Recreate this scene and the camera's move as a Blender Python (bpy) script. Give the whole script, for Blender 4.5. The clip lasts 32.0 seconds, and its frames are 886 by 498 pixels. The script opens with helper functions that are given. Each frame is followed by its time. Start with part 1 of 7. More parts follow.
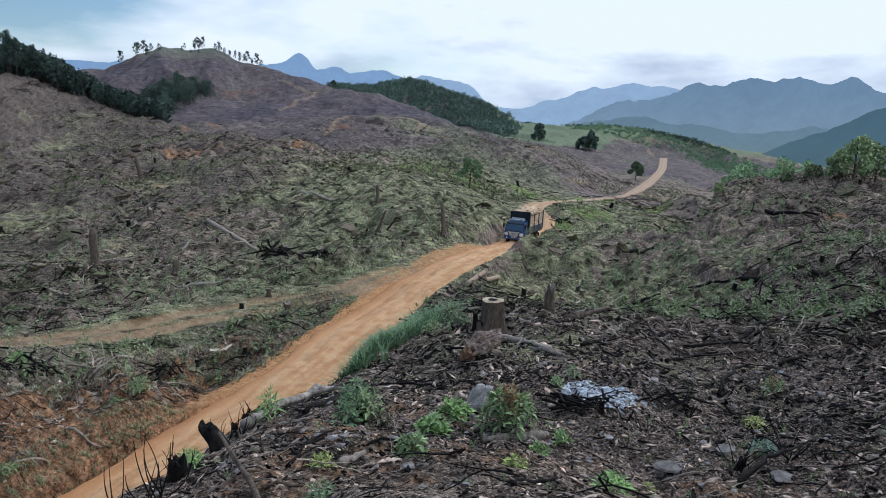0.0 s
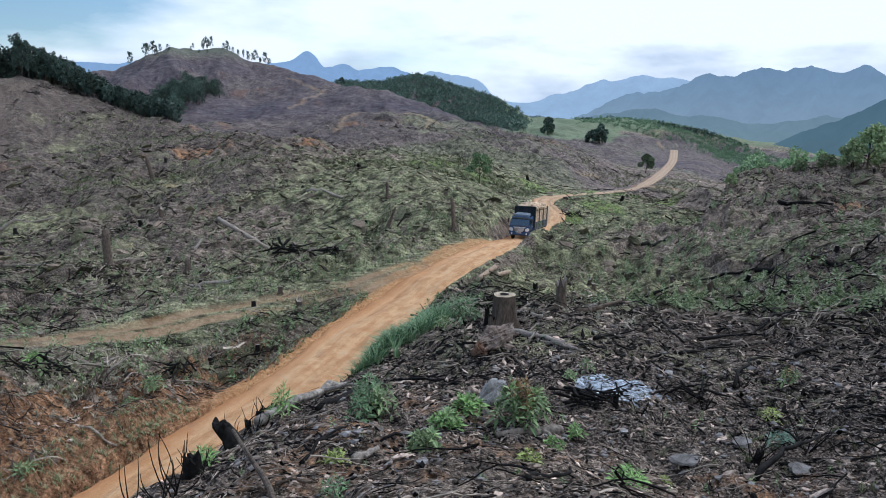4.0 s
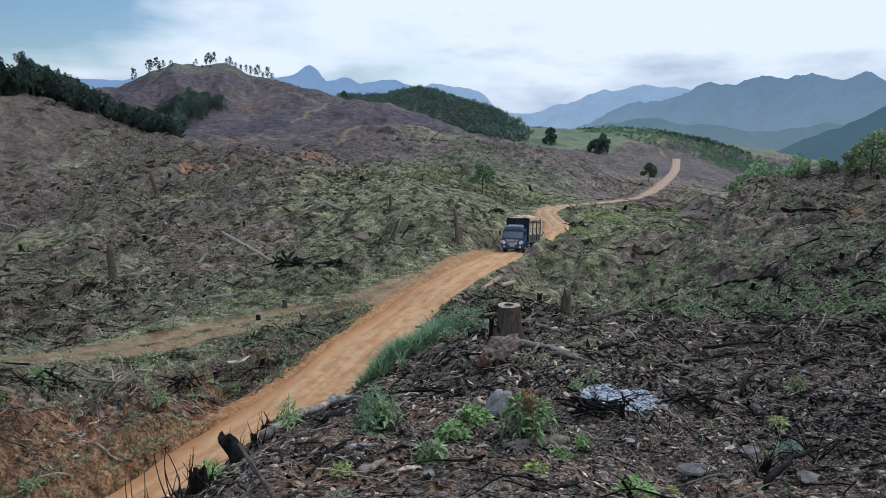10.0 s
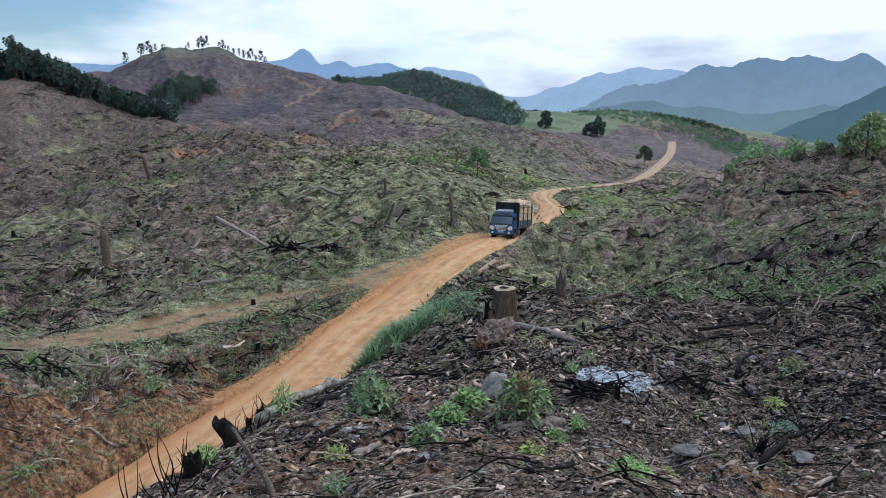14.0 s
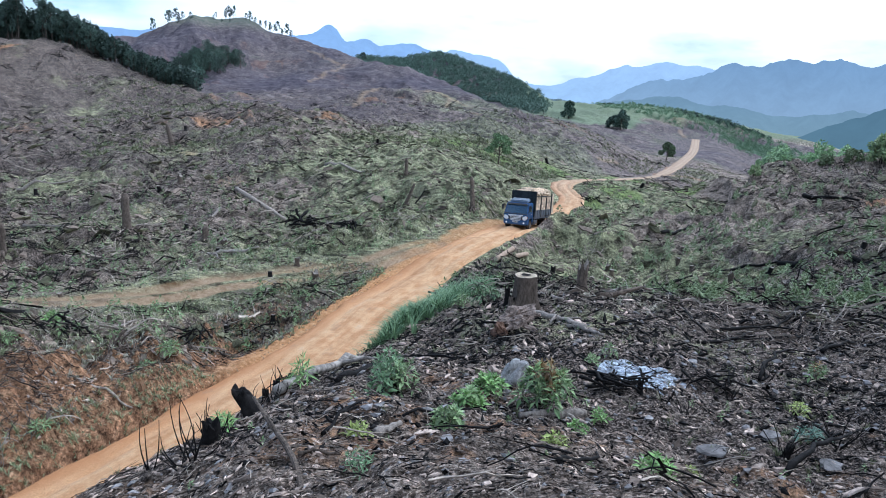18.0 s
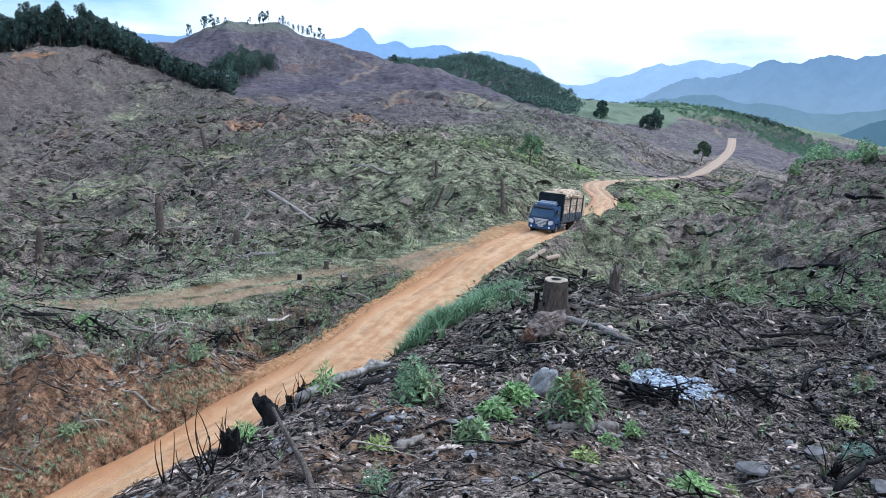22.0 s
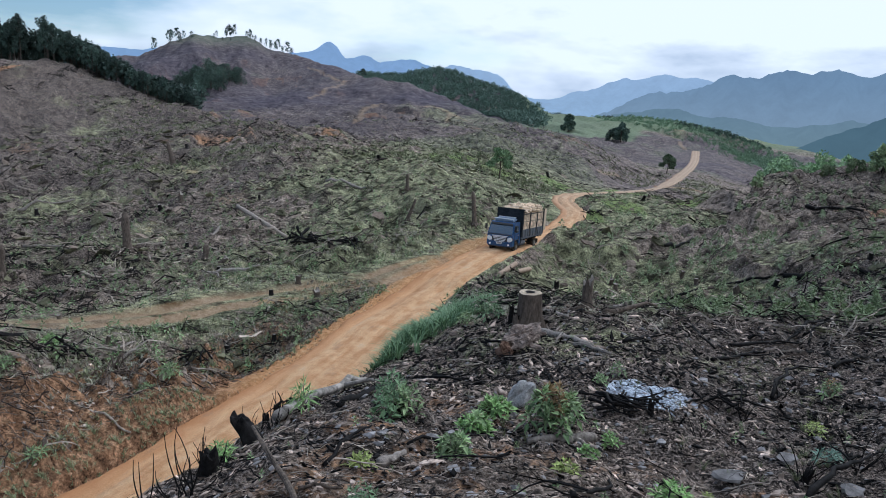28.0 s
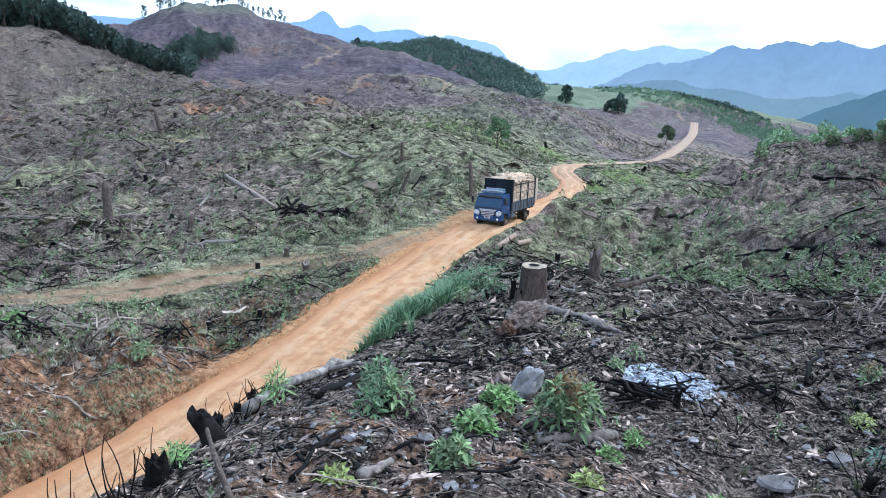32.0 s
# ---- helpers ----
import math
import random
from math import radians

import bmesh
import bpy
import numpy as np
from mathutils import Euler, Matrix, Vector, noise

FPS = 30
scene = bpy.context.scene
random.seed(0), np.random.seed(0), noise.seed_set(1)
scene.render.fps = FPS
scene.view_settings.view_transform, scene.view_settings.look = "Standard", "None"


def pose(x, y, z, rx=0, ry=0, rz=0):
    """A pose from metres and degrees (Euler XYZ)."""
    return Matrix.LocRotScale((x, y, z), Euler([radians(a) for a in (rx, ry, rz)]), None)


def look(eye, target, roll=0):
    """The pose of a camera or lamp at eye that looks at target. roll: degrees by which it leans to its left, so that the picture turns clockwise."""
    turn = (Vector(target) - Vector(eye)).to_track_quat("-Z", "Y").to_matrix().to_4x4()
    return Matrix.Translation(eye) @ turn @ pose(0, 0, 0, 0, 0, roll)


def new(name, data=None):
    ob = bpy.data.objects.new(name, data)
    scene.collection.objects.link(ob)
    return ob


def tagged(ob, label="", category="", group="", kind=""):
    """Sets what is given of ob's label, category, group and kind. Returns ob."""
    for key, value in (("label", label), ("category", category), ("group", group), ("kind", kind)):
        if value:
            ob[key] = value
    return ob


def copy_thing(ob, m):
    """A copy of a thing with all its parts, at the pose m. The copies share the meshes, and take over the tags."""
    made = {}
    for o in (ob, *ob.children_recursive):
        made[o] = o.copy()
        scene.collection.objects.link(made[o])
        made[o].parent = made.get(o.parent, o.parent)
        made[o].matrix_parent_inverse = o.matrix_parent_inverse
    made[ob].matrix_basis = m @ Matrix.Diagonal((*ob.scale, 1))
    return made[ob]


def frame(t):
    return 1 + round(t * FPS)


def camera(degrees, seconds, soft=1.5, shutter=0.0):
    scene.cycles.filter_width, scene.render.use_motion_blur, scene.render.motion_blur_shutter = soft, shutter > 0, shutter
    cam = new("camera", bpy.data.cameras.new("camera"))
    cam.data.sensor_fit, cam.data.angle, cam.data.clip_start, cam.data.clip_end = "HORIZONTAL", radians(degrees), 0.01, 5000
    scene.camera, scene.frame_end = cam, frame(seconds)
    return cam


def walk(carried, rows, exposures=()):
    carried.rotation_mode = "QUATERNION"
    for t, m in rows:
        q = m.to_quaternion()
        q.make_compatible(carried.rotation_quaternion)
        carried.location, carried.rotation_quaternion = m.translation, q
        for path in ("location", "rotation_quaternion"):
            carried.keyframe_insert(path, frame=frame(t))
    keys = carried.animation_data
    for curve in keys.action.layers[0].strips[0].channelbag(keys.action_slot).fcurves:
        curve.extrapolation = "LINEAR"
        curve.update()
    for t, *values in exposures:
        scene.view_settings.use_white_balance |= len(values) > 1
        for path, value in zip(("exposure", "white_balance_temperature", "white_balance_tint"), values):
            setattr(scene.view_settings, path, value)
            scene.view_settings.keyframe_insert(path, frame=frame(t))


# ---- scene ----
# ---- camera ----
cam = camera(67.2, 32.0, soft=0.95)
walk(cam, [
    (0, pose(0.001, -0.000, 12.000, 78.911, -1.623, -0.668)),
    (0.5, pose(0.003, 0.032, 11.985, 78.709, -1.367, -0.438)),
    (1, pose(0.020, 0.039, 11.988, 78.582, -1.128, -0.404)),
    (1.5, pose(0.023, 0.003, 12.008, 78.441, -0.805, -0.618)),
    (2, pose(0.043, -0.017, 12.009, 78.478, -0.398, -0.940)),
    (2.5, pose(0.052, -0.037, 12.017, 78.681, -0.019, -1.136)),
    (4.5, pose(-0.071, 0.147, 11.909, 78.309, -1.147, 1.087)),
    (5, pose(-0.132, 0.210, 11.858, 77.576, -1.651, 2.462)),
    (5.5, pose(-0.136, 0.189, 11.851, 77.186, -1.990, 3.376)),
    (6, pose(-0.101, 0.219, 11.844, 77.038, -1.442, 3.330)),
    (6.5, pose(-0.049, 0.178, 11.863, 77.290, -0.609, 2.224)),
    (7, pose(-0.032, 0.139, 11.895, 77.696, -0.116, 1.312)),
    (7.5, pose(-0.010, 0.111, 11.913, 78.100, 0.075, 0.680)),
    (8, pose(-0.014, 0.092, 11.931, 78.457, -0.000, 0.336)),
    (8.5, pose(0.002, 0.054, 11.953, 78.782, -0.105, 0.173)),
    (9, pose(-0.013, 0.065, 11.966, 79.027, -0.322, 0.157)),
    (9.5, pose(-0.021, 0.036, 11.977, 79.321, -0.194, 0.186)),
    (10, pose(-0.010, 0.035, 11.964, 79.508, 0.056, 0.235)),
    (10.5, pose(-0.003, 0.071, 11.942, 79.342, -0.069, 0.087)),
    (11, pose(-0.026, 0.086, 11.934, 79.187, -0.564, 0.238)),
    (11.5, pose(-0.035, 0.079, 11.938, 79.295, -0.934, 0.471)),
    (12, pose(-0.026, 0.117, 11.916, 79.167, -0.608, 0.601)),
    (12.5, pose(-0.004, 0.125, 11.899, 79.053, -0.039, 0.255)),
    (13, pose(0.009, 0.135, 11.901, 78.760, 0.286, -0.109)),
    (13.5, pose(0.009, 0.186, 11.880, 78.359, 0.364, -0.210)),
    (14, pose(0.018, 0.162, 11.894, 78.155, 0.284, -0.188)),
    (14.5, pose(0.019, 0.161, 11.896, 78.016, 0.257, -0.227)),
    (16.5, pose(-0.127, 0.440, 11.769, 76.232, 0.126, 0.625)),
    (17, pose(-0.225, 0.250, 11.784, 76.123, -1.023, 0.794)),
    (17.5, pose(-0.282, 0.275, 11.759, 76.456, -2.157, 1.239)),
    (18, pose(-0.339, 0.391, 11.751, 76.776, -2.903, 1.719)),
    (18.5, pose(-0.413, 0.382, 11.738, 76.967, -3.828, 2.570)),
    (19, pose(-0.380, 0.412, 11.788, 77.019, -4.646, 2.810)),
    (19.5, pose(-0.423, 0.471, 11.745, 77.309, -4.834, 2.829)),
    (20, pose(-0.385, 0.595, 11.732, 77.015, -4.902, 3.451)),
    (20.5, pose(-0.360, 0.705, 11.742, 76.686, -4.524, 4.257)),
    (21, pose(-0.357, 0.752, 11.738, 76.445, -4.557, 4.879)),
    (21.5, pose(-0.307, 0.808, 11.738, 76.526, -3.391, 5.058)),
    (22, pose(-0.220, 0.869, 11.743, 76.768, -2.207, 4.336)),
    (22.5, pose(-0.192, 0.931, 11.699, 76.909, -1.761, 3.533)),
    (23, pose(-0.153, 0.938, 11.716, 77.062, -2.056, 2.927)),
    (23.5, pose(-0.138, 0.943, 11.720, 77.340, -1.893, 2.686)),
    (24, pose(-0.118, 0.946, 11.732, 77.489, -1.668, 2.594)),
    (24.5, pose(-0.118, 0.959, 11.730, 77.542, -1.881, 2.762)),
    (25, pose(-0.116, 0.958, 11.761, 77.598, -1.741, 2.989)),
    (25.5, pose(-0.104, 0.844, 11.854, 78.012, -1.398, 2.649)),
    (27.5, pose(-0.341, 0.759, 11.789, 77.663, -1.526, 1.797)),
    (28, pose(-0.389, 0.779, 11.789, 78.005, -2.225, 1.713)),
    (28.5, pose(-0.405, 0.796, 11.786, 77.998, -2.881, 1.874)),
    (29, pose(-0.436, 0.808, 11.768, 77.821, -3.381, 2.087)),
    (29.5, pose(-0.402, 0.815, 11.756, 77.560, -3.842, 2.349)),
    (30, pose(-0.254, 1.024, 11.711, 76.832, -4.049, 2.412)),
    (30.5, pose(-0.140, 1.278, 11.647, 76.264, -3.809, 2.592)),
    (31, pose(-0.272, 1.811, 11.529, 76.004, -3.849, 2.412)),
    (31.5, pose(-0.508, 2.463, 11.397, 75.824, -3.252, 1.663)),
    (32, pose(-0.413, 2.897, 11.218, 75.667, -2.301, 1.384)),
], exposures=[(0, -0.78, 5850, 11), (4.5, -0.55, 5800, 11), (6, -0.34, 5650, 11), (7, -0.50, 5750, 11), (8, -0.78, 5850, 11), (10, -0.83, 5900, 11), (12, -0.77, 5900, 11), (14, -0.65, 5900, 11), (16.5, 0.08, 5420, 11), (17, 0.05, 5420, 11), (18, -0.22, 5420, 11), (19, -0.33, 5420, 11), (20, -0.44, 5420, 11), (21, -0.16, 5320, 11), (22, -0.20, 5320, 11), (23, -0.20, 5320, 11), (24, -0.52, 5470, 11), (25, -0.67, 5670, 11), (28, -0.73, 5720, 11), (29, -0.69, 5570, 11), (30, -0.40, 5470, 11), (31, 0.17, 5320, 11), (32, 0.00, 5320, 11)])

# ---- sky, sun ----
world = bpy.data.worlds.new("overcast_sky")
scene.world = world
world.use_nodes = True


def sky_nodes():
    nt = world.node_tree
    n, l = nt.nodes, nt.links
    n.clear()
    out, bg = n.new("ShaderNodeOutputWorld"), n.new("ShaderNodeBackground")
    sky = n.new("ShaderNodeTexSky")
    sky.sky_type, sky.sun_disc = "NISHITA", False
    sky.sun_elevation, sky.sun_rotation = radians(38), radians(35)
    sky.air_density, sky.dust_density, sky.ozone_density = 1.0, 0.6, 1.5
    gain = n.new("ShaderNodeMix")
    gain.data_type, gain.blend_type = "RGBA", "MULTIPLY"
    gain.inputs[0].default_value = 1.0
    gain.inputs[7].default_value = (0.136, 0.153, 0.160, 1)
    l.new(sky.outputs[0], gain.inputs[6])
    co = n.new("ShaderNodeTexCoord")
    mp = n.new("ShaderNodeMapping")
    mp.inputs["Scale"].default_value = (1.0, 1.0, 3.2)
    l.new(co.outputs["Generated"], mp.inputs[0])
    cloud = n.new("ShaderNodeTexNoise")
    cloud.inputs["Scale"].default_value, cloud.inputs["Detail"].default_value, cloud.inputs["Roughness"].default_value = 2.7, 8, 0.55
    l.new(mp.outputs[0], cloud.inputs[0])
    # the cover thins out towards the west (the left of the road)
    sep = n.new("ShaderNodeSeparateXYZ")
    l.new(co.outputs["Generated"], sep.inputs[0])
    side = n.new("ShaderNodeMath")
    side.operation, side.use_clamp = "MULTIPLY_ADD", False
    side.inputs[1].default_value, side.inputs[2].default_value = 0.50, 0.29
    l.new(sep.outputs[0], side.inputs[0])
    add = n.new("ShaderNodeMath")
    add.operation = "ADD"
    l.new(cloud.outputs[0], add.inputs[0])
    l.new(side.outputs[0], add.inputs[1])
    ramp = n.new("ShaderNodeValToRGB")
    ramp.color_ramp.elements[0].position, ramp.color_ramp.elements[1].position = 0.50, 0.76
    l.new(add.outputs[0], ramp.inputs[0])
    mix = n.new("ShaderNodeMix")
    mix.data_type = "RGBA"
    mix.inputs[7].default_value = (1.52, 1.62, 1.70, 1)
    l.new(ramp.outputs[0], mix.inputs[0])
    l.new(gain.outputs[2], mix.inputs[6])
    # grey-blue undersides of the low clouds
    low = n.new("ShaderNodeTexNoise")
    low.inputs["Scale"].default_value, low.inputs["Detail"].default_value, low.inputs["Roughness"].default_value = 4.3, 6, 0.55
    l.new(mp.outputs[0], low.inputs[0])
    sink = n.new("ShaderNodeMath")
    sink.operation = "MULTIPLY_ADD"
    sink.inputs[1].default_value = -2.5
    l.new(sep.outputs[2], sink.inputs[0])
    l.new(low.outputs[0], sink.inputs[2])
    dim = n.new("ShaderNodeValToRGB")
    dim.color_ramp.elements[0].position, dim.color_ramp.elements[1].position = 0.28, 0.52
    dim.color_ramp.elements[1].color = (0.8, 0.8, 0.8, 1)
    l.new(sink.outputs[0], dim.inputs[0])
    under = n.new("ShaderNodeMix")
    under.data_type = "RGBA"
    under.inputs[7].default_value = (0.68, 0.84, 1.05, 1)
    l.new(dim.outputs[0], under.inputs[0])
    l.new(mix.outputs[2], under.inputs[6])
    l.new(under.outputs[2], bg.inputs[0])
    bg.inputs[1].default_value = 1.0
    l.new(bg.outputs[0], out.inputs[0])


sky_nodes()
sun = new("sun", bpy.data.lights.new("sun", "SUN"))
sun.data.energy, sun.data.angle, sun.data.color = 2.2, radians(10), (1.0, 0.99, 0.97)
sun.matrix_basis = look((60, 90, 90), (0, 0, 0))
scene.view_settings.exposure = 0.0


# ---- materials ----
def material(name):
    m = bpy.data.materials.new(name)
    m.use_nodes = True
    nt = m.node_tree
    return m, nt.nodes, nt.links, nt.nodes["Principled BSDF"]


def ramp_node(n, l, source, stops):
    r = n.new("ShaderNodeValToRGB")
    e = r.color_ramp.elements
    while len(e) < len(stops):
        e.new(0.5)
    for k, (p, c) in enumerate(stops):
        e[k].position, e[k].color = p, (*c, 1)
    l.new(source, r.inputs[0])
    return r.outputs[0]


def noise_node(n, l, scale, detail=5, rough=0.6, vec=None, stretch=None):
    t = n.new("ShaderNodeTexNoise")
    t.inputs["Scale"].default_value, t.inputs["Detail"].default_value, t.inputs["Roughness"].default_value = scale, detail, rough
    if vec is None:
        vec = n.new("ShaderNodeTexCoord").outputs["Object"]
    if stretch:
        mp = n.new("ShaderNodeMapping")
        mp.inputs["Scale"].default_value = stretch
        l.new(vec, mp.inputs[0])
        vec = mp.outputs[0]
    l.new(vec, t.inputs[0])
    return t.outputs[0]


def mix_node(n, l, fac, a, b, mode="MIX"):
    m = n.new("ShaderNodeMix")
    m.data_type, m.blend_type = "RGBA", mode
    for k, v in ((0, fac), (6, a), (7, b)):
        if isinstance(v, (int, float)):
            m.inputs[k].default_value = v
        elif isinstance(v, tuple):
            m.inputs[k].default_value = (*v, 1)
        else:
            l.new(v, m.inputs[k])
    return m.outputs[2]


def bump_node(n, l, height, strength, distance, b):
    bp = n.new("ShaderNodeBump")
    bp.inputs["Strength"].default_value, bp.inputs["Distance"].default_value = strength, distance
    l.new(height, bp.inputs["Height"])
    l.new(bp.outputs[0], b.inputs["Normal"])


def natural(name, dark, light, scale=6.0, rough=0.9, stretch=None, vary=0.35, bump=0.3, depth=0.01, random_from="island", spec=0.08, metal=0.0):
    """A two-tone grainy material; each loose piece (or object) a little lighter or darker."""
    m, n, l, b = material(name)
    big = noise_node(n, l, scale, 5, 0.65, stretch=stretch)
    col = ramp_node(n, l, big, [(0.3, dark), (0.7, light)])
    fine = noise_node(n, l, scale * 7, 3, 0.7, stretch=stretch)
    col = mix_node(n, l, 0.35, col, ramp_node(n, l, fine, [(0.3, (0.35, 0.35, 0.35)), (0.7, (1.25, 1.25, 1.25))]), "MULTIPLY")
    if vary:
        if random_from == "island":
            r = n.new("ShaderNodeNewGeometry").outputs["Random Per Island"]
        else:
            r = n.new("ShaderNodeObjectInfo").outputs["Random"]
        lo, hi = 1 - vary, 1 + vary
        stops = [(0.0, lo), (1.0, hi)] if vary < 0.75 else [(0.0, 0.28), (0.5, 0.75), (0.8, 1.35), (1.0, 2.0)]
        col = mix_node(n, l, 1.0, col, ramp_node(n, l, r, [(p, (v, v, v)) for p, v in stops]), "MULTIPLY")
    l.new(col, b.inputs["Base Color"])
    b.inputs["Roughness"].default_value, b.inputs["Metallic"].default_value = rough, metal
    b.inputs["Specular IOR Level"].default_value = spec
    if bump:
        bump_node(n, l, fine, bump, depth, b)
    return m


def foliage(name, dark, light, vary=0.4, rough=0.6):
    m, n, l, b = material(name)
    r = n.new("ShaderNodeNewGeometry").outputs["Random Per Island"]
    col = ramp_node(n, l, r, [(0.0, dark), (0.6, light), (1.0, tuple(min(1, c * 1.35) for c in light))])
    o = n.new("ShaderNodeObjectInfo").outputs["Random"]
    col = mix_node(n, l, 1.0, col, ramp_node(n, l, o, [(0, (1 - vary,) * 3), (1, (1 + vary,) * 3)]), "MULTIPLY")
    l.new(col, b.inputs["Base Color"])
    b.inputs["Roughness"].default_value = rough
    b.inputs["Specular IOR Level"].default_value = 0.25
    b.inputs["Transmission Weight"].default_value = 0.0
    b.inputs["Subsurface Weight"].default_value = 0.0
    return m


def ground_material():
    """Soil and litter; the land cover (green, bare earth, char) is an attribute, broken up by noise."""
    m, n, l, b = material("cleared_ground")
    at = n.new("ShaderNodeAttribute")
    at.attribute_name = "cover"
    sep = n.new("ShaderNodeSeparateColor")
    l.new(at.outputs["Color"], sep.inputs[0])
    at2 = n.new("ShaderNodeAttribute")
    at2.attribute_name = "far_cover"
    sep2 = n.new("ShaderNodeSeparateColor")
    l.new(at2.outputs["Color"], sep2.inputs[0])
    n1 = noise_node(n, l, 0.55, 6, 0.7)
    n2 = noise_node(n, l, 3.2, 6, 0.72)
    n3 = noise_node(n, l, 17.0, 4, 0.75)
    # streaks of flattened brush, broad enough to read from afar
    n4 = noise_node(n, l, 1.5, 7, 0.8, stretch=(0.55, 1.6, 1.0))
    n5 = noise_node(n, l, 0.22, 7, 0.75)
    n6 = noise_node(n, l, 7.0, 8, 0.8)
    # noise contrast multiplied into the ground colours, dark where the bump dips
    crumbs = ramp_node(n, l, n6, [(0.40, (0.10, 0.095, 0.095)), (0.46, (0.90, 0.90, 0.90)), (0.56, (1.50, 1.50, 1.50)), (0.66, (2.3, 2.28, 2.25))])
    soil = ramp_node(n, l, n2, [(0.32, (0.052, 0.039, 0.029)), (0.5, (0.172, 0.134, 0.104)), (0.68, (0.345, 0.283, 0.232))])
    litter = ramp_node(n, l, n3, [(0.42, (0.014, 0.011, 0.010)), (0.50, (0.150, 0.118, 0.103)), (0.60, (0.51, 0.435, 0.385))])
    base = mix_node(n, l, 0.5, soil, litter)
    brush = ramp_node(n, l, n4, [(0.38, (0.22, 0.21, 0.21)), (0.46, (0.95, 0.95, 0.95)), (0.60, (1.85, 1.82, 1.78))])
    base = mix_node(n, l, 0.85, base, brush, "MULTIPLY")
    # dark stops stand for dark growth and for hummock shadows put into the colour
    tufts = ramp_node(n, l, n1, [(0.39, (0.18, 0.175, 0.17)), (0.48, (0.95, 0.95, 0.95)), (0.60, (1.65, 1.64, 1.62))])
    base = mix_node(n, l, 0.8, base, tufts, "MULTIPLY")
    green = ramp_node(n, l, n3, [(0.37, (0.062, 0.060, 0.030)), (0.5, (0.178, 0.180, 0.108)), (0.64, (0.315, 0.315, 0.205))])
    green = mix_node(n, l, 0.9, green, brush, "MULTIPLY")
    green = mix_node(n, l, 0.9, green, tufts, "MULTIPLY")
    earth = ramp_node(n, l, n2, [(0.32, (0.086, 0.046, 0.027)), (0.5, (0.285, 0.158, 0.090)), (0.68, (0.50, 0.310, 0.185))])
    earth = mix_node(n, l, 0.6, earth, brush, "MULTIPLY")
    char = ramp_node(n, l, n3, [(0.38, (0.010, 0.0085, 0.0078)), (0.49, (0.082, 0.066, 0.057)), (0.64, (0.36, 0.298, 0.262))])
    char = mix_node(n, l, 0.8, char, brush, "MULTIPLY")

    def masked(mask, source, lo, hi):
        a = n.new("ShaderNodeMath")
        a.operation = "ADD"
        l.new(mask, a.inputs[0])
        l.new(source, a.inputs[1])
        return ramp_node(n, l, a.outputs[0], [(lo, (0, 0, 0)), (hi, (1, 1, 1))])

    half = n.new("ShaderNodeMath")
    half.operation, half.inputs[1].default_value = "MULTIPLY", 0.5
    l.new(n1, half.inputs[0])
    mixed = n.new("ShaderNodeMath")
    mixed.operation, mixed.inputs[1].default_value = "MULTIPLY_ADD", 0.5
    l.new(n2, mixed.inputs[0])
    l.new(half.outputs[0], mixed.inputs[2])
    field = mixed.outputs[0]
    col = mix_node(n, l, masked(sep.outputs[2], field, 0.80, 1.15), base, char)
    col = mix_node(n, l, masked(sep.outputs[0], field, 0.84, 1.08), col, green)
    col = mix_node(n, l, masked(sep.outputs[1], field, 0.86, 1.06), col, earth)
    at3 = n.new("ShaderNodeAttribute")
    at3.attribute_name = "fresh_cut"
    sep3 = n.new("ShaderNodeSeparateColor")
    l.new(at3.outputs["Color"], sep3.inputs[0])
    young = ramp_node(n, l, n3, [(0.36, (0.060, 0.085, 0.030)), (0.5, (0.165, 0.215, 0.075)), (0.66, (0.30, 0.36, 0.15))])
    col = mix_node(n, l, masked(sep3.outputs[1], field, 0.80, 1.20), col, mix_node(n, l, 0.6, young, brush, "MULTIPLY"))
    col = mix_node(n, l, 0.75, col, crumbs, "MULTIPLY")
    col = mix_node(n, l, sep3.outputs[0], col, ramp_node(n, l, n2, [(0.3, (0.44, 0.21, 0.090)), (0.5, (0.66, 0.35, 0.160)), (0.7, (0.74, 0.48, 0.27))]))
    # brown far soil with air haze put into its colour, blue-purple
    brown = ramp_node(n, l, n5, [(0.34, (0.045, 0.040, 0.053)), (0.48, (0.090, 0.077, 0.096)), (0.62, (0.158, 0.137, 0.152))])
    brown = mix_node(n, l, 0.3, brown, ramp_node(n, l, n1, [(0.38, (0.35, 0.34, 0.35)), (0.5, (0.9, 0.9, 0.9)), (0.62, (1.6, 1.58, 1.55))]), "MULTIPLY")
    meadow = ramp_node(n, l, n1, [(0.3, (0.15, 0.20, 0.12)), (0.6, (0.22, 0.28, 0.17)), (0.8, (0.29, 0.33, 0.21))])
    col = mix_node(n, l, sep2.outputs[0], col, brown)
    col = mix_node(n, l, sep2.outputs[1], col, meadow)
    col = mix_node(n, l, sep2.outputs[2], col, ramp_node(n, l, n2, [(0.3, (0.27, 0.180, 0.105)), (0.5, (0.45, 0.315, 0.200)), (0.7, (0.55, 0.415, 0.29))]))
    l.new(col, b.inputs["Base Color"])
    b.inputs["Roughness"].default_value = 0.95
    b.inputs["Specular IOR Level"].default_value = 0.1
    bump_node(n, l, mix_node(n, l, 0.5, mix_node(n, l, 0.5, n2, n3), n6), 1.0, 0.30, b)
    return m


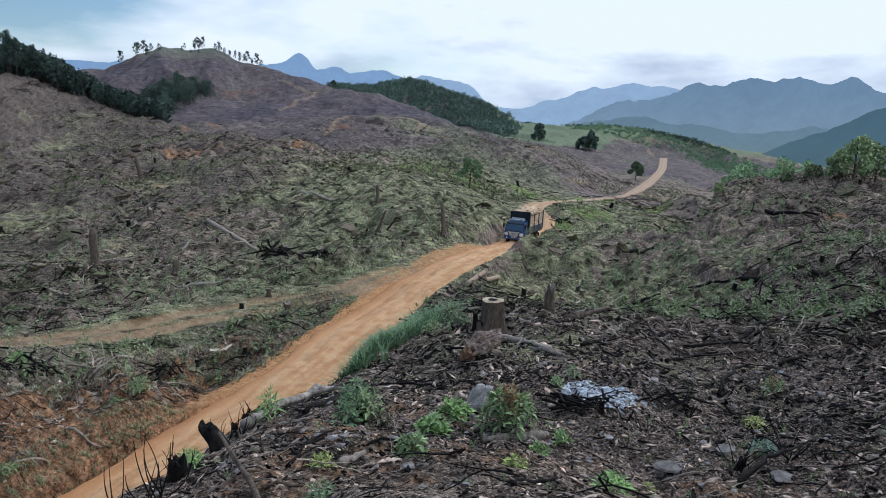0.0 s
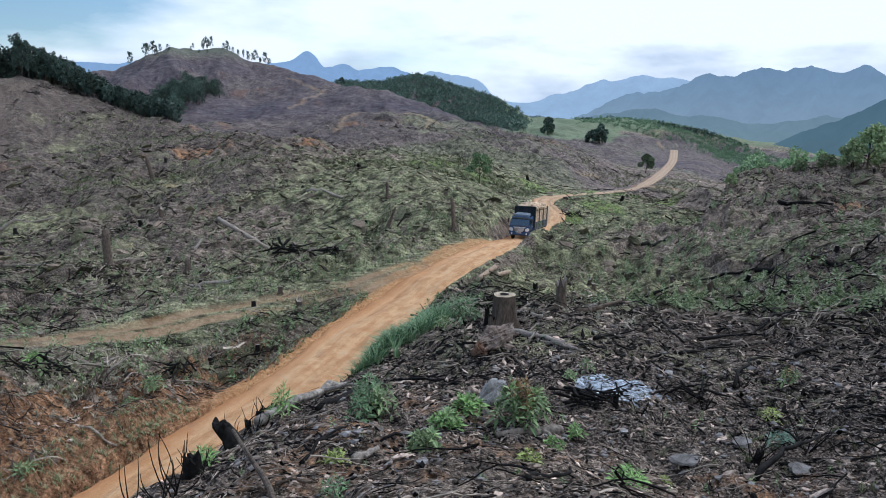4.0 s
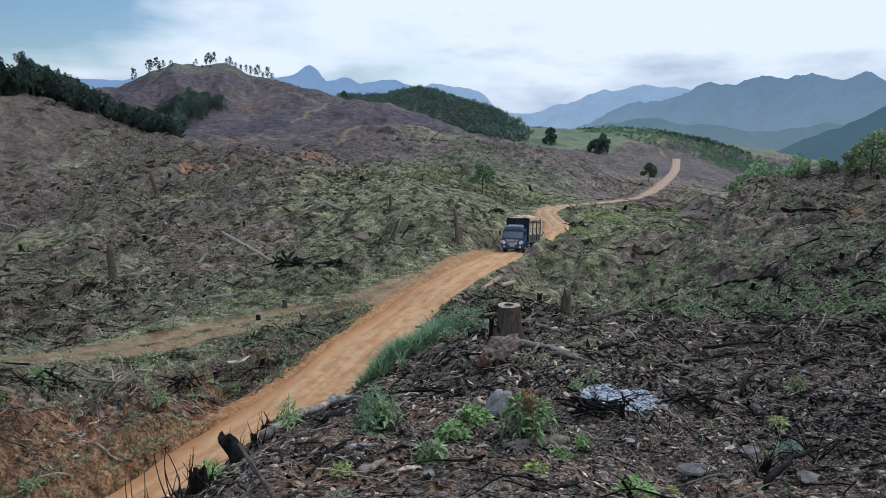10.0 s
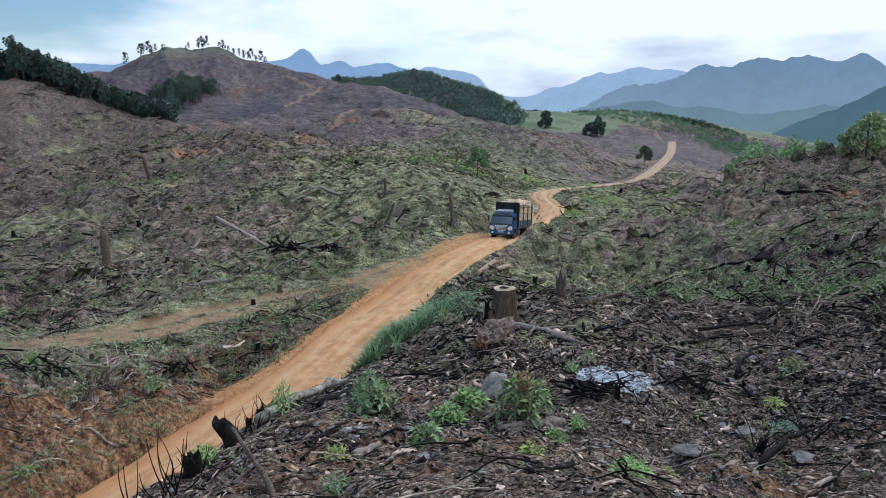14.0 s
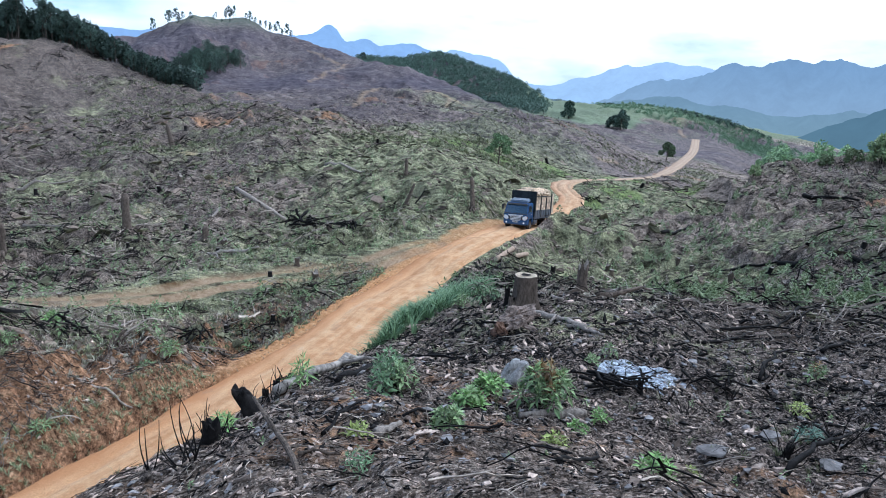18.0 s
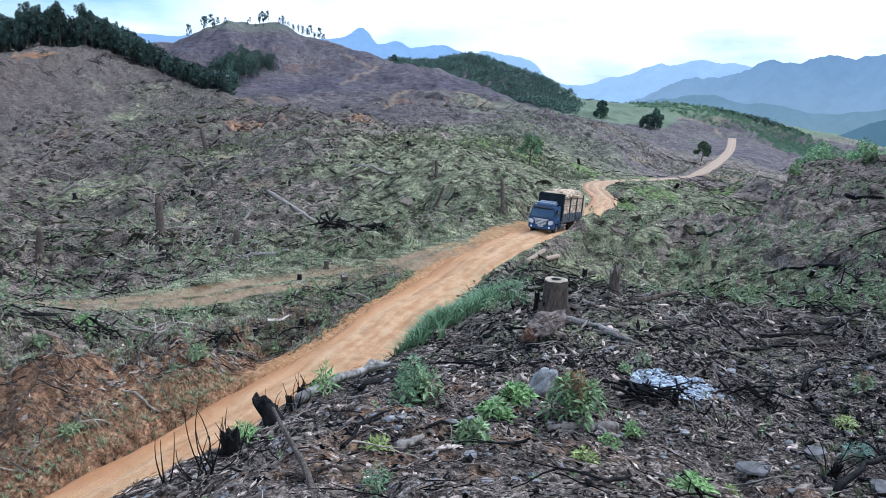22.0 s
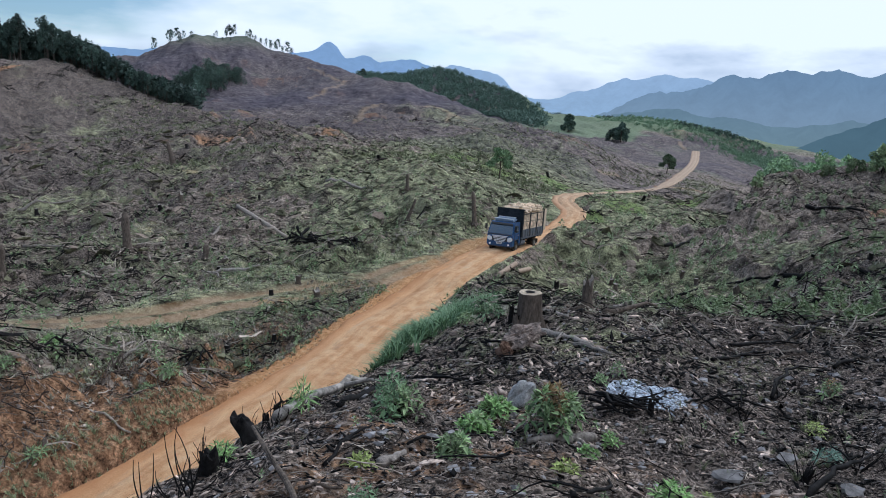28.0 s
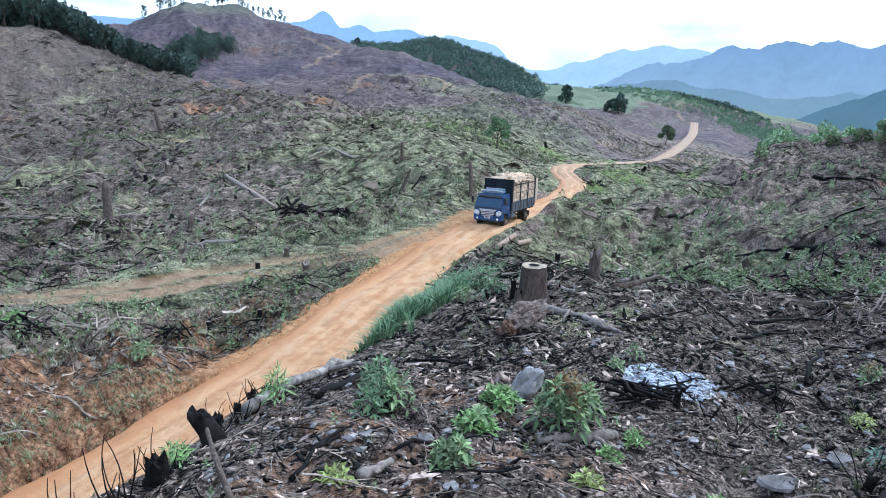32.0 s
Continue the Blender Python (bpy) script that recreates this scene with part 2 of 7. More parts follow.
def road_material():
    m, n, l, b = material("laterite_road")
    co = n.new("ShaderNodeTexCoord").outputs["UV"]
    across = noise_node(n, l, 1.0, 5, 0.6, vec=co, stretch=(2.2, 0.16, 1))
    n2 = noise_node(n, l, 1.3, 6, 0.7)
    n3 = noise_node(n, l, 22.0, 4, 0.7)
    f = mix_node(n, l, 0.5, across, n2)
    col = ramp_node(n, l, f, [(0.34, (0.50, 0.250, 0.118)), (0.45, (0.61, 0.340, 0.172)), (0.55, (0.72, 0.455, 0.255)), (0.66, (0.69, 0.490, 0.310))])
    col = mix_node(n, l, 0.5, col, ramp_node(n, l, n3, [(0.3, (0.5, 0.45, 0.4)), (0.7, (1.2, 1.2, 1.2))]), "MULTIPLY")
    # haze put into the colour: the far valley stretch turns paler and greyer
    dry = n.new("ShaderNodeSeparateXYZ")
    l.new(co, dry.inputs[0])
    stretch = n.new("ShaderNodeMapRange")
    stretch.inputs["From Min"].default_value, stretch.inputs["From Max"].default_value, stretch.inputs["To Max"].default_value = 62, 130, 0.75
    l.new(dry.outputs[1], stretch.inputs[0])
    # damp orange shoulders, and mud thrown along the wheel tracks
    sep = n.new("ShaderNodeSeparateXYZ")
    l.new(co, sep.inputs[0])
    edge = n.new("ShaderNodeMath")
    edge.operation = "MULTIPLY_ADD"
    edge.inputs[1].default_value, edge.inputs[2].default_value = -0.52, -0.42
    l.new(sep.outputs[0], edge.inputs[0])
    blot = n.new("ShaderNodeMath")
    blot.operation = "ADD"
    l.new(edge.outputs[0], blot.inputs[0])
    l.new(n2, blot.inputs[1])
    col = mix_node(n, l, ramp_node(n, l, blot.outputs[0], [(0.5, (0, 0, 0)), (0.85, (0.85, 0.85, 0.85))]), col, (0.48, 0.225, 0.100))
    n6 = noise_node(n, l, 1.0, 6, 0.75, vec=co, stretch=(1.1, 0.35, 1))
    col = mix_node(n, l, ramp_node(n, l, n6, [(0.56, (0, 0, 0)), (0.68, (0.45, 0.45, 0.45))]), col, (0.32, 0.215, 0.145))
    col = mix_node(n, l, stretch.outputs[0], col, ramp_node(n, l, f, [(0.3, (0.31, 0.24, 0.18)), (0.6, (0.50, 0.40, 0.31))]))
    l.new(col, b.inputs["Base Color"])
    b.inputs["Roughness"].default_value = 0.95
    b.inputs["Specular IOR Level"].default_value = 0.1
    bump_node(n, l, mix_node(n, l, 0.5, mix_node(n, l, 0.5, n2, n3), across), 1.0, 0.14, b)
    return m


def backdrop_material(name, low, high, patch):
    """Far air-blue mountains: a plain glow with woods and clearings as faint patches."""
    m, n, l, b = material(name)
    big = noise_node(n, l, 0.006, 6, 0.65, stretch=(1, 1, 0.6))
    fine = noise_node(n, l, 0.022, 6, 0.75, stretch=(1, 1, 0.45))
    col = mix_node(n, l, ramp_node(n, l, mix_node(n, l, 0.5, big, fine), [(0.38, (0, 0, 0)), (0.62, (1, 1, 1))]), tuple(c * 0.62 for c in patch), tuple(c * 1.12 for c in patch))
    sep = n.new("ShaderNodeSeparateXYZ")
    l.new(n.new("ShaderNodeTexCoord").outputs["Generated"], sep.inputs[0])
    # air haze is put into the glowing colours, foot to crest
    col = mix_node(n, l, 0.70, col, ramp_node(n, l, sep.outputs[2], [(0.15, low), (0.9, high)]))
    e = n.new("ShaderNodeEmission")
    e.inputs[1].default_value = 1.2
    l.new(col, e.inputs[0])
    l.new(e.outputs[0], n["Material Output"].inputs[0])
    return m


def plain(name, colour, rough=0.5, metal=0.0, spec=0.5, dirt=0.25, scale=4.0, dirt_colour=(0.25, 0.17, 0.10)):
    """Paint, rubber or metal with dust on it."""
    m, n, l, b = material(name)
    d = noise_node(n, l, scale, 5, 0.65)
    fac = ramp_node(n, l, d, [(0.45, (0, 0, 0)), (0.85, (dirt, dirt, dirt))])
    l.new(mix_node(n, l, fac, colour, dirt_colour), b.inputs["Base Color"])
    b.inputs["Roughness"].default_value, b.inputs["Metallic"].default_value = rough, metal
    b.inputs["Specular IOR Level"].default_value = spec
    return m


GROUND, ROAD = ground_material(), road_material()
STICK = natural("weathered_sticks", (0.20, 0.165, 0.138), (0.56, 0.475, 0.395), 5, stretch=(1, 1, 1), vary=0.55)
CHAR = natural("charred_wood", (0.004, 0.0038, 0.0039), (0.026, 0.0235, 0.023), 9, vary=0.45, rough=0.8)
GREY_WOOD = natural("weathered_wood", (0.17, 0.145, 0.125), (0.48, 0.42, 0.37), 4, stretch=(3, 3, 0.5), vary=0.2, random_from="object", depth=0.02, bump=0.6)
BARK = natural("stump_bark", (0.060, 0.048, 0.040), (0.235, 0.185, 0.150), 6, stretch=(2, 2, 0.6), vary=0.2, random_from="object", depth=0.03, bump=0.8)
CUT_WOOD = natural("pale_cut_wood", (0.38, 0.30, 0.21), (0.68, 0.58, 0.45), 7, vary=0.12, random_from="object")
TAN_LOG = natural("tan_log_wood", (0.34, 0.24, 0.17), (0.60, 0.46, 0.35), 6, vary=0.1, random_from="object", bump=0.4)
RED_WOOD = natural("red_cut_wood", (0.19, 0.105, 0.075), (0.36, 0.23, 0.165), 7, vary=0.15, random_from="object", bump=0.5)
STONE = natural("grey_stone", (0.15, 0.143, 0.140), (0.46, 0.435, 0.43), 2.5, vary=0.2, depth=0.02, bump=0.5)
CHIP = natural("soil_chips", (0.150, 0.108, 0.086), (0.68, 0.545, 0.455), 5, vary=0.8)
SLOPE_CHIP = natural("slope_clods", (0.078, 0.060, 0.048), (0.36, 0.285, 0.225), 5, vary=0.6)
TURF = natural("tussock_turf", (0.058, 0.056, 0.034), (0.27, 0.26, 0.165), 3.5, vary=0.5, bump=0.8, depth=0.06)
DARK_CLOD = natural("dark_clods", (0.009, 0.0075, 0.007), (0.062, 0.048, 0.040), 5, vary=0.5)
EARTH_CLOD = natural("orange_clods", (0.125, 0.066, 0.036), (0.37, 0.22, 0.13), 5, vary=0.45)
ROAD_CLOD = natural("road_clods", (0.34, 0.19, 0.105), (0.64, 0.43, 0.27), 5, vary=0.4)
HALF_BURNT = natural("half_burnt_wood", (0.022, 0.020, 0.020), (0.62, 0.56, 0.50), 2.2, stretch=(1.5, 1.5, 1.5), vary=0, bump=0.8, depth=0.03)
ASH = natural("white_ash", (0.022, 0.022, 0.025), (0.50, 0.55, 0.64), 5.5, vary=0, rough=1.0, bump=0.8)
ASH_FLAKE = natural("ash_flakes", (0.30, 0.33, 0.38), (0.78, 0.84, 0.92), 5, vary=0.4, rough=1.0)
SLAB = natural("dark_slab_stone", (0.085, 0.080, 0.078), (0.26, 0.245, 0.24), 3.0, vary=0.2, depth=0.03, bump=0.8)
GRASS = foliage("grass_blades", (0.120, 0.140, 0.076), (0.275, 0.295, 0.165))
DRY_GRASS = foliage("dry_grass_blades", (0.215, 0.200, 0.145), (0.43, 0.41, 0.32))
LUSH = foliage("lush_grass", (0.060, 0.115, 0.060), (0.150, 0.235, 0.120))
# far wood: air haze put into the leaf colour, paler and bluer
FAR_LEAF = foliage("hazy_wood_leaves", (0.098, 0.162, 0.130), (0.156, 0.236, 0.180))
BELT_LEAF = foliage("bright_plantation_leaves", (0.140, 0.230, 0.125), (0.270, 0.385, 0.200))
ROW_LEAF = foliage("plantation_row_leaves", (0.098, 0.170, 0.105), (0.185, 0.280, 0.165))
SPROUT = foliage("sprout_leaves", (0.085, 0.140, 0.060), (0.210, 0.285, 0.135))
PALE_SPROUT = foliage("pale_sprout_leaves", (0.13, 0.185, 0.085), (0.29, 0.36, 0.19))
YOUNG = foliage("young_leaves", (0.10, 0.19, 0.060), (0.24, 0.38, 0.14))
DARK_LEAF = foliage("dark_tree_leaves", (0.034, 0.062, 0.052), (0.078, 0.120, 0.096))
GROVE_LEAF = foliage("grove_leaves", (0.040, 0.074, 0.060), (0.092, 0.140, 0.106))
TREE_LEAF = foliage("tree_leaves", (0.070, 0.125, 0.066), (0.170, 0.250, 0.130))
TRUNK = natural("tree_bark", (0.06, 0.05, 0.042), (0.16, 0.135, 0.11), 3, vary=0.2, random_from="object")


# ---- the lie of the land: heights (x, y, z) of its knolls and hollows, then crest lines (x, y, z, slope of the near side) ----
NEAR_MOUND = [
    (-4.3, 2.5, 9.79), (0, 5, 8.71), (4.3, 2.5, 12.35), (-6.5, 5.5, 6.75), (-3.2, 7.9, 7.93),
    (0.6, 8.5, 8.49), (4.2, 7.4, 8.48), (7, 4.8, 5.20), (-8.9, 8, 1.97), (-5.3, 10.8, 9.24),
    (-1.3, 11.9, 5.88), (2.5, 11.7, 3.89), (6, 10.4, 5.36), (9.5, 7.4, 4.92), (-13, 10.9, 0.98),
    (-9, 14.4, -7.37), (-4.7, 16.3, 17.77), (0.6, 17, 1.03), (4.7, 16.3, 8.53), (9, 14.4, 1.19),
    (13.4, 10.5, 12.49), (-7.4, 14.6, 3.16), (-6.6, 18.2, 1.28), (-5.2, 9.6, 6.63), (-6.6, 12, 6.65),
    (-3.6, 9.4, 4.00), (-8.2, 15, -3.43),
]
ROADSIDE = [
    (-18.4, 15.4, 1.25), (-13.4, 19.9, 2.46), (-8.2, 22.6, 0.74), (-3.3, 23.8, 5.30), (2.5, 23.9, 7.09),
    (8.2, 22.6, 2.29), (14.1, 19.4, 4.39), (18.9, 14.8, 5.18), (-26, 21.9, 5.07), (-20, 27.5, 4.72),
    (-13.8, 31.1, -1.08), (-7.1, 33.3, -12.27), (0, 34, 4.79), (7.1, 33.3, 1.14), (13.8, 31.1, 4.11),
    (21.9, 26, 2.99), (-35.7, 32.1, -0.10), (-26.8, 39.8, -1.23), (-18, 44.5, -2.07), (-8.3, 47.3, 0.66),
    (1.7, 48, 4.88), (11.6, 46.6, -7.71), (21, 43.1, 2.76), (32.1, 35.7, 5.80), (-5.2, 21.6, -1.93),
    (-3.8, 25, 1.67), (-1.5, 30.5, 6.65), (1, 38, 0.76), (-22, 34, -2.01), (-15, 38, 3.82),
    (-11, 42, 0.34), (-24, 52, 1.94), (-14, 55, -4.13),
]
LOWER_SLOPES = [
    (-48.9, 47.2, 2.0), (-38, 56.4, -3.2), (-25.5, 63, -4.0), (-13, 66.8, -0.8), (0, 68, 2.7),
    (14.1, 66.5, -3.0), (27.7, 62.1, 1.2), (41.9, 53.6, 2.7), (-63.6, 70.6, 3.7), (-47.5, 82.3, -10.7),
    (-32.5, 89.3, -1.2), (-14.9, 93.8, 4.0), (3.3, 94.9, 3.0), (21.4, 92.6, -5.3), (38.6, 86.8, -1.7),
    (55.8, 76.9, -0.4), (-83.6, 99.6, -2.9), (-65, 112.6, -3.1), (-44.5, 122.2, 8.0), (-22.6, 128, 5.5),
    (0, 130, 2.6), (22.6, 128, -2.5), (44.5, 122.2, -5.4), (68.9, 110.2, -3.0),
]
UPPER_SLOPES = [
    (-107.7, 137.9, -0.9), (-87.5, 151.6, 0.6), (-62.7, 163.4, 2.0), (-36.4, 171.2, -0.0), (-9.2, 174.8, 3.0),
    (24.4, 173.3, -3.5), (59.9, 164.4, -15.9), (92.7, 148.4, -4.7), (-135.2, 186.1, 0.4), (-108, 203.1, 2.6),
    (-78.7, 216.1, 1.6), (-47.8, 225, 1.9), (-12, 229.7, 8.2), (32, 227.8, 10.3), (78.7, 216.1, -16.1),
    (128.6, 190.7, -12.8), (-173.3, 257, 3.8), (-135.9, 278.6, 5.5), (-95.8, 294.8, 4.7), (-53.8, 305.3, 3.5),
    (0, 310, 2.3), (53.8, 305.3, -9.4), (126.1, 283.2, -14.8),
]
FAR_HILLS = [
    (-217.3, 347.7, 5.7), (-166.8, 374.6, 6.2), (-106.1, 396, 5.6), (-42.9, 407.8, 5.3), (28.6, 409, 3.9),
    (99.2, 397.8, -3.2), (192.5, 362, -14.8), (-255, 441.7, 6.9), (-215.5, 462.2, 7.3), (-166, 482.2, 7.9),
    (-114.7, 496.9, 8.4), (-53.3, 507.2, 7.5), (35.6, 508.8, -3.7), (140.6, 490.2, -12.0), (255, 441.7, -24.0),
]
OUTER_HILLS = [
    (-320, 554.3, 6.7), (-218.9, 601.4, 8.1), (-122.1, 628.2, 9.5), (-66.9, 636.5, 8.8), (-11.2, 639.9, 6.6),
    (44.6, 638.4, 5.4), (111.1, 630.3, 15.9), (218.9, 601.4, 20.3), (339.1, 542.8, -28.6), (-375.6, 706.4, 4.6),
    (-193.5, 776.2, 4.5), (-27.9, 799.5, -9.8), (138.9, 787.8, 15.4), (350.7, 719, -56.0), (-771.3, 919.3, -8.6),
    (-290.3, 1164.4, -4.0), (290.3, 1164.4, -44.2), (771.3, 919.3, -30.5), (-20, -20, 6.25), (30, -20, 15.71),
    (-150, 40, -1.3), (150, 40, 5.6), (0, -200, 12.7), (-500, 0, 10.9), (500, 0, 12.2),
]
LEFT_RIDGE = [
    (-180.6, 219.6, 14.83, 0.22), (-153.1, 210.1, 17.92, 0.22), (-131.4, 201.1, 19.65, 0.22), (-117.7, 203.2, 19.78, 0.22),
    (-96.8, 194.1, 11.94, 0.2), (-76.4, 183, 7.71, 0.17), (-46.5, 153.9, 6.34, 0.13), (-24.7, 127.1, 4.6, 0.11),
    (-11.8, 106.5, 3.4, 0.13), (-7.6, 98.2, 2.9, 0.16),
]
BIG_HILL = [
    (-334.6, 552.9, 26.82, 0.2), (-292.5, 536.8, 24.63, 0.25), (-273.3, 530.5, 25.15, 0.28), (-249, 526.4, 45.65, 0.3),
    (-227.5, 533.2, 57.72, 0.32), (-203.2, 539.4, 64.13, 0.32), (-179.5, 533.9, 63.71, 0.3), (-150.3, 522.7, 57.75, 0.28),
    (-120.9, 506.3, 46.08, 0.25), (-90.1, 474, 36.65, 0.22), (-66, 441.7, 27.51, 0.18), (-31.7, 378.3, 23.7, 0.13),
    (2.3, 315.8, 9.72, 0.1),
]
MIDDLE_SPUR = [
    (-39.7, 248.8, 7.4, 0.14), (-33.6, 266.7, 11.99, 0.14), (-20.7, 273.1, 13.9, 0.12), (-6.9, 266.9, 9.16, 0.1),
    (8.1, 249, 1.32, 0.11), (18.9, 228, 1.16, 0.2),
]
WOODED_HILL = [
    (-98.2, 657.5, 42.56, 0.25), (-77.7, 668, 44.74, 0.25), (-56.6, 679.3, 43.28, 0.28), (-26.2, 691.2, 49.72, 0.3),
    (-0.6, 679.8, 38.41, 0.3), (31.9, 656.8, 34.03, 0.28), (56.3, 624.2, 18, 0.25), (65.5, 601.9, 8, 0.2),
]
EAST_SPUR = [
    (34.5, 118.9, -7.6, 0.05), (39.8, 123.2, -7.36, 0.06), (48.6, 124.8, -0.57, 0.07), (55.8, 120.6, -2.07, 0.08),
    (59.9, 116.9, 0.54, 0.085), (62.5, 105, 4.11, 0.085), (69.6, 107.1, 4.21, 0.085), (81.4, 109.2, 4.24, 0.085),
]

# the middle of the dirt road
ROAD_LINE = [
    (-12.5, 14.6, -0.45), (-11.15, 17.8, -0.4), (-10.45, 19.2, -0.4), (-9.8, 21.1, -0.35),
    (-9.1, 22.5, -0.3), (-8.2, 24.9, -0.3), (-7.3, 27.5, -0.3), (-6.2, 31.1, -0.3),
    (-4.8, 36.4, -0.2), (-2.3, 42.5, 0.1), (-0.85, 45.4, 0.65), (2.2, 51.2, 1),
    (5.1, 59, 0.46), (6.7, 64, -0.17), (8.7, 71, -1.05), (13.1, 82.45, -1.34),
    (15.31, 91.75, -1.41), (15.5, 102.07, -1.43), (17.64, 111.33, -1.66), (25.75, 125.63, -2.7),
    (54.86, 189.7, -8.05), (79.24, 246.43, -9.51), (112.27, 329.38, -9.84), (141.47, 412.79, -8.16),
]
# the left-hand bench: an older, half-overgrown track; and a spur of the road in the valley
OLD_TRACK = [(-30.0, 25.0), (-25.0, 28.3), (-21.8, 31.0), (-19.0, 34.3), (-16.9, 36.4), (-14.7, 39.3), (-11.9, 41.7), (-8.6, 43.1), (-6.0, 44.6), (-4.2, 46.6), (-2.2, 48.9)]
SPUR = [(60.0, 201.0), (65.7, 196.0), (69.3, 195.0), (75.0, 191.0), (82.0, 186.0)]
# the by-way worn beside the road at its crest
BYWAY = [(5.2, 63.6), (3.3, 60.5), (2.1, 57.9), (0.9, 55.0), (-0.2, 51.2), (-1.6, 48.6), (-3.4, 45.6), (-4.8, 43.2)]
# paths worn into the far hill
TRAILS = [
    [(-111.5, 484.9), (-97.2, 460.9), (-87.2, 448.7), (-73.1, 417.4), (-74.2, 382.0), (-72.7, 337.6), (-74.5, 328.0)],
    [(-34.6, 265.7), (-38.4, 255.5), (-37.5, 240.0), (-35.5, 220.8)],
    [(-34.0, 268.0), (-22.0, 274.0), (-10.8, 267.5), (0.5, 258.0)],
    [(-6.7, 245.0), (-6.2, 253.0), (-5.5, 263.0)],
    [(39.0, 191.7), (42.2, 195.2), (46.0, 201.5)],
    [(152.6, 470.7), (153.0, 478.6), (155.1, 487.1)],
]
# fresh green growth on the valley floor: middle and half widths
GREEN_SPOTS = [(-0.7, 132.7, 6.7, 6.5), (7.3, 125.9, 4.3, 12.3), (19.5, 132.8, 5.1, 13.0), (36.8, 139.9, 8.6, 12.0), (43.4, 131.7, 5.0, 9.0), (25.1, 104.8, 5.5, 6.9), (16.2, 85.2, 1.8, 6.8), (9.9, 174.3, 4.4, 5.8)]
# slips on the left-hand slope: middle, half widths and depth
SLIPS = [(-48.0, 130.5, 3.8, 12.0, 1.6), (-39.3, 137.0, 2.4, 12.0, 1.2), (-49.2, 112.6, 2.5, 8.3, 1.3), (-34.7, 101.0, 2.7, 2.6, 0.8), (-56.3, 95.6, 5.6, 2.5, 0.8), (-25.1, 107.9, 1.9, 3.8, 0.9), (-60.5, 90.2, 5.5, 0.8, 1.0)]
SITES = np.array(NEAR_MOUND + ROADSIDE + LOWER_SLOPES + UPPER_SLOPES + FAR_HILLS + OUTER_HILLS)
REACH = 1.5 + 0.125 * np.hypot(SITES[:, 0], SITES[:, 1])


def hashed(i, j, seed):
    h = np.sin(i * 127.1 + j * 311.7 + seed * 74.7) * 43758.5453
    return h - np.floor(h)


def value_noise(x, y, seed=0):
    i, j = np.floor(x), np.floor(y)
    u, v = x - i, y - j
    u, v = u * u * (3 - 2 * u), v * v * (3 - 2 * v)
    a, b = hashed(i, j, seed), hashed(i + 1, j, seed)
    c, d = hashed(i, j + 1, seed), hashed(i + 1, j + 1, seed)
    return (a + (b - a) * u + (c - a) * v + (a - b - c + d) * u * v) * 2 - 1


def fractal(x, y, size, octaves=4, seed=0):
    total, amp, f = 0 * x, 1.0, 1.0 / size
    for k in range(octaves):
        ca, sa = math.cos(k * 1.1 + 0.4), math.sin(k * 1.1 + 0.4)
        total = total + amp * value_noise((x * ca - y * sa) * f, (x * sa + y * ca) * f, seed + k)
        amp, f = amp * 0.5, f * 2.03
    return total


def smooth(a, b, v):
    t = np.clip((v - a) / (b - a), 0, 1)
    return t * t * (3 - 2 * t)


def along(line, x, y, sloped=False):
    """Distance to a line of points, its height there, the way run and the side (+ is right)."""
    p = np.array(line, float)
    best = np.full(x.shape, 1e9)
    height, run, side, slope = np.zeros(x.shape), np.zeros(x.shape), np.zeros(x.shape), np.zeros(x.shape)
    start = 0.0
    for a, b in zip(p[:-1], p[1:]):
        dx, dy = b[0] - a[0], b[1] - a[1]
        length = math.hypot(dx, dy)
        t = np.clip(((x - a[0]) * dx + (y - a[1]) * dy) / length**2, 0, 1)
        ox, oy = x - a[0] - t * dx, y - a[1] - t * dy
        d = np.hypot(ox, oy)
        near = d < best
        best = np.where(near, d, best)
        if p.shape[1] > 2:
            height = np.where(near, a[2] + t * (b[2] - a[2]), height)
        if sloped:
            slope = np.where(near, a[3] + t * (b[3] - a[3]), slope)
        run = np.where(near, start + t * length, run)
        side = np.where(near, (dy * ox - dx * oy) / (length * d + 1e-6), side)
        start += length
    return (best, height, run, side, slope) if sloped else (best, height, run, side)


def fine_line(line, step):
    """The line, rounded at its corners and cut into short steps."""
    p = np.array(line, float)
    q = np.vstack([2 * p[0] - p[1], p, 2 * p[-1] - p[-2]])
    out = []
    for k in range(1, len(q) - 2):
        n = max(2, int(np.linalg.norm(q[k + 1][:2] - q[k][:2]) / step))
        for t in np.arange(n) / n:
            a, b, c, d = q[k - 1], q[k], q[k + 1], q[k + 2]
            out.append(0.5 * (2 * b + (c - a) * t + (2 * a - 5 * b + 4 * c - d) * t**2 + (3 * b - a - 3 * c + d) * t**3))
    out.append(p[-1])
    return np.array(out)


ROAD_FINE = fine_line(ROAD_LINE, 4.0)


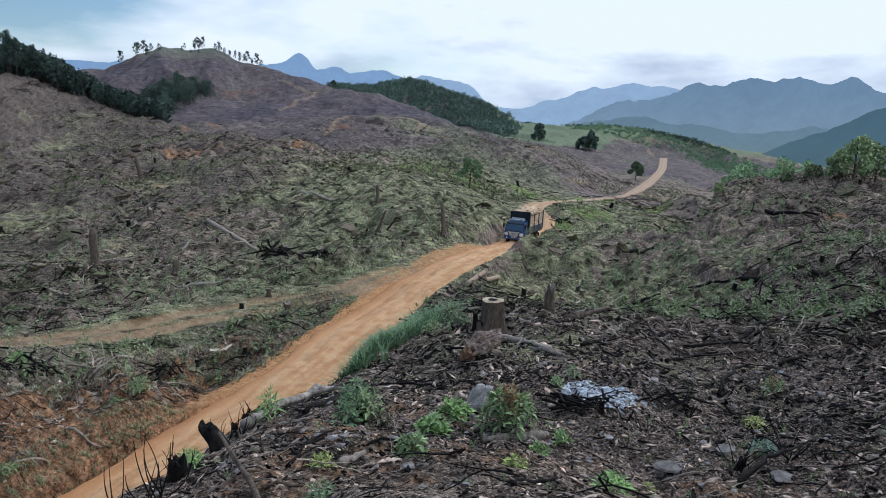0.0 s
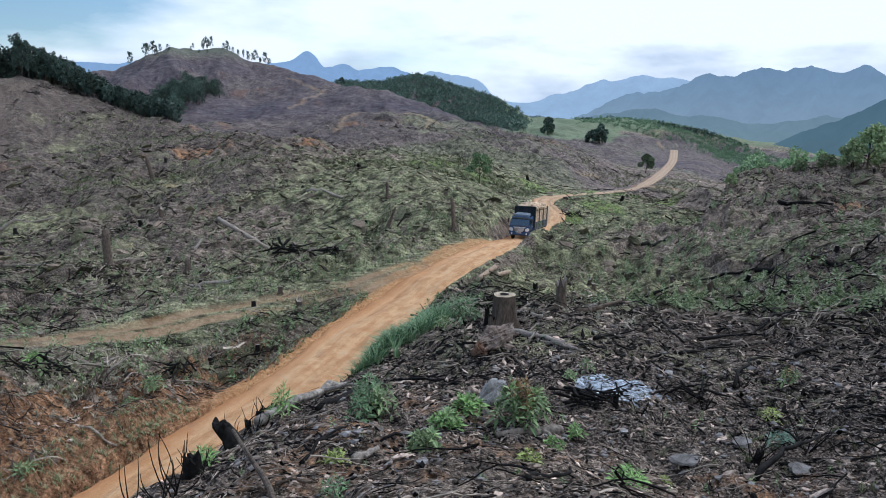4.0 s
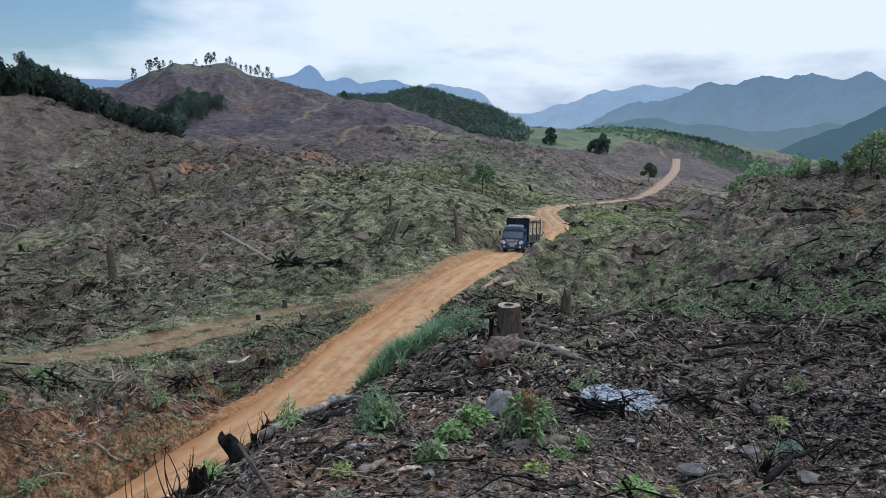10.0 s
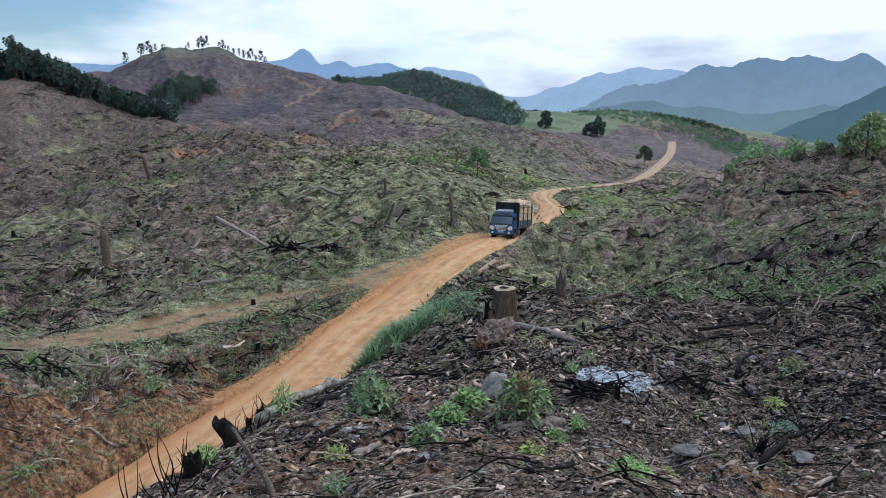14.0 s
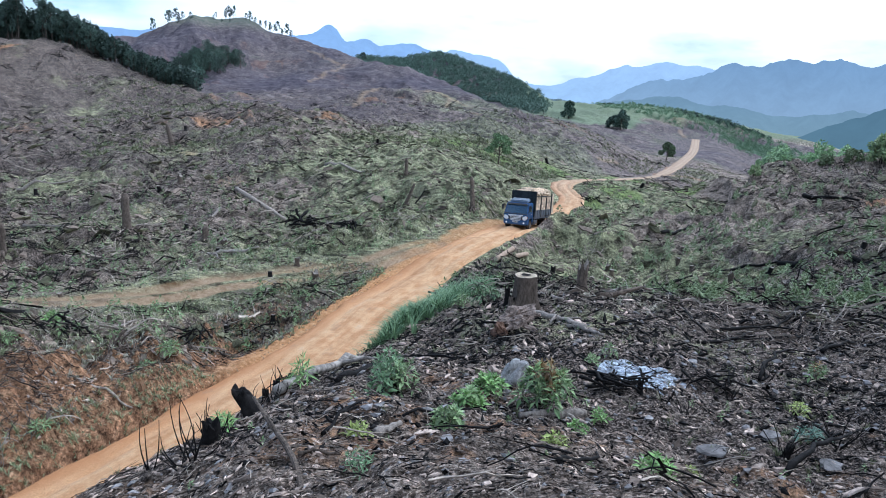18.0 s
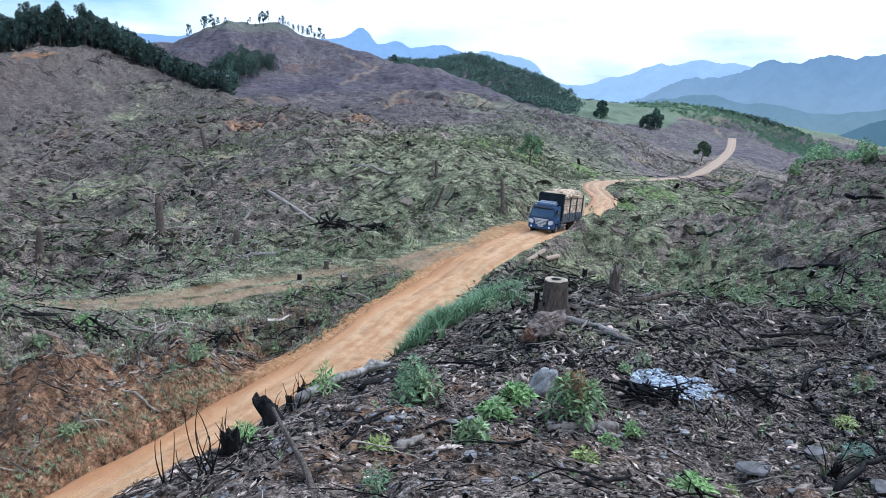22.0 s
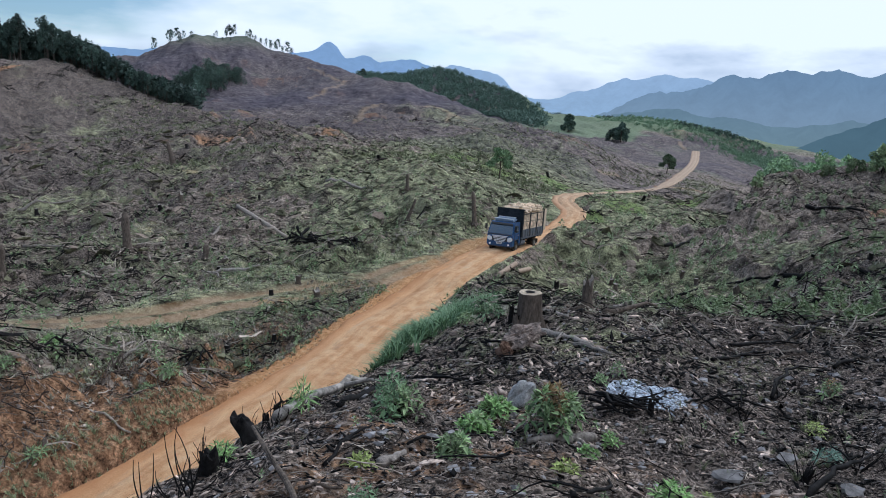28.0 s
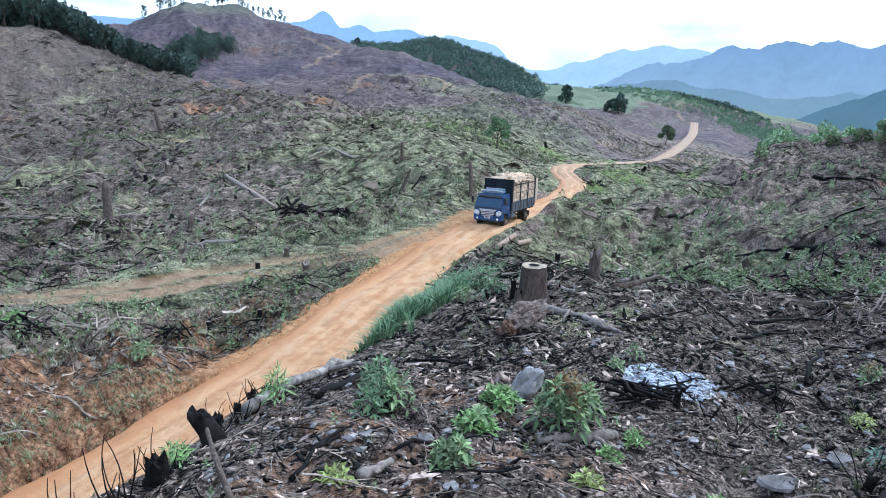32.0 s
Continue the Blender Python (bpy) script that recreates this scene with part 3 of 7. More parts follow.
def land(x, y):
    """The broad height, without the road's cut and the small relief."""
    shape = x.shape
    x, y = x.ravel(), y.ravel()
    z = np.zeros(len(x))
    for k in range(0, len(x), 20000):
        s = slice(k, k + 20000)
        w = np.exp(-((x[s, None] - SITES[:, 0]) ** 2 + (y[s, None] - SITES[:, 1]) ** 2) / (2 * REACH**2)) + 1e-9
        z[s] = (w * SITES[:, 2]).sum(1) / w.sum(1)
    for line in (LEFT_RIDGE, BIG_HILL, MIDDLE_SPUR, WOODED_HILL, EAST_SPUR):
        d, crest, _, side, slope = along(line, x, y, True)
        top = 0.012 * np.hypot(line[0][0], line[0][1]) + 1.5
        fall = (slope + (0.42 - slope) * smooth(0.35, -0.35, side)) * (np.sqrt(d * d + top * top) - top)
        hill = crest - fall
        soft = 0.6 + 0.004 * np.hypot(x, y)
        z = np.maximum(z, hill) + soft * np.log1p(np.exp(-np.abs(z - hill) / soft)) * np.exp(-np.maximum(d - 120, 0) / 60) * 0.7
    return z.reshape(shape)


def slump(x, y):
    """Small slips: the step in height, and how bare their faces are."""
    f = fractal(x * 0.8, y * 1.5, 17, 4, 25)
    strength = smooth(-0.2, 0.5, fractal(x, y, 24, 2, 27))
    return smooth(-0.10, 0.10, f) * strength, np.exp(-((f / 0.11) ** 2)) * strength


def slip(x, y, sx, sy, wx, wy):
    """A hollow with a ragged edge, sharp on its upper side."""
    v = (y - sy) / wy
    e = np.hypot((x - sx) / wx, np.where(v > 0, v * 1.6, v * 0.7)) + 0.3 * fractal(x, y, 5, 3, 99)
    return smooth(1.1, 0.55, e)


def ground_height(x, y):
    x, y = np.asarray(x, float), np.asarray(y, float)
    r = np.hypot(x, y)
    z = land(x, y)
    d, rz, run, side = along(ROAD_FINE, x, y)
    half = 1.55 + np.where(side > 0, 0.75, 0.10) * smooth(33, 23, run) * smooth(1, 9, run) + 0.002 * np.maximum(run - 60, 0)
    relief = 0.14 * fractal(x, y, 0.8, 4, 3) * smooth(140, 40, r) + 0.055 * fractal(x, y, 0.28, 2, 4) * smooth(45, 22, r) + (0.18 + 0.24 * smooth(30, 60, r)) * fractal(x, y, 3.5, 4, 5) + smooth(25, 90, r) * 1.15 * fractal(x, y, 14, 4, 7)
    relief = relief + smooth(90, 350, r) * 1.8 * fractal(x, y, 45, 5, 9)
    # tussocks and brush heaps with hollows between them
    relief = relief + smooth(20, 45, r) * smooth(330, 200, r) * ((0.55 + 0.5 * smooth(90, 220, r)) * (0.45 - np.abs(fractal(x, y * 1.3, 2.6 + 1.6 * smooth(90, 130, r), 3, 17))) + 0.22 * fractal(x, y, 0.9, 2, 19))
    # furrows and gullies down the hillsides
    relief = relief - smooth(60, 160, r) * 0.5 * np.abs(fractal(x + 0.4 * y, 0.35 * y, 9, 3, 15)) - smooth(220, 420, r) * 5.0 * np.abs(fractal(x + 0.3 * y, 0.3 * y, 45, 3, 21))
    bank = np.where(run < 37, np.where(side > 0, 3.3, 2.0), 3.0) + 0.5 * fractal(x, y, 3.0, 2, 31)
    bank = bank + 13.0 * smooth(84, 105, run)
    k = smooth(half, half + bank + 0.03 * np.maximum(run - 60, 0), d)
    # the sharp fresh edge that the grader left on the left-hand side
    k = np.where(side < 0, np.maximum(k, 0.36 * smooth(half, half + 0.28, d) * smooth(62, 44, run)), k)
    # the eroded left-hand bank, and slumped steps across the slopes
    rough = smooth(half + 0.8, half + 2.0, d) * smooth(12, 7, d) * (side < 0) * smooth(42, 30, y)
    relief = relief + rough * (0.60 * fractal(x, y, 1.5, 4, 35) - 0.70 * np.abs(fractal(x, 0.5 * y, 2.4, 3, 36)))
    relief = relief + 1.3 * slump(x, y)[0] * smooth(36, 60, r) * smooth(260, 170, r)
    for sx, sy, wx, wy, deep in SLIPS:
        relief = relief - deep * slip(x, y, sx, sy, wx, wy)
    relief = relief * smooth(half * 0.95, half + 1.5, d) * (1 - 0.8 * smooth(30, 8, d) * smooth(80, 100, run))
    e, _, _, _ = along(OLD_TRACK, x, y)
    relief = relief * (1 - 0.9 * smooth(5.0, 2.2, e))
    # the by-way runs level with the road
    w, _, _, _ = along(BYWAY, x, y)
    level = smooth(3.4, 1.2, w)
    k, relief = k * (1 - 0.8 * level), relief * (1 - 0.85 * level)
    dip = (-0.32 - 0.05 * smooth(36, 50, run)) * smooth(half + 0.4, half - 0.2, d)
    z = rz + (z - rz) * k + relief + dip
    return z - 0.10 * smooth(2.2, 1.2, e) - 0.14 * smooth(0.45, 0.2, np.abs(e - 0.8)) - 0.08 * smooth(0.4, 0.2, np.abs(w - 0.5))


def height_at(x, y):
    return float(ground_height(np.array([x]), np.array([y]))[0])


def mesh_object(name, verts, faces, mat, smooth_faces=True, parent=None):
    """A mesh object from arrays of points and of equal-sided faces."""
    verts, faces = np.asarray(verts, np.float32), np.asarray(faces, np.int32)
    me = bpy.data.meshes.new(name)
    me.vertices.add(len(verts))
    me.vertices.foreach_set("co", verts.ravel())
    count, sides = faces.shape
    me.loops.add(count * sides)
    me.loops.foreach_set("vertex_index", faces.ravel())
    me.polygons.add(count)
    me.polygons.foreach_set("loop_start", np.arange(0, count * sides, sides, dtype=np.int32))
    me.polygons.foreach_set("use_smooth", np.full(count, smooth_faces))
    me.update(calc_edges=True)
    me.validate()
    if mat:
        me.materials.append(mat)
    ob = new(name, me)
    if parent:
        ob.parent = parent
    return ob


def sheet_faces(rows, cols, wrap=False):
    i, j = np.meshgrid(np.arange(rows - 1), np.arange(cols if wrap else cols - 1), indexing="ij")
    k = (j + 1) % cols
    return np.stack([i * cols + j, i * cols + k, (i + 1) * cols + k, (i + 1) * cols + j], -1).reshape(-1, 4)


def vale_at(x, y):
    """How far a place lies on the grassy floor of the valley."""
    return smooth(40, 50, y) * smooth(220, 170, y) * smooth(-28, -6, x) * smooth(34, 20, x - 0.1 * y)


def build_ground():
    az = np.radians(np.concatenate([np.linspace(-41, 41, 520), np.linspace(48, 312, 45)]))
    rad = np.concatenate([np.geomspace(0.0004, 7, 40)[:-1], np.geomspace(7, 130, 540)[:-1], np.geomspace(130, 330, 190)[:-1], np.geomspace(330, 900, 100)[:-1], np.geomspace(900, 4600, 16)])
    a, r = np.meshgrid(az, rad)
    x, y = r * np.sin(a), r * np.cos(a)
    z = ground_height(x, y)
    far = smooth(900, 1500, r)
    z = z * (1 - far) - 40 * far
    ob = mesh_object("ground", np.stack([x, y, z], -1).reshape(-1, 3), sheet_faces(len(rad), len(az), True)[:, ::-1], GROUND)
    # land cover
    dr, _, run, side = along(ROAD_FINE, x, y)
    do, _, _, _ = along(OLD_TRACK, x, y)
    ds, _, _, _ = along(SPUR, x, y)
    gy, gx = np.gradient(z, axis=0) / np.gradient(r, axis=0), np.gradient(z, axis=1) / (np.gradient(a, axis=1) * r + 1e-6)
    steep = np.hypot(gx, gy)
    n = fractal(x, y, 11, 3, 41)
    right = smooth(0, 10, x - 0.05 * y - 2)
    green = 0.32 + 0.18 * n + 0.10 * smooth(30, 60, y) * (1 - right) - 0.2 * smooth(24, 14, r)
    green = green + 0.10 * smooth(40, 60, y) * smooth(-30, 0, x) * smooth(210, 150, y) * (1 - right) + 0.25 * smooth(22, 0, np.hypot((x - 14) * 0.6, (y - 150) * 0.25)) + 0.22 * smooth(1, 0, np.hypot((x - 12) / 40, (y - 125) / 45))
    green = green - 0.25 * smooth(0.1, 0.5, fractal(x, y, 30, 2, 43)) * smooth(50, 90, r) - 0.10 * right * smooth(120, 60, y)
    cut = smooth(4.2, 2.0, dr) * smooth(120, 60, run)
    earth = 0.10 + 0.18 * n + 0.35 * cut * smooth(0.25, 0.8, steep) * (side < 0) * smooth(42, 30, run) + 0.22 * smooth(3.4, 1.7, dr)
    earth = earth + 0.25 * smooth(1.5, 0.6, do) * smooth(-0.7, 0.2, fractal(x, y, 6, 2, 47)) + 0.9 * smooth(2.4, 1.2, ds)
    soil = smooth(-0.1, 0.45, fractal(x, y, 1.6, 3, 95)) * smooth(24, 11, r) * (side > 0)
    bank = smooth(11, 5, dr) * smooth(-0.2, -0.6, side) * smooth(44, 32, y)
    earth = earth + 0.22 * soil + 0.46 * bank + 0.34 * slump(x, y)[1] * smooth(36, 60, r) + 0.16 * smooth(0.15, 0.5, fractal(x, y, 17, 3, 49)) * smooth(-10, -30, x) * smooth(55, 80, y)
    green = green - 0.16 * smooth(85, 125, r) * smooth(0, -25, x) + 0.22 * smooth(5.5, 2.5, do) - 0.45 * bank - 0.3 * slump(x, y)[1] - 0.5 * cut * smooth(0.3, 0.9, steep)
    lush = 0 * x
    for sx, sy, wx, wy, deep in SLIPS:
        bare = slip(x, y, sx, sy, wx, wy)
        earth, green = earth + 0.10 * bare, green - 0.5 * bare
    beside = smooth(15, 8, dr) * (side < 0) * smooth(30, 38, y) * smooth(90, 70, y)
    green = green + 0.14 * beside
    vale = vale_at(x, y)
    earth = earth - 0.40 * vale
    green = green + 0.28 * vale
    for gx0, gy0, wx, wy in GREEN_SPOTS:
        spot = smooth(1.15, 0.45, np.hypot((x - gx0) / wx, (y - gy0) / max(wy, 3)) + 0.25 * fractal(x, y, 6, 3, 91))
        lush, green, earth = np.maximum(lush, 0.75 * spot), green + 0.2 * spot, earth - 0.2 * spot
    foot = smooth(5.0, 2.9, dr + 0.5 * fractal(x, y, 2.5, 3, 58)) * (side < 0) * smooth(42, 30, y)
    green, earth = green + 0.30 * foot, earth - 0.08 * foot
    rise = smooth(1.2, 0.5, np.hypot((x - 12.5) / 6, (y - 57) / 7))
    green, earth = green + 0.32 * rise, earth - 0.2 * rise
    char = 0.28 - 0.40 * smooth(17, 9, r) * (side > 0) - 0.30 * soil - 0.25 * rise - 0.25 * smooth(9, 3, do) - 0.40 * vale - 0.28 * beside + 0.20 * smooth(-14, -36, x) * smooth(40, 60, r) * smooth(330, 250, r) + 0.2 * fractal(x, y, 5, 3, 51) + 0.28 * right * (1 - 0.8 * vale) * smooth(110, 50, y) + 0.22 * smooth(95, 150, r) * smooth(-30, -70, x) * smooth(300, 260, r) + 0.46 * smooth(32, 16, r) * smooth(7.5, 14, r) + 0.16 * smooth(26, 18, r) * smooth(1, 5, x) * smooth(9, 14, r) + 0.30 * smooth(0.0, 0.5, fractal(x, y, 2.2, 3, 55)) * smooth(45, 25, r) * smooth(7, 12, r)
    dl, _, _, ls = along([q[:3] for q in LEFT_RIDGE], x, y)
    # share of the haze-tinted brown, growing with distance
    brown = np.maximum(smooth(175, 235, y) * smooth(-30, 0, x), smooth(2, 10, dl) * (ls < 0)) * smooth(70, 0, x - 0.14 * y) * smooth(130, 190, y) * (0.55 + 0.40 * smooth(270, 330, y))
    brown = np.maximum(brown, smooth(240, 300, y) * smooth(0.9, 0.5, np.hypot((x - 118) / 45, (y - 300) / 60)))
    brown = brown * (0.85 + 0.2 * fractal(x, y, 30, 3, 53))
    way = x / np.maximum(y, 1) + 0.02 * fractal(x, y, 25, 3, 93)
    meadow = smooth(425, 455, y) * smooth(0.06, 0.12, way) * smooth(0.275, 0.255, way) + smooth(530, 560, y) * smooth(0.06, 0.12, way)
    brown = np.maximum(brown, 0.6 * smooth(0.19, 0.22, way) * smooth(290, 320, y) * smooth(535, 515, y))
    hilltop = smooth(440, 500, y) * smooth(-60, -120, x) * smooth(45, 60, z) * 0.5
    meadow = np.clip(meadow + hilltop + smooth(850, 1000, r), 0, 1) * (0.85 + 0.15 * fractal(x, y, 60, 3, 57))
    trail = 0 * x
    for line in TRAILS:
        trail = np.maximum(trail, 0.5 * smooth(1.5, 0.4, along(line, x, y)[0] + 0.5 * fractal(x, y, 6, 2, 59)))
    worn = smooth(0.5, 0.2, np.abs(do - 0.8 + 0.25 * fractal(x, y, 2, 3, 69)))
    trail = np.maximum(trail, 0.95 * worn * smooth(-1.2, -0.3, fractal(x, y, 5, 3, 70)))
    trail = np.maximum(trail, 0.55 * smooth(1.9, 1.1, do + 0.5 * fractal(x, y, 1.8, 3, 107)) * smooth(-0.35, 0.3, fractal(x, y, 4, 3, 109)))
    trail = np.maximum(trail, 0.9 * smooth(2.0, 1.2, ds))
    passing = 0.9 * smooth(1.15, 0.55, along(BYWAY, x, y)[0] + 0.4 * fractal(x, y, 1.5, 3, 101))
    one = np.ones(x.size)
    half = 1.55 + 0.10 * smooth(33, 23, run) * smooth(1, 9, run)
    fresh = smooth(half + 1.25, half + 0.60, dr + 0.25 * fractal(x, y, 1.2, 3, 63)) * smooth(44, 34, run) * smooth(9, 15, run) * (side < 0)
    fresh = np.maximum(np.maximum(fresh, 0.85 * passing), 0.4 * worn)
    fresh = np.maximum(fresh, 0.3 * smooth(0.6, 0.25, np.abs(do - 1.2)) * smooth(-0.2, 0.35, fractal(x, y, 5, 2, 65)) * smooth(-14, -18, x))
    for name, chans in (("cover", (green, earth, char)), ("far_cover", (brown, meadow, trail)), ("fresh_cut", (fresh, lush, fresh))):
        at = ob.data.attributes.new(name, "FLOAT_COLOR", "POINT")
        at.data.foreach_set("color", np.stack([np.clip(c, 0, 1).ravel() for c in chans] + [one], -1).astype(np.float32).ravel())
    tagged(ob, "cleared brown hillsides with litter, sparse grass and bare earth", "ground", kind="structure")
    return ob


def build_road():
    line = fine_line(ROAD_LINE, 0.45)
    d = np.gradient(line[:, :2], axis=0)
    d /= np.linalg.norm(d, axis=1)[:, None]
    nrm = np.stack([d[:, 1], -d[:, 0]], -1)
    run = np.concatenate([[0], np.cumsum(np.linalg.norm(np.diff(line[:, :2], axis=0), axis=1))])
    u = np.linspace(-1, 1, 25)
    bend = smooth(33, 23, run) * smooth(1, 9, run)
    half = (1.75 + 0.0013 * np.maximum(run - 60, 0)) * (1 - 0.5 * smooth(112, 125, run) * smooth(215, 190, run))
    uu, rr = np.meshgrid(u, run)
    edge = 1 + 0.13 * fractal(rr, 0 * rr, 2.2, 4, 61) * (uu < 0) + 0.13 * fractal(rr, 0 * rr, 2.0, 4, 67) * (uu > 0)
    off = uu * (half[:, None] + np.where(uu > 0, 0.75, 0.05) * bend[:, None]) * edge
    x, y = line[:, 0, None] + nrm[:, 0, None] * off, line[:, 1, None] + nrm[:, 1, None] * off
    rut = sum(np.exp(-(((off - c) / 0.24) ** 2)) for c in (-0.85, 0.85))
    wander = 0.5 + 0.5 * fractal(rr, off * 0.4, 7, 3, 71)
    z = line[:, 2, None] + 0.02 - 0.20 * rut * wander + 0.07 * fractal(x, y, 1.3, 5, 73) - 0.06 * np.exp(-(((off - 1.35) / 0.16) ** 2)) * smooth(40, 25, rr)
    z = z - 0.22 * smooth(0.86, 1.0, np.abs(uu)) + 0.06 * np.exp(-((off / 0.35) ** 2))
    ob = mesh_object("road", np.stack([x, y, z], -1).reshape(-1, 3), sheet_faces(len(run), len(u)), ROAD)
    uv = ob.data.uv_layers.new(name="UVMap")
    idx = np.zeros(len(ob.data.loops), np.int32)
    ob.data.loops.foreach_get("vertex_index", idx)
    coords = np.stack([off.ravel(), rr.ravel()], -1)[idx]
    uv.data.foreach_set("uv", coords.astype(np.float32).ravel())
    return tagged(ob, "rutted orange laterite dirt road winding down the valley", "road", kind="structure")


def mountain(name, label, far, az0, az1, peaks, base, mats, seed, rough=0.05, saw=0.012):
    """A far range, with its foot hidden: azimuths and heights in degrees above the horizon of its peaks."""
    a = np.radians(np.linspace(az0, az1, 420))
    top = np.full(a.shape, base)
    for c, w, h in peaks:
        t = (np.degrees(a) - c) / w
        top = base + ((top - base) ** 4 + ((h - base) * np.exp(-1.2 * t * t)) ** 4) ** 0.25
    top = top + rough * 4 * fractal(np.degrees(a), 0 * a, 2.2, 4, seed) + rough * 0.9 * fractal(np.degrees(a), 0 * a, 0.6, 5, seed + 2)
    ztop = 12 + far * np.tan(np.radians(top))
    v = np.linspace(0, 1, 14)
    aa, vv = np.meshgrid(a, v)
    ridge = fractal(np.degrees(aa) * 1.0, vv * 2.2, 1.6, 4, seed + 5)
    r = far * (1 - 0.16 * (1 - vv) + 0.02 * ridge)
    z = -120 + (ztop[None, :] + 120) * (vv + 0.05 * ridge * vv * (1 - vv))
    ob = mesh_object(name, np.stack([r * np.sin(aa), r * np.cos(aa), z], -1).reshape(-1, 3), sheet_faces(len(v), len(a)), mats)
    return tagged(ob, label, "mountain", kind="structure")


ground = build_ground()
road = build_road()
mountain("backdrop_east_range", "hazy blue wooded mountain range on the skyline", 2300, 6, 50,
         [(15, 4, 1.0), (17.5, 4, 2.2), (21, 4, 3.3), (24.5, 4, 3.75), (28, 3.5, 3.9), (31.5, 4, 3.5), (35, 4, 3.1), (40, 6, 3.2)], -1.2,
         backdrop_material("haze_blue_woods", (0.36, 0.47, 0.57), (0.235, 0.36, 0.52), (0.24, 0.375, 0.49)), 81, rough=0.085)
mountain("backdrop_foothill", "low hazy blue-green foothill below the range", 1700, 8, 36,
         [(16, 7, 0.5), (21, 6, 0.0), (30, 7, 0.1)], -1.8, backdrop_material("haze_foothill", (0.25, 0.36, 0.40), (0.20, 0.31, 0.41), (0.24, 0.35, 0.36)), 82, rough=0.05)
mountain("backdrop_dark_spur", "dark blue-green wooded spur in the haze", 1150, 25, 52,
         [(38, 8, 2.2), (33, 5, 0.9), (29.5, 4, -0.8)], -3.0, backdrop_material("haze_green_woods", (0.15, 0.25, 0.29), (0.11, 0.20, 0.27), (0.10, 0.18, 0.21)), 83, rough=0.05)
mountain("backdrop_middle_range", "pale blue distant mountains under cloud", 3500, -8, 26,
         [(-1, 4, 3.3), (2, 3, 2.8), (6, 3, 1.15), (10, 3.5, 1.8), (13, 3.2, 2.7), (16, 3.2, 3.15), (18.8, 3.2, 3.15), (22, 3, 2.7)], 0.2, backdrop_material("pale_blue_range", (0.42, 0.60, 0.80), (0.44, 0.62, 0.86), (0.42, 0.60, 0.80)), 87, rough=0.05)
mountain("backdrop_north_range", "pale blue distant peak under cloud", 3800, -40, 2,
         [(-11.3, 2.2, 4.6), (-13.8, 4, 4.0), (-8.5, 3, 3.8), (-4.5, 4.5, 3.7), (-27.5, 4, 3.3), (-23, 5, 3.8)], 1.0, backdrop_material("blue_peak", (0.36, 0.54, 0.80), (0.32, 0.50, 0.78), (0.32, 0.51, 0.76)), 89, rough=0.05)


# ---- building blocks ----
def part(name, shape, mat, parent, label="", smooth_faces=False):
    """A mesh of its own under a thing or a part, from a bmesh or from points and triangles."""
    if isinstance(shape, tuple):
        ob = mesh_object(name, shape[0], shape[1], mat, smooth_faces)
    else:
        me = bpy.data.meshes.new(name)
        shape.to_mesh(me)
        shape.free()
        me.materials.append(mat)
        for p in me.polygons:
            p.use_smooth = smooth_faces
        ob = new(name, me)
    if parent:
        ob.parent = parent
    return tagged(ob, label)


def block(size, at=(0, 0, 0), bevel=0.02, turn=(0, 0, 0), taper=None):
    """A bevelled box; taper scales its top in x and y."""
    bm = bmesh.new()
    bmesh.ops.create_cube(bm, size=1)
    for v in bm.verts:
        k = (taper[0], taper[1]) if taper and v.co.z > 0 else (1, 1)
        v.co = Vector((v.co.x * size[0] * k[0], v.co.y * size[1] * k[1], v.co.z * size[2]))
    if bevel:
        bmesh.ops.bevel(bm, geom=bm.edges[:], offset=bevel, segments=2, affect="EDGES", clamp_overlap=True)
    bmesh.ops.transform(bm, matrix=pose(*at, *turn), verts=bm.verts[:])
    return bm


def joined(*shapes):
    bm = bmesh.new()
    me = bpy.data.meshes.new("scratch")
    for s in shapes:
        s.to_mesh(me)
        bm.from_mesh(me)
        s.free()
    bpy.data.meshes.remove(me)
    return bm


def drum(radius, depth, at=(0, 0, 0), turn=(0, 0, 0), segments=24, bevel=0.0, top=None):
    bm = bmesh.new()
    bmesh.ops.create_cone(bm, cap_ends=True, segments=segments, radius1=radius, radius2=radius if top is None else top, depth=depth)
    if bevel:
        bmesh.ops.bevel(bm, geom=[e for e in bm.edges if abs(e.verts[0].co.z - e.verts[1].co.z) < 1e-4], offset=bevel, segments=2, affect="EDGES")
    bmesh.ops.transform(bm, matrix=pose(*at, *turn), verts=bm.verts[:])
    return bm


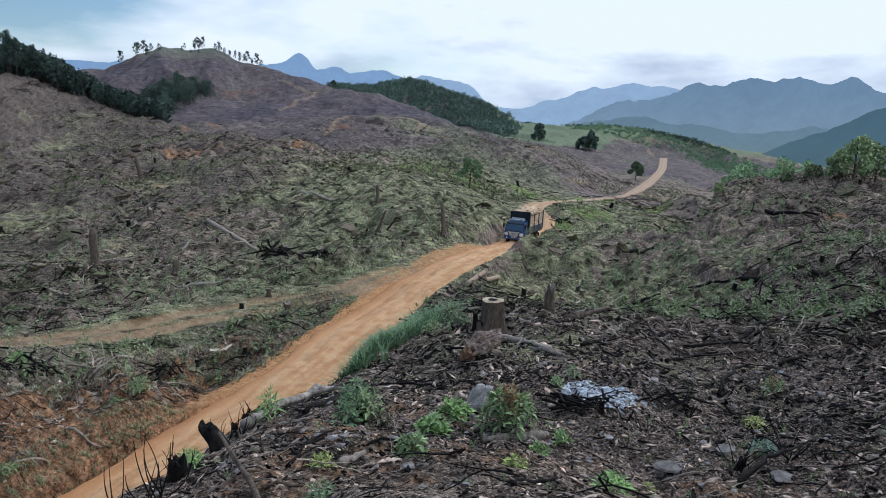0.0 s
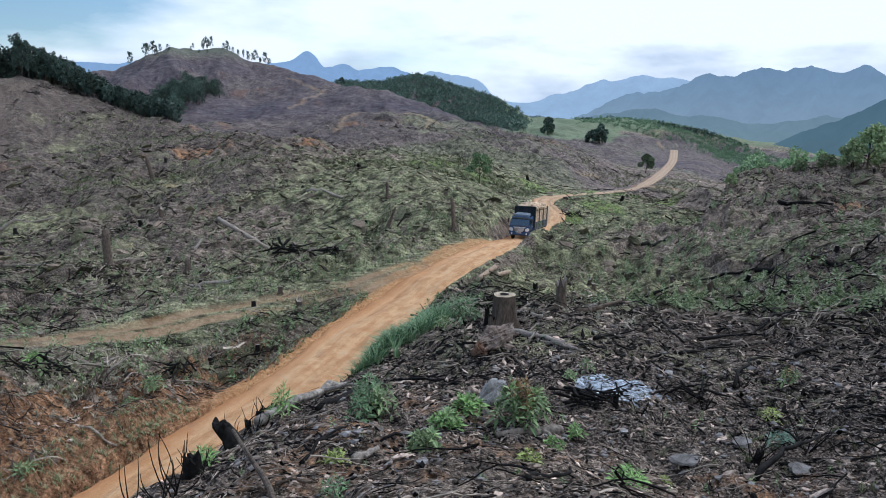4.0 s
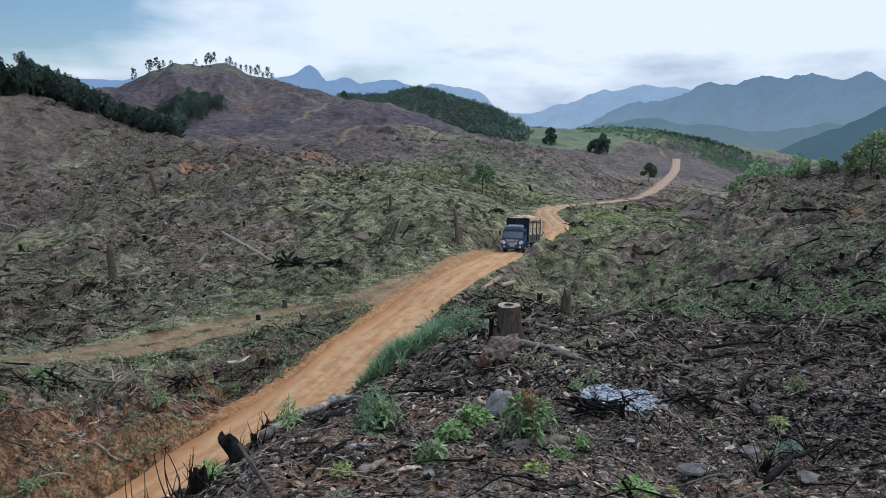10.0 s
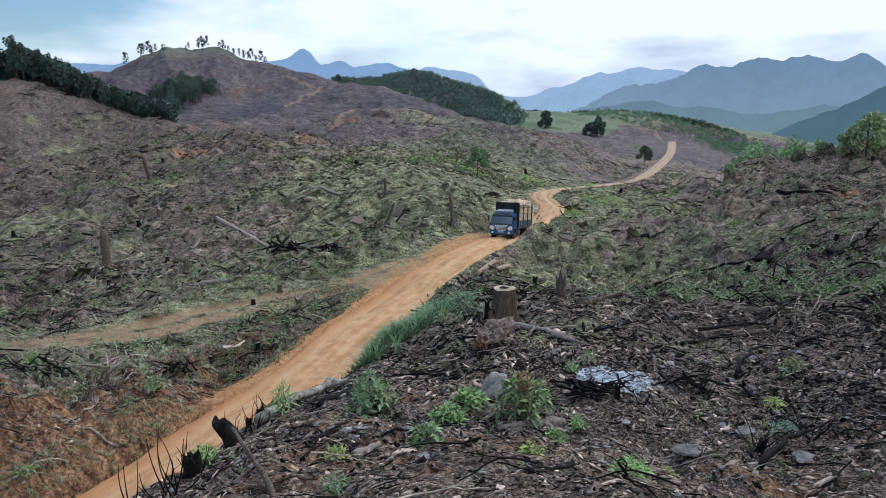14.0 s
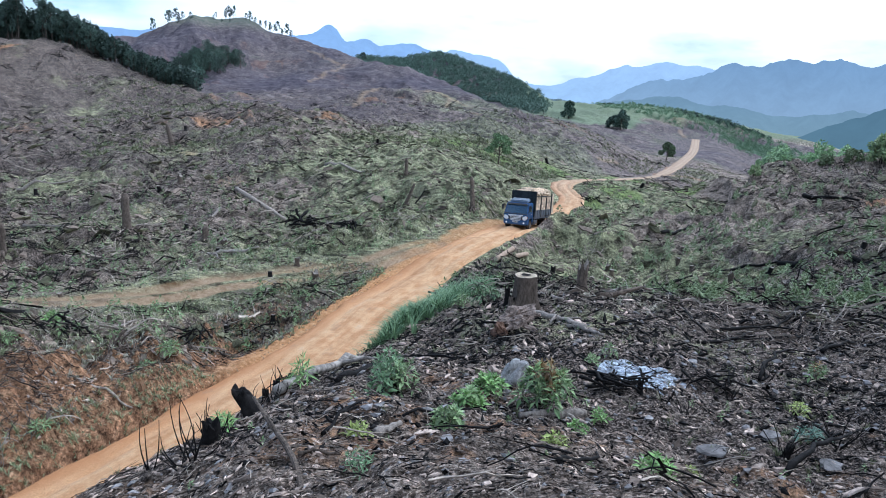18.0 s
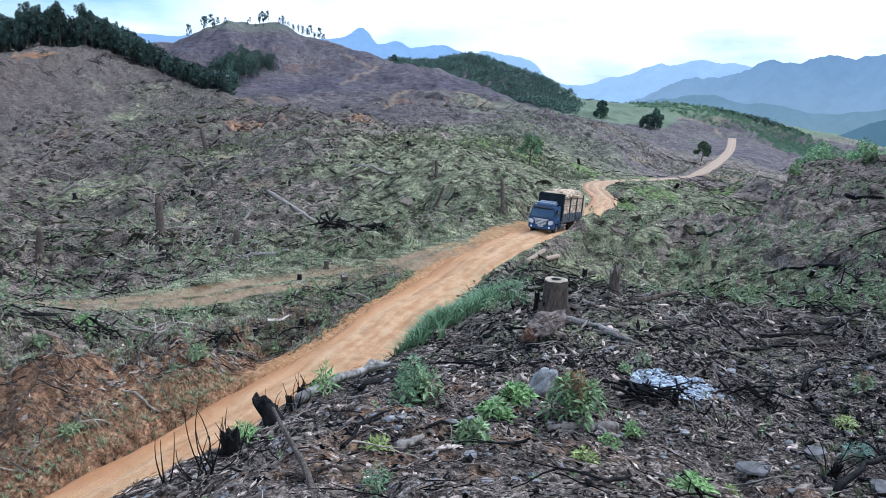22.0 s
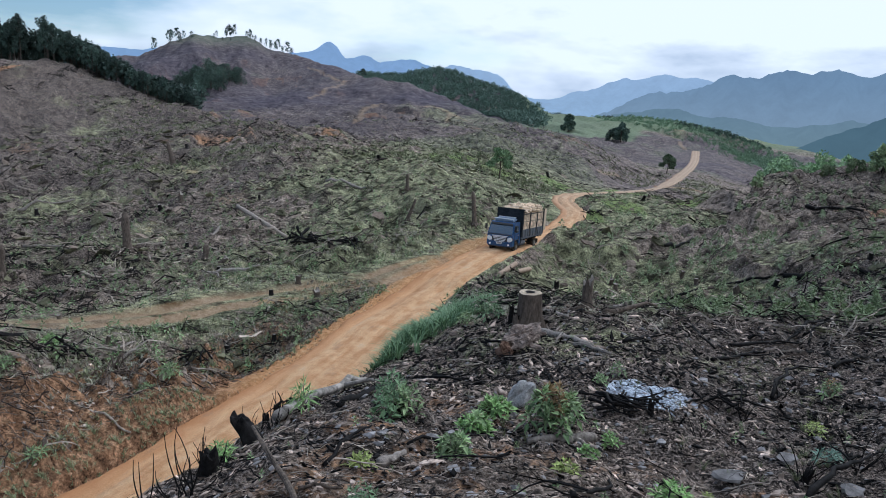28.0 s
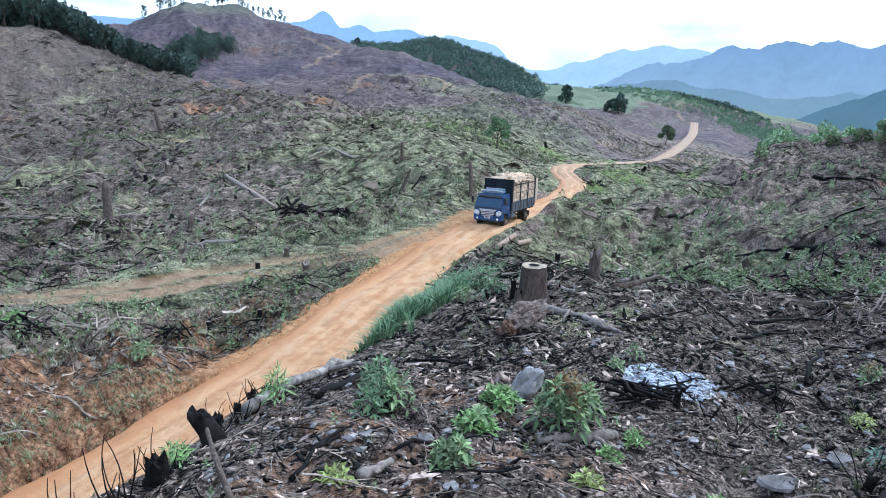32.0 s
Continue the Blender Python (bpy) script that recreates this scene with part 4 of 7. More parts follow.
def tube(points, radii, sides=6, caps=True, ragged=0.0, rng=None):
    """A bent, tapering round piece as points and triangles."""
    p, radii = np.asarray(points, float), np.asarray(radii, float)
    t = np.gradient(p, axis=0)
    t /= np.linalg.norm(t, axis=1)[:, None] + 1e-9
    ref = np.where(np.abs(t[:, 2:3]) > 0.9, [[1.0, 0, 0]], [[0, 0, 1.0]])
    a = np.cross(t, ref)
    a /= np.linalg.norm(a, axis=1)[:, None]
    b = np.cross(t, a)
    ang = np.arange(sides) * 2 * np.pi / sides
    rr = np.tile(radii[:, None], (1, sides))
    if ragged:
        rr = rr * (1 + ragged * (rng or np.random.RandomState(1)).uniform(-1, 1, rr.shape))
    v = p[:, None] + rr[..., None] * (np.cos(ang)[None, :, None] * a[:, None] + np.sin(ang)[None, :, None] * b[:, None])
    quads = sheet_faces(len(p), sides, True)
    tri = np.concatenate([quads[:, [0, 1, 2]], quads[:, [0, 2, 3]]])
    v = v.reshape(-1, 3)
    if caps:
        n = len(v)
        v = np.vstack([v, p[0], p[-1]])
        k = np.arange(sides)
        last = (len(p) - 1) * sides
        tri = np.concatenate([tri, np.stack([(k + 1) % sides, k, np.full(sides, n)], -1), np.stack([last + k, last + (k + 1) % sides, np.full(sides, n + 1)], -1)])
    return v, tri


def together(*shapes):
    v, f, n = [], [], 0
    for a, b in shapes:
        v.append(a)
        f.append(np.asarray(b) + n)
        n += len(a)
    return np.concatenate(v), np.concatenate(f)


def empty_thing(name, x, y, z, rz=0, label="", category="", group=""):
    ob = new(name)
    ob.matrix_basis = pose(x, y, z, 0, 0, rz)
    return tagged(ob, label, category, group)


# ---- the loaded truck; its front middle is at its origin, its nose towards -y ----
BLUE = plain("dark_blue_paint", (0.026, 0.085, 0.215), 0.24, dirt=0.25)
# paler copy of the cab's blue, with sunlight put into the colour
BLUE_ROOF = plain("sunlit_blue_paint", (0.13, 0.19, 0.28), 0.40, dirt=0.3)
STEEL = plain("grey_painted_steel", (0.085, 0.100, 0.125), 0.6, dirt=0.6)
DARK_STEEL = plain("dark_steel", (0.02, 0.022, 0.028), 0.6, dirt=0.4)
RUBBER = plain("tyre_rubber", (0.022, 0.021, 0.020), 0.9, spec=0.2, dirt=0.7, dirt_colour=(0.33, 0.19, 0.10))
CHROME = plain("bright_trim", (0.85, 0.87, 0.90), 0.35, 0.2, dirt=0.2)
LAMP = plain("headlamp_glass", (0.90, 0.93, 0.95), 0.12, dirt=0.05)
AMBER = plain("amber_lens", (0.55, 0.20, 0.03), 0.25, dirt=0.1)
WHITE = plain("white_plate", (0.75, 0.76, 0.76), 0.5, dirt=0.3)
RIM = plain("dusty_rim", (0.30, 0.28, 0.26), 0.6, 0.3, dirt=0.7)
TARP = natural("dark_tarpaulin", (0.012, 0.016, 0.022), (0.040, 0.048, 0.058), 3, vary=0, rough=0.7)
LOG_END = natural("peeled_log", (0.60, 0.42, 0.28), (0.97, 0.78, 0.58), 6, vary=0.22, random_from="object")
PLANK = natural("side_boards", (0.66, 0.50, 0.35), (0.98, 0.82, 0.62), 3, vary=0.2, random_from="object", stretch=(1, 1, 4))


def glass_material():
    m, n, l, b = material("windscreen_glass")
    b.inputs["Base Color"].default_value = (0.030, 0.062, 0.095, 1)
    b.inputs["IOR"].default_value = 1.9
    b.inputs["Roughness"].default_value = 0.08
    b.inputs["Specular IOR Level"].default_value = 1.0
    b.inputs["Coat Weight"].default_value = 0.6
    return m


GLASS = glass_material()


def front_slab(y_low, y_high, z0, z1, w0, w1, thick):
    """A sloping slab across the cab's face, as a bmesh."""
    bm = bmesh.new()
    vs = [bm.verts.new(c) for c in ((-w0, y_low, z0), (w0, y_low, z0), (w1, y_high, z1), (-w1, y_high, z1),
                                    (-w0, y_low + thick, z0), (w0, y_low + thick, z0), (w1, y_high + thick, z1), (-w1, y_high + thick, z1))]
    for f in ((0, 1, 2, 3), (7, 6, 5, 4), (0, 4, 5, 1), (1, 5, 6, 2), (2, 6, 7, 3), (3, 7, 4, 0)):
        bm.faces.new([vs[k] for k in f])
    bmesh.ops.bevel(bm, geom=bm.edges[:], offset=min(0.03, thick * 0.4), segments=2, affect="EDGES")
    return bm


def cab_shell():
    """The cab's side profile, drawn out across its width with a narrower roof."""
    prof = [(0.10, 0.55), (0.03, 0.80), (0.02, 1.45), (0.10, 1.52), (0.42, 2.28), (0.60, 2.42), (1.62, 2.46), (1.75, 2.36), (1.75, 0.75), (1.45, 0.62), (1.38, 0.95), (1.15, 1.10), (0.78, 1.10), (0.55, 0.95), (0.50, 0.55)]
    bm = bmesh.new()
    sides = []
    for s in (-1, 1):
        sides.append([bm.verts.new((s * (1.07 - 0.10 * max(0, z - 1.5)), y, z)) for y, z in prof])
    n = len(prof)
    for k in range(n):
        bm.faces.new((sides[0][k], sides[0][(k + 1) % n], sides[1][(k + 1) % n], sides[1][k]))
    for s, ring in zip((-1, 1), sides):
        f = bm.faces.new(ring if s < 0 else ring[::-1])
    bmesh.ops.triangulate(bm, faces=[f for f in bm.faces if len(f.verts) > 4])
    bmesh.ops.recalc_face_normals(bm, faces=bm.faces[:])
    bmesh.ops.bevel(bm, geom=[e for e in bm.edges if e.calc_face_angle(0) > 0.35], offset=0.03, segments=2, affect="EDGES", clamp_overlap=True)
    return bm


def tyre_shape(radius, width):
    bm = drum(radius, width, turn=(0, 90, 0), segments=32, bevel=0.05)
    return bm


def lugs(radius, width):
    out = []
    for k in range(22):
        a = k * 2 * math.pi / 22
        for s in (-1, 1):
            out.append(block((width * 0.46, 0.05, 0.03), (s * width * 0.24, math.sin(a + s * 0.07) * radius, math.cos(a + s * 0.07) * radius), 0, (-math.degrees(a + s * 0.07), 0, 0)))
    return joined(*out)


def wheel_at(truck, name, x, y, r, double):
    hub = new(name)
    hub.parent = truck
    hub.matrix_basis = pose(x, y, r)
    w = 0.26
    s = 1 if x > 0 else -1
    for k, off in enumerate((0, -s * 0.30) if double else (0,)):
        bm = tyre_shape(r - 0.015, w)
        bmesh.ops.translate(bm, verts=bm.verts[:], vec=(off, 0, 0))
        lug = lugs(r - 0.005, w)
        bmesh.ops.translate(lug, verts=lug.verts[:], vec=(off, 0, 0))
        part("tyre", joined(bm, lug), RUBBER, hub)
    rim = joined(drum(r * 0.56, 0.06, (s * 0.10, 0, 0), (0, 90, 0), 24, 0.01), drum(r * 0.24, 0.12, (s * 0.12, 0, 0), (0, 90, 0), 16, 0.01),
                 *[drum(0.018, 0.05, (s * 0.14, math.sin(a) * r * 0.36, math.cos(a) * r * 0.36), (0, 90, 0), 6) for a in np.arange(8) * math.pi / 4])
    part("rim", rim, RIM, hub, "dusty steel rim")
    return hub


def build_truck():
    truck = empty_thing("truck", 0, 0, 0, 0, "dark blue cargo truck heaped with peeled logs on the road", "truck")
    cab = part("cab", cab_shell(), BLUE, truck, "dark blue painted cab")
    part("windscreen", front_slab(0.050, 0.365, 1.50, 2.24, 1.00, 0.91, 0.04), GLASS, cab, "sky-reflecting windscreen")
    part("dashboard_trim", front_slab(0.0, 0.035, 1.40, 1.49, 1.03, 1.02, 0.05), DARK_STEEL, cab)
    part("grille_panel", front_slab(-0.005, 0.008, 0.92, 1.30, 0.62, 0.66, 0.05), DARK_STEEL, cab)
    for k in range(3):
        part("grille_bar", block((1.12 - 0.06 * k, 0.04, 0.065), (0, -0.02, 1.24 - k * 0.115), 0.02), CHROME, cab, "bright grille bar")
    part("grille_trim", joined(block((1.36, 0.04, 0.07), (0, -0.015, 1.33), 0.02), block((0.86, 0.03, 0.05), (0, -0.01, 0.90), 0.02)), CHROME, cab, "bright trim round the grille")
    part("emblem", block((0.16, 0.03, 0.09), (0, -0.012, 1.33), 0.02), CHROME, cab)
    part("bumper", block((2.14, 0.26, 0.32), (0, 0.10, 0.70), 0.06), BLUE, cab)
    part("bumper_lip", block((1.9, 0.18, 0.10), (0, 0.13, 0.52), 0.03), DARK_STEEL, cab)
    plate = part("number_plate", block((0.46, 0.02, 0.16), (0, -0.045, 0.78), 0.008), WHITE, cab, "white number plate with dark bars")
    part("plate_bar", joined(block((0.34, 0.008, 0.035), (0, -0.058, 0.815), 0), block((0.28, 0.008, 0.035), (0, -0.058, 0.755), 0)), DARK_STEEL, plate)
    for s in (-1, 1):
        lamp = part("headlight", block((0.44, 0.14, 0.34), (s * 0.85, 0.01, 1.10), 0.08, (0, -s * 26, 0)), LAMP, cab, "clear headlight")
        part("turn_signal", block((0.10, 0.08, 0.14), (s * 1.03, 0.06, 1.18), 0.02), AMBER, lamp)
        part("fog_lamp", drum(0.08, 0.05, (s * 0.78, -0.03, 0.68), (90, 0, 0), 16, 0.01), LAMP, cab)
        part("side_window", block((0.02, 0.78, 0.52), (s * 1.042, 0.88, 1.90), 0.01, (0, -s * 5.7, 0)), GLASS, cab)
        part("door_seam", block((0.012, 0.02, 1.35), (s * 1.075, 1.36, 1.60), 0), DARK_STEEL, cab)
        part("door_seam", block((0.012, 0.02, 0.5), (s * 1.078, 0.44, 1.30), 0), DARK_STEEL, cab)
        part("door_handle", block((0.03, 0.16, 0.04), (s * 1.085, 1.22, 1.42), 0.01), CHROME, cab)
        part("step", block((0.16, 0.42, 0.06), (s * 1.0, 0.62, 0.60), 0.01), DARK_STEEL, cab)
        arm = part("mirror_arm", tube([(s * 0.98, 0.30, 2.20), (s * 1.20, 0.12, 2.22), (s * 1.26, 0.10, 1.70), (s * 1.04, 0.22, 1.62)], [0.014] * 4, 5), DARK_STEEL, cab)
        part("mirror", block((0.20, 0.05, 0.42), (s * 1.24, 0.10, 1.98), 0.03), DARK_STEEL, arm)
        part("wiper", tube([(s * 0.15 + 0.1, 0.10, 1.56), (s * 0.15 + 0.45, 0.19, 1.78)], [0.012, 0.008], 4), DARK_STEEL, cab)
        part("mudguard", block((0.30, 1.05, 0.05), (s * 0.94, 0.97, 1.05), 0.02), DARK_STEEL, truck)
    part("sun_visor", front_slab(0.22, 0.36, 2.22, 2.36, 0.92, 0.88, 0.04), DARK_STEEL, cab)
    roof = part("roof_rack", block((1.66, 0.95, 0.22), (0, 1.05, 2.58), 0.08, (6, 0, 0), (0.95, 0.85)), BLUE_ROOF, truck, "pale blue wind deflector")
    part("roof_rail", joined(block((1.7, 0.05, 0.05), (0, 0.62, 2.66), 0.01), block((1.5, 0.05, 0.05), (0, 1.35, 2.76), 0.01)), CHROME, roof)
    part("chassis", joined(block((0.14, 6.6, 0.26), (-0.42, 3.6, 0.80), 0.02), block((0.14, 6.6, 0.26), (0.42, 3.6, 0.80), 0.02), *[block((0.8, 0.1, 0.2), (0, y, 0.80), 0.02) for y in (1.6, 3.0, 4.4, 6.0, 6.8)]), DARK_STEEL, truck)
    part("fuel_tank", drum(0.27, 0.95, (0.82, 2.5, 0.72), (90, 0, 0), 20, 0.03), STEEL, truck)
    part("tool_box", block((0.42, 0.7, 0.42), (-0.84, 2.5, 0.74), 0.03), STEEL, truck)
    for y in (0.97, 5.35):
        part("axle", tube([(-0.95, y, 0.47), (0.95, y, 0.47)], [0.07, 0.07], 8), DARK_STEEL, truck)
    # cargo bed
    bed = part("cargo_bed", block((2.24, 5.35, 0.16), (0, 4.55, 1.10), 0.02), STEEL, truck)
    for k in range(8):
        part("cross_beam", block((2.2, 0.09, 0.12), (0, 2.05 + k * 0.7, 0.98), 0.01), DARK_STEEL, bed)
    for s in (-1, 1):
        side = part("side_panel", block((0.06, 5.30, 0.62), (s * 1.10, 4.55, 1.48), 0.015), STEEL, truck, "dusty grey-blue steel side panel")
        for k in range(9):
            part("rib", block((0.04, 0.07, 0.60), (s * 1.145, 2.05 + k * 0.62, 1.48), 0.008), STEEL, side)
        for k in range(4):
            part("stake", block((0.09, 0.11, 2.15), (s * 1.11, 2.02 + k * 1.70, 2.20), 0.012), DARK_STEEL, truck, "dark steel stake")
        part("top_rail", block((0.06, 5.2, 0.08), (s * 1.10, 4.55, 3.02), 0.012), DARK_STEEL, truck)
        part("mid_rail", block((0.035, 5.2, 0.035), (s * 1.12, 4.55, 2.42), 0.010), DARK_STEEL, truck)
        part("mudflap", block((0.5, 0.03, 0.42), (s * 0.86, 6.05, 0.55), 0.01), RUBBER, truck)
    part("front_board", block((2.24, 0.10, 2.20), (0, 1.92, 2.26), 0.02), TARP, truck, "dark headboard behind the cab")
    part("headboard_tarpaulin", block((2.28, 0.5, 0.10), (0, 2.12, 3.36), 0.04, (-8, 0, 0)), TARP, truck)
    for s in (-1, 1):
        part("tail_gate", block((0.05, 0.12, 1.75), (s * 1.06, 7.28, 2.25), 0.01, (0, 0, 0)), PLANK, truck, "pale wooden tailgate post")
    for s in (-1, 1):
        part("tail_gate", block((0.08, 0.32, 1.85), (s * 1.15, 7.38, 2.35), 0.015, (0, 0, -s * 14)), PLANK, truck, "pale wooden tailgate wing")
    for k in range(6):
        part("tail_board", block((2.1, 0.04, 0.2), (0, 7.26, 1.5 + k * 0.27), 0.01), PLANK, truck)
    # the load: short peeled logs stacked across and heaped on top
    rng = np.random.RandomState(5)
    shared = []
    for k in range(6):
        n = 5
        pts = np.stack([np.linspace(-0.5, 0.5, n), 0.02 * rng.randn(n), 0.02 * rng.randn(n)], -1)
        shared.append(tube(pts, (0.5 + 0.10 * rng.rand()) * np.linspace(1, 0.85, n) * 0.13, 8, ragged=0.06, rng=rng))
    meshes = []
    for v, f in shared:
        me = mesh_object("log", v, f, LOG_END, True)
        meshes.append(me.data)
        bpy.data.objects.remove(me)
    load = new("log_load")
    load.parent = truck
    tagged(load, "heap of pale peeled acacia logs")

    def lay(x, y, z, yaw, length, thick, tilt=0):
        ob = new("log", meshes[rng.randint(6)])
        ob.parent = load
        ob.matrix_basis = Matrix.LocRotScale((x, y, z), Euler((rng.rand() * 6, tilt, yaw)), (length, thick, thick))

    for row in range(9):
        for k in range(14):
            y = 2.24 + k * 0.385 + rng.uniform(-0.07, 0.07)
            z = 1.32 + row * 0.205 + rng.uniform(-0.04, 0.04)
            for s in (-1, 1):
                lay(s * 0.55 + rng.uniform(-0.04, 0.05), y, z, rng.normal(0, 0.05), 1.03, rng.uniform(2.0, 2.9))
    for k in range(110):
        u = rng.uniform(-0.85, 0.85)
        y = rng.uniform(2.4, 7.0)
        lay(u, y, 3.10 + 0.50 * (1 - u * u) * rng.uniform(0.5, 1) * min(1, (y - 1.9) * 0.9, (7.4 - y) * 1.2), rng.normal(0, 0.5), rng.uniform(0.9, 1.2), rng.uniform(1.3, 2.0), rng.normal(0, 0.14))
    wheels = [wheel_at(truck, "front_wheel", s * 0.93, 0.97, 0.47, False) for s in (-1, 1)] + [wheel_at(truck, "rear_wheel", s * 0.93, 5.35, 0.47, True) for s in (-1, 1)]
    return truck, wheels


truck, wheels = build_truck()


# ---- plants and pieces of wood ----
rs = np.random.RandomState(11)


def leaf(length, width, fold=0.25):
    """A pointed leaf along x, folded at its midrib and drooping at its tip."""
    v = np.array([(0, 0, 0), (0.45 * length, width / 2, fold * width), (0.45 * length, 0, 0.02 * length), (0.45 * length, -width / 2, fold * width), (length, 0, -0.16 * length)])
    return v, np.array([(0, 2, 1), (0, 3, 2), (1, 2, 4), (2, 3, 4)])


def turned(shape, yaw=0, pitch=0, roll=0, at=(0, 0, 0), scale=1.0):
    m = np.array((Matrix.Translation(at) @ Euler((roll, pitch, yaw)).to_matrix().to_4x4()))
    v = np.asarray(shape[0]) * scale
    return v @ m[:3, :3].T + m[:3, 3], shape[1]


def leafy(count, radius, height, length, width, rng, upright=0.3):
    """A head of leaves that spring from a short shoot, the upper ones erect, the lower ones hanging."""
    out = []
    for k in range(count):
        u = (k + rng.rand()) / count
        a = k * 2.4 + rng.normal(0, 0.3)
        rise = 1.15 - 1.65 * u + rng.normal(0, 0.2)
        reach = radius * 0.25 * u
        s = rng.uniform(0.65, 1.2) * (0.6 + 0.5 * u)
        out.append(turned(leaf(length, width), a, -rise, rng.normal(0, 0.35), (math.cos(a) * reach, math.sin(a) * reach, height * (1 - 0.8 * u)), s))
    return together(*out)


def blades(count, spread, height, width, rng, lean=0.5, segs=3):
    """A tuft of bending grass blades."""
    v, f = [], []
    for k in range(count):
        a = rng.rand() * 6.283
        base = np.array([math.cos(a), math.sin(a), 0]) * spread * rng.rand()
        out = np.array([math.cos(a + rng.normal(0, 0.7)), math.sin(a + rng.normal(0, 0.7)), 0]) * lean * rng.uniform(0.3, 1.3)
        side = np.array([-math.sin(a), math.cos(a), 0]) * width * 0.5
        h = height * rng.uniform(0.55, 1.15)
        n = len(v)
        for j in range(segs):
            t = j / segs
            c = base + out * h * t * t + np.array([0, 0, h * (t - 0.25 * t * t * lean)])
            v += [c - side * (1 - 0.55 * t), c + side * (1 - 0.55 * t)]
        v.append(base + out * h + np.array([0, 0, h * (1 - 0.3 * lean)]))
        for j in range(segs - 1):
            i = n + 2 * j
            f += [(i, i + 1, i + 3), (i, i + 3, i + 2)]
        i = n + 2 * (segs - 1)
        f.append((i, i + 1, i + 2))
    return np.array(v), np.array(f)


def crooked(length, radius, rng, n=7, bend=0.12, lift=0.0, end=0.45):
    """The middle line and radii of a crooked branch along x."""
    t = np.linspace(0, 1, n)
    wig = np.cumsum(rng.normal(0, bend * length / n, (n, 2)), axis=0)
    pts = np.stack([t * length - length / 2, wig[:, 0] - wig[:, 0].mean(), wig[:, 1] * 0.5 + lift * np.sin(t * math.pi) * length], -1)
    pts[:, 2] -= pts[:, 2].min()
    pts[:, 2] += radius * 0.8
    return pts, radius * (1 - (1 - end) * t) * (1 + 0.12 * rng.randn(n))


def sit(x, y, dz=0.0):
    return (x, y, height_at(x, y) + dz)


def slope_at(x, y, span=0.6):
    return ((height_at(x + span, y) - height_at(x - span, y)) / (2 * span), (height_at(x, y + span) - height_at(x, y - span)) / (2 * span))


def lying(name, a, b, r0, r1, mat, label, category, group="", bend=0.10, seed=1, sides=9, forks=0, lift=0.0, sink=0.0, end_mat=None, sawn=False):
    """A log or branch on the ground from a to b, following the ground; a sawn one is straight and even."""
    rng = np.random.RandomState(seed)
    n = 10
    t = np.linspace(0, 1, n)
    far = math.hypot(b[0] - a[0], b[1] - a[1])
    most = 3.0 + 22 * r0 if r0 < 0.235 else 26.0
    if far > most:
        b = (a[0] + (b[0] - a[0]) * most / far, a[1] + (b[1] - a[1]) * most / far)
    x = a[0] + (b[0] - a[0]) * t
    y = a[1] + (b[1] - a[1]) * t
    length = math.hypot(b[0] - a[0], b[1] - a[1])
    nx, ny = -(b[1] - a[1]) / length, (b[0] - a[0]) / length
    w = np.cumsum(rng.normal(0, bend * length / n, n))
    w -= np.linspace(w[0], w[-1], n)
    x, y = x + nx * w, y + ny * w
    z = ground_height(x, y)
    z = 0.5 * z + 0.5 * np.linspace(z[0], z[-1], n)
    if sawn or 0.235 <= r0 < 0.25:
        chord = np.linspace(z[0], z[-1], n)
        z = chord + 0.6 * max(0.0, float((ground_height(x, y) - chord).max())) + r0 * 0.75
    else:
        z = np.maximum(z, ground_height(x, y) - 0.3 * r0) + r0 * 0.75 - sink + lift * np.sin(t * math.pi)
    mid = np.array([x[n // 2], y[n // 2], z[n // 2] - r0])
    pts = np.stack([x, y, z], -1) - mid
    radii = (r0 + (r1 - r0) * t) * (1 + (0.02 if sawn else 0.12) * rng.randn(n))
    thing = empty_thing(name, *mid, 0, label, category, group)
    part("trunk" if r0 > 0.05 else "stem", tube(pts, radii, sides, ragged=0.03 if sawn else 0.14, rng=rng), mat, thing, smooth_faces=True)
    if end_mat:
        d = pts[0] - pts[1]
        d /= np.linalg.norm(d)
        part("cut_end", tube([pts[0] - d * 0.02, pts[0] + d * 0.012], [radii[0] * 0.93] * 2, 12), end_mat, thing)
    for k in range(forks):
        i = rng.randint(2, n - 2)
        way = np.array([nx, ny, 0]) * rng.choice([-1, 1]) + np.array([b[0] - a[0], b[1] - a[1], 0]) / length * rng.uniform(0.2, 1)
        ln = min(length * rng.uniform(0.15, 0.3), 1.6)
        s = np.linspace(0, 1, 5)[:, None]
        br = pts[i] + way * ln * s + np.array([0, 0, 1]) * ln * (0.35 * s - 0.3 * s * s) + rng.normal(0, 0.04 * ln, (5, 3)) * s
        part("branch", tube(br, radii[i] * np.linspace(0.7, 0.25, 5), 6), mat, thing, smooth_faces=True)
    return thing


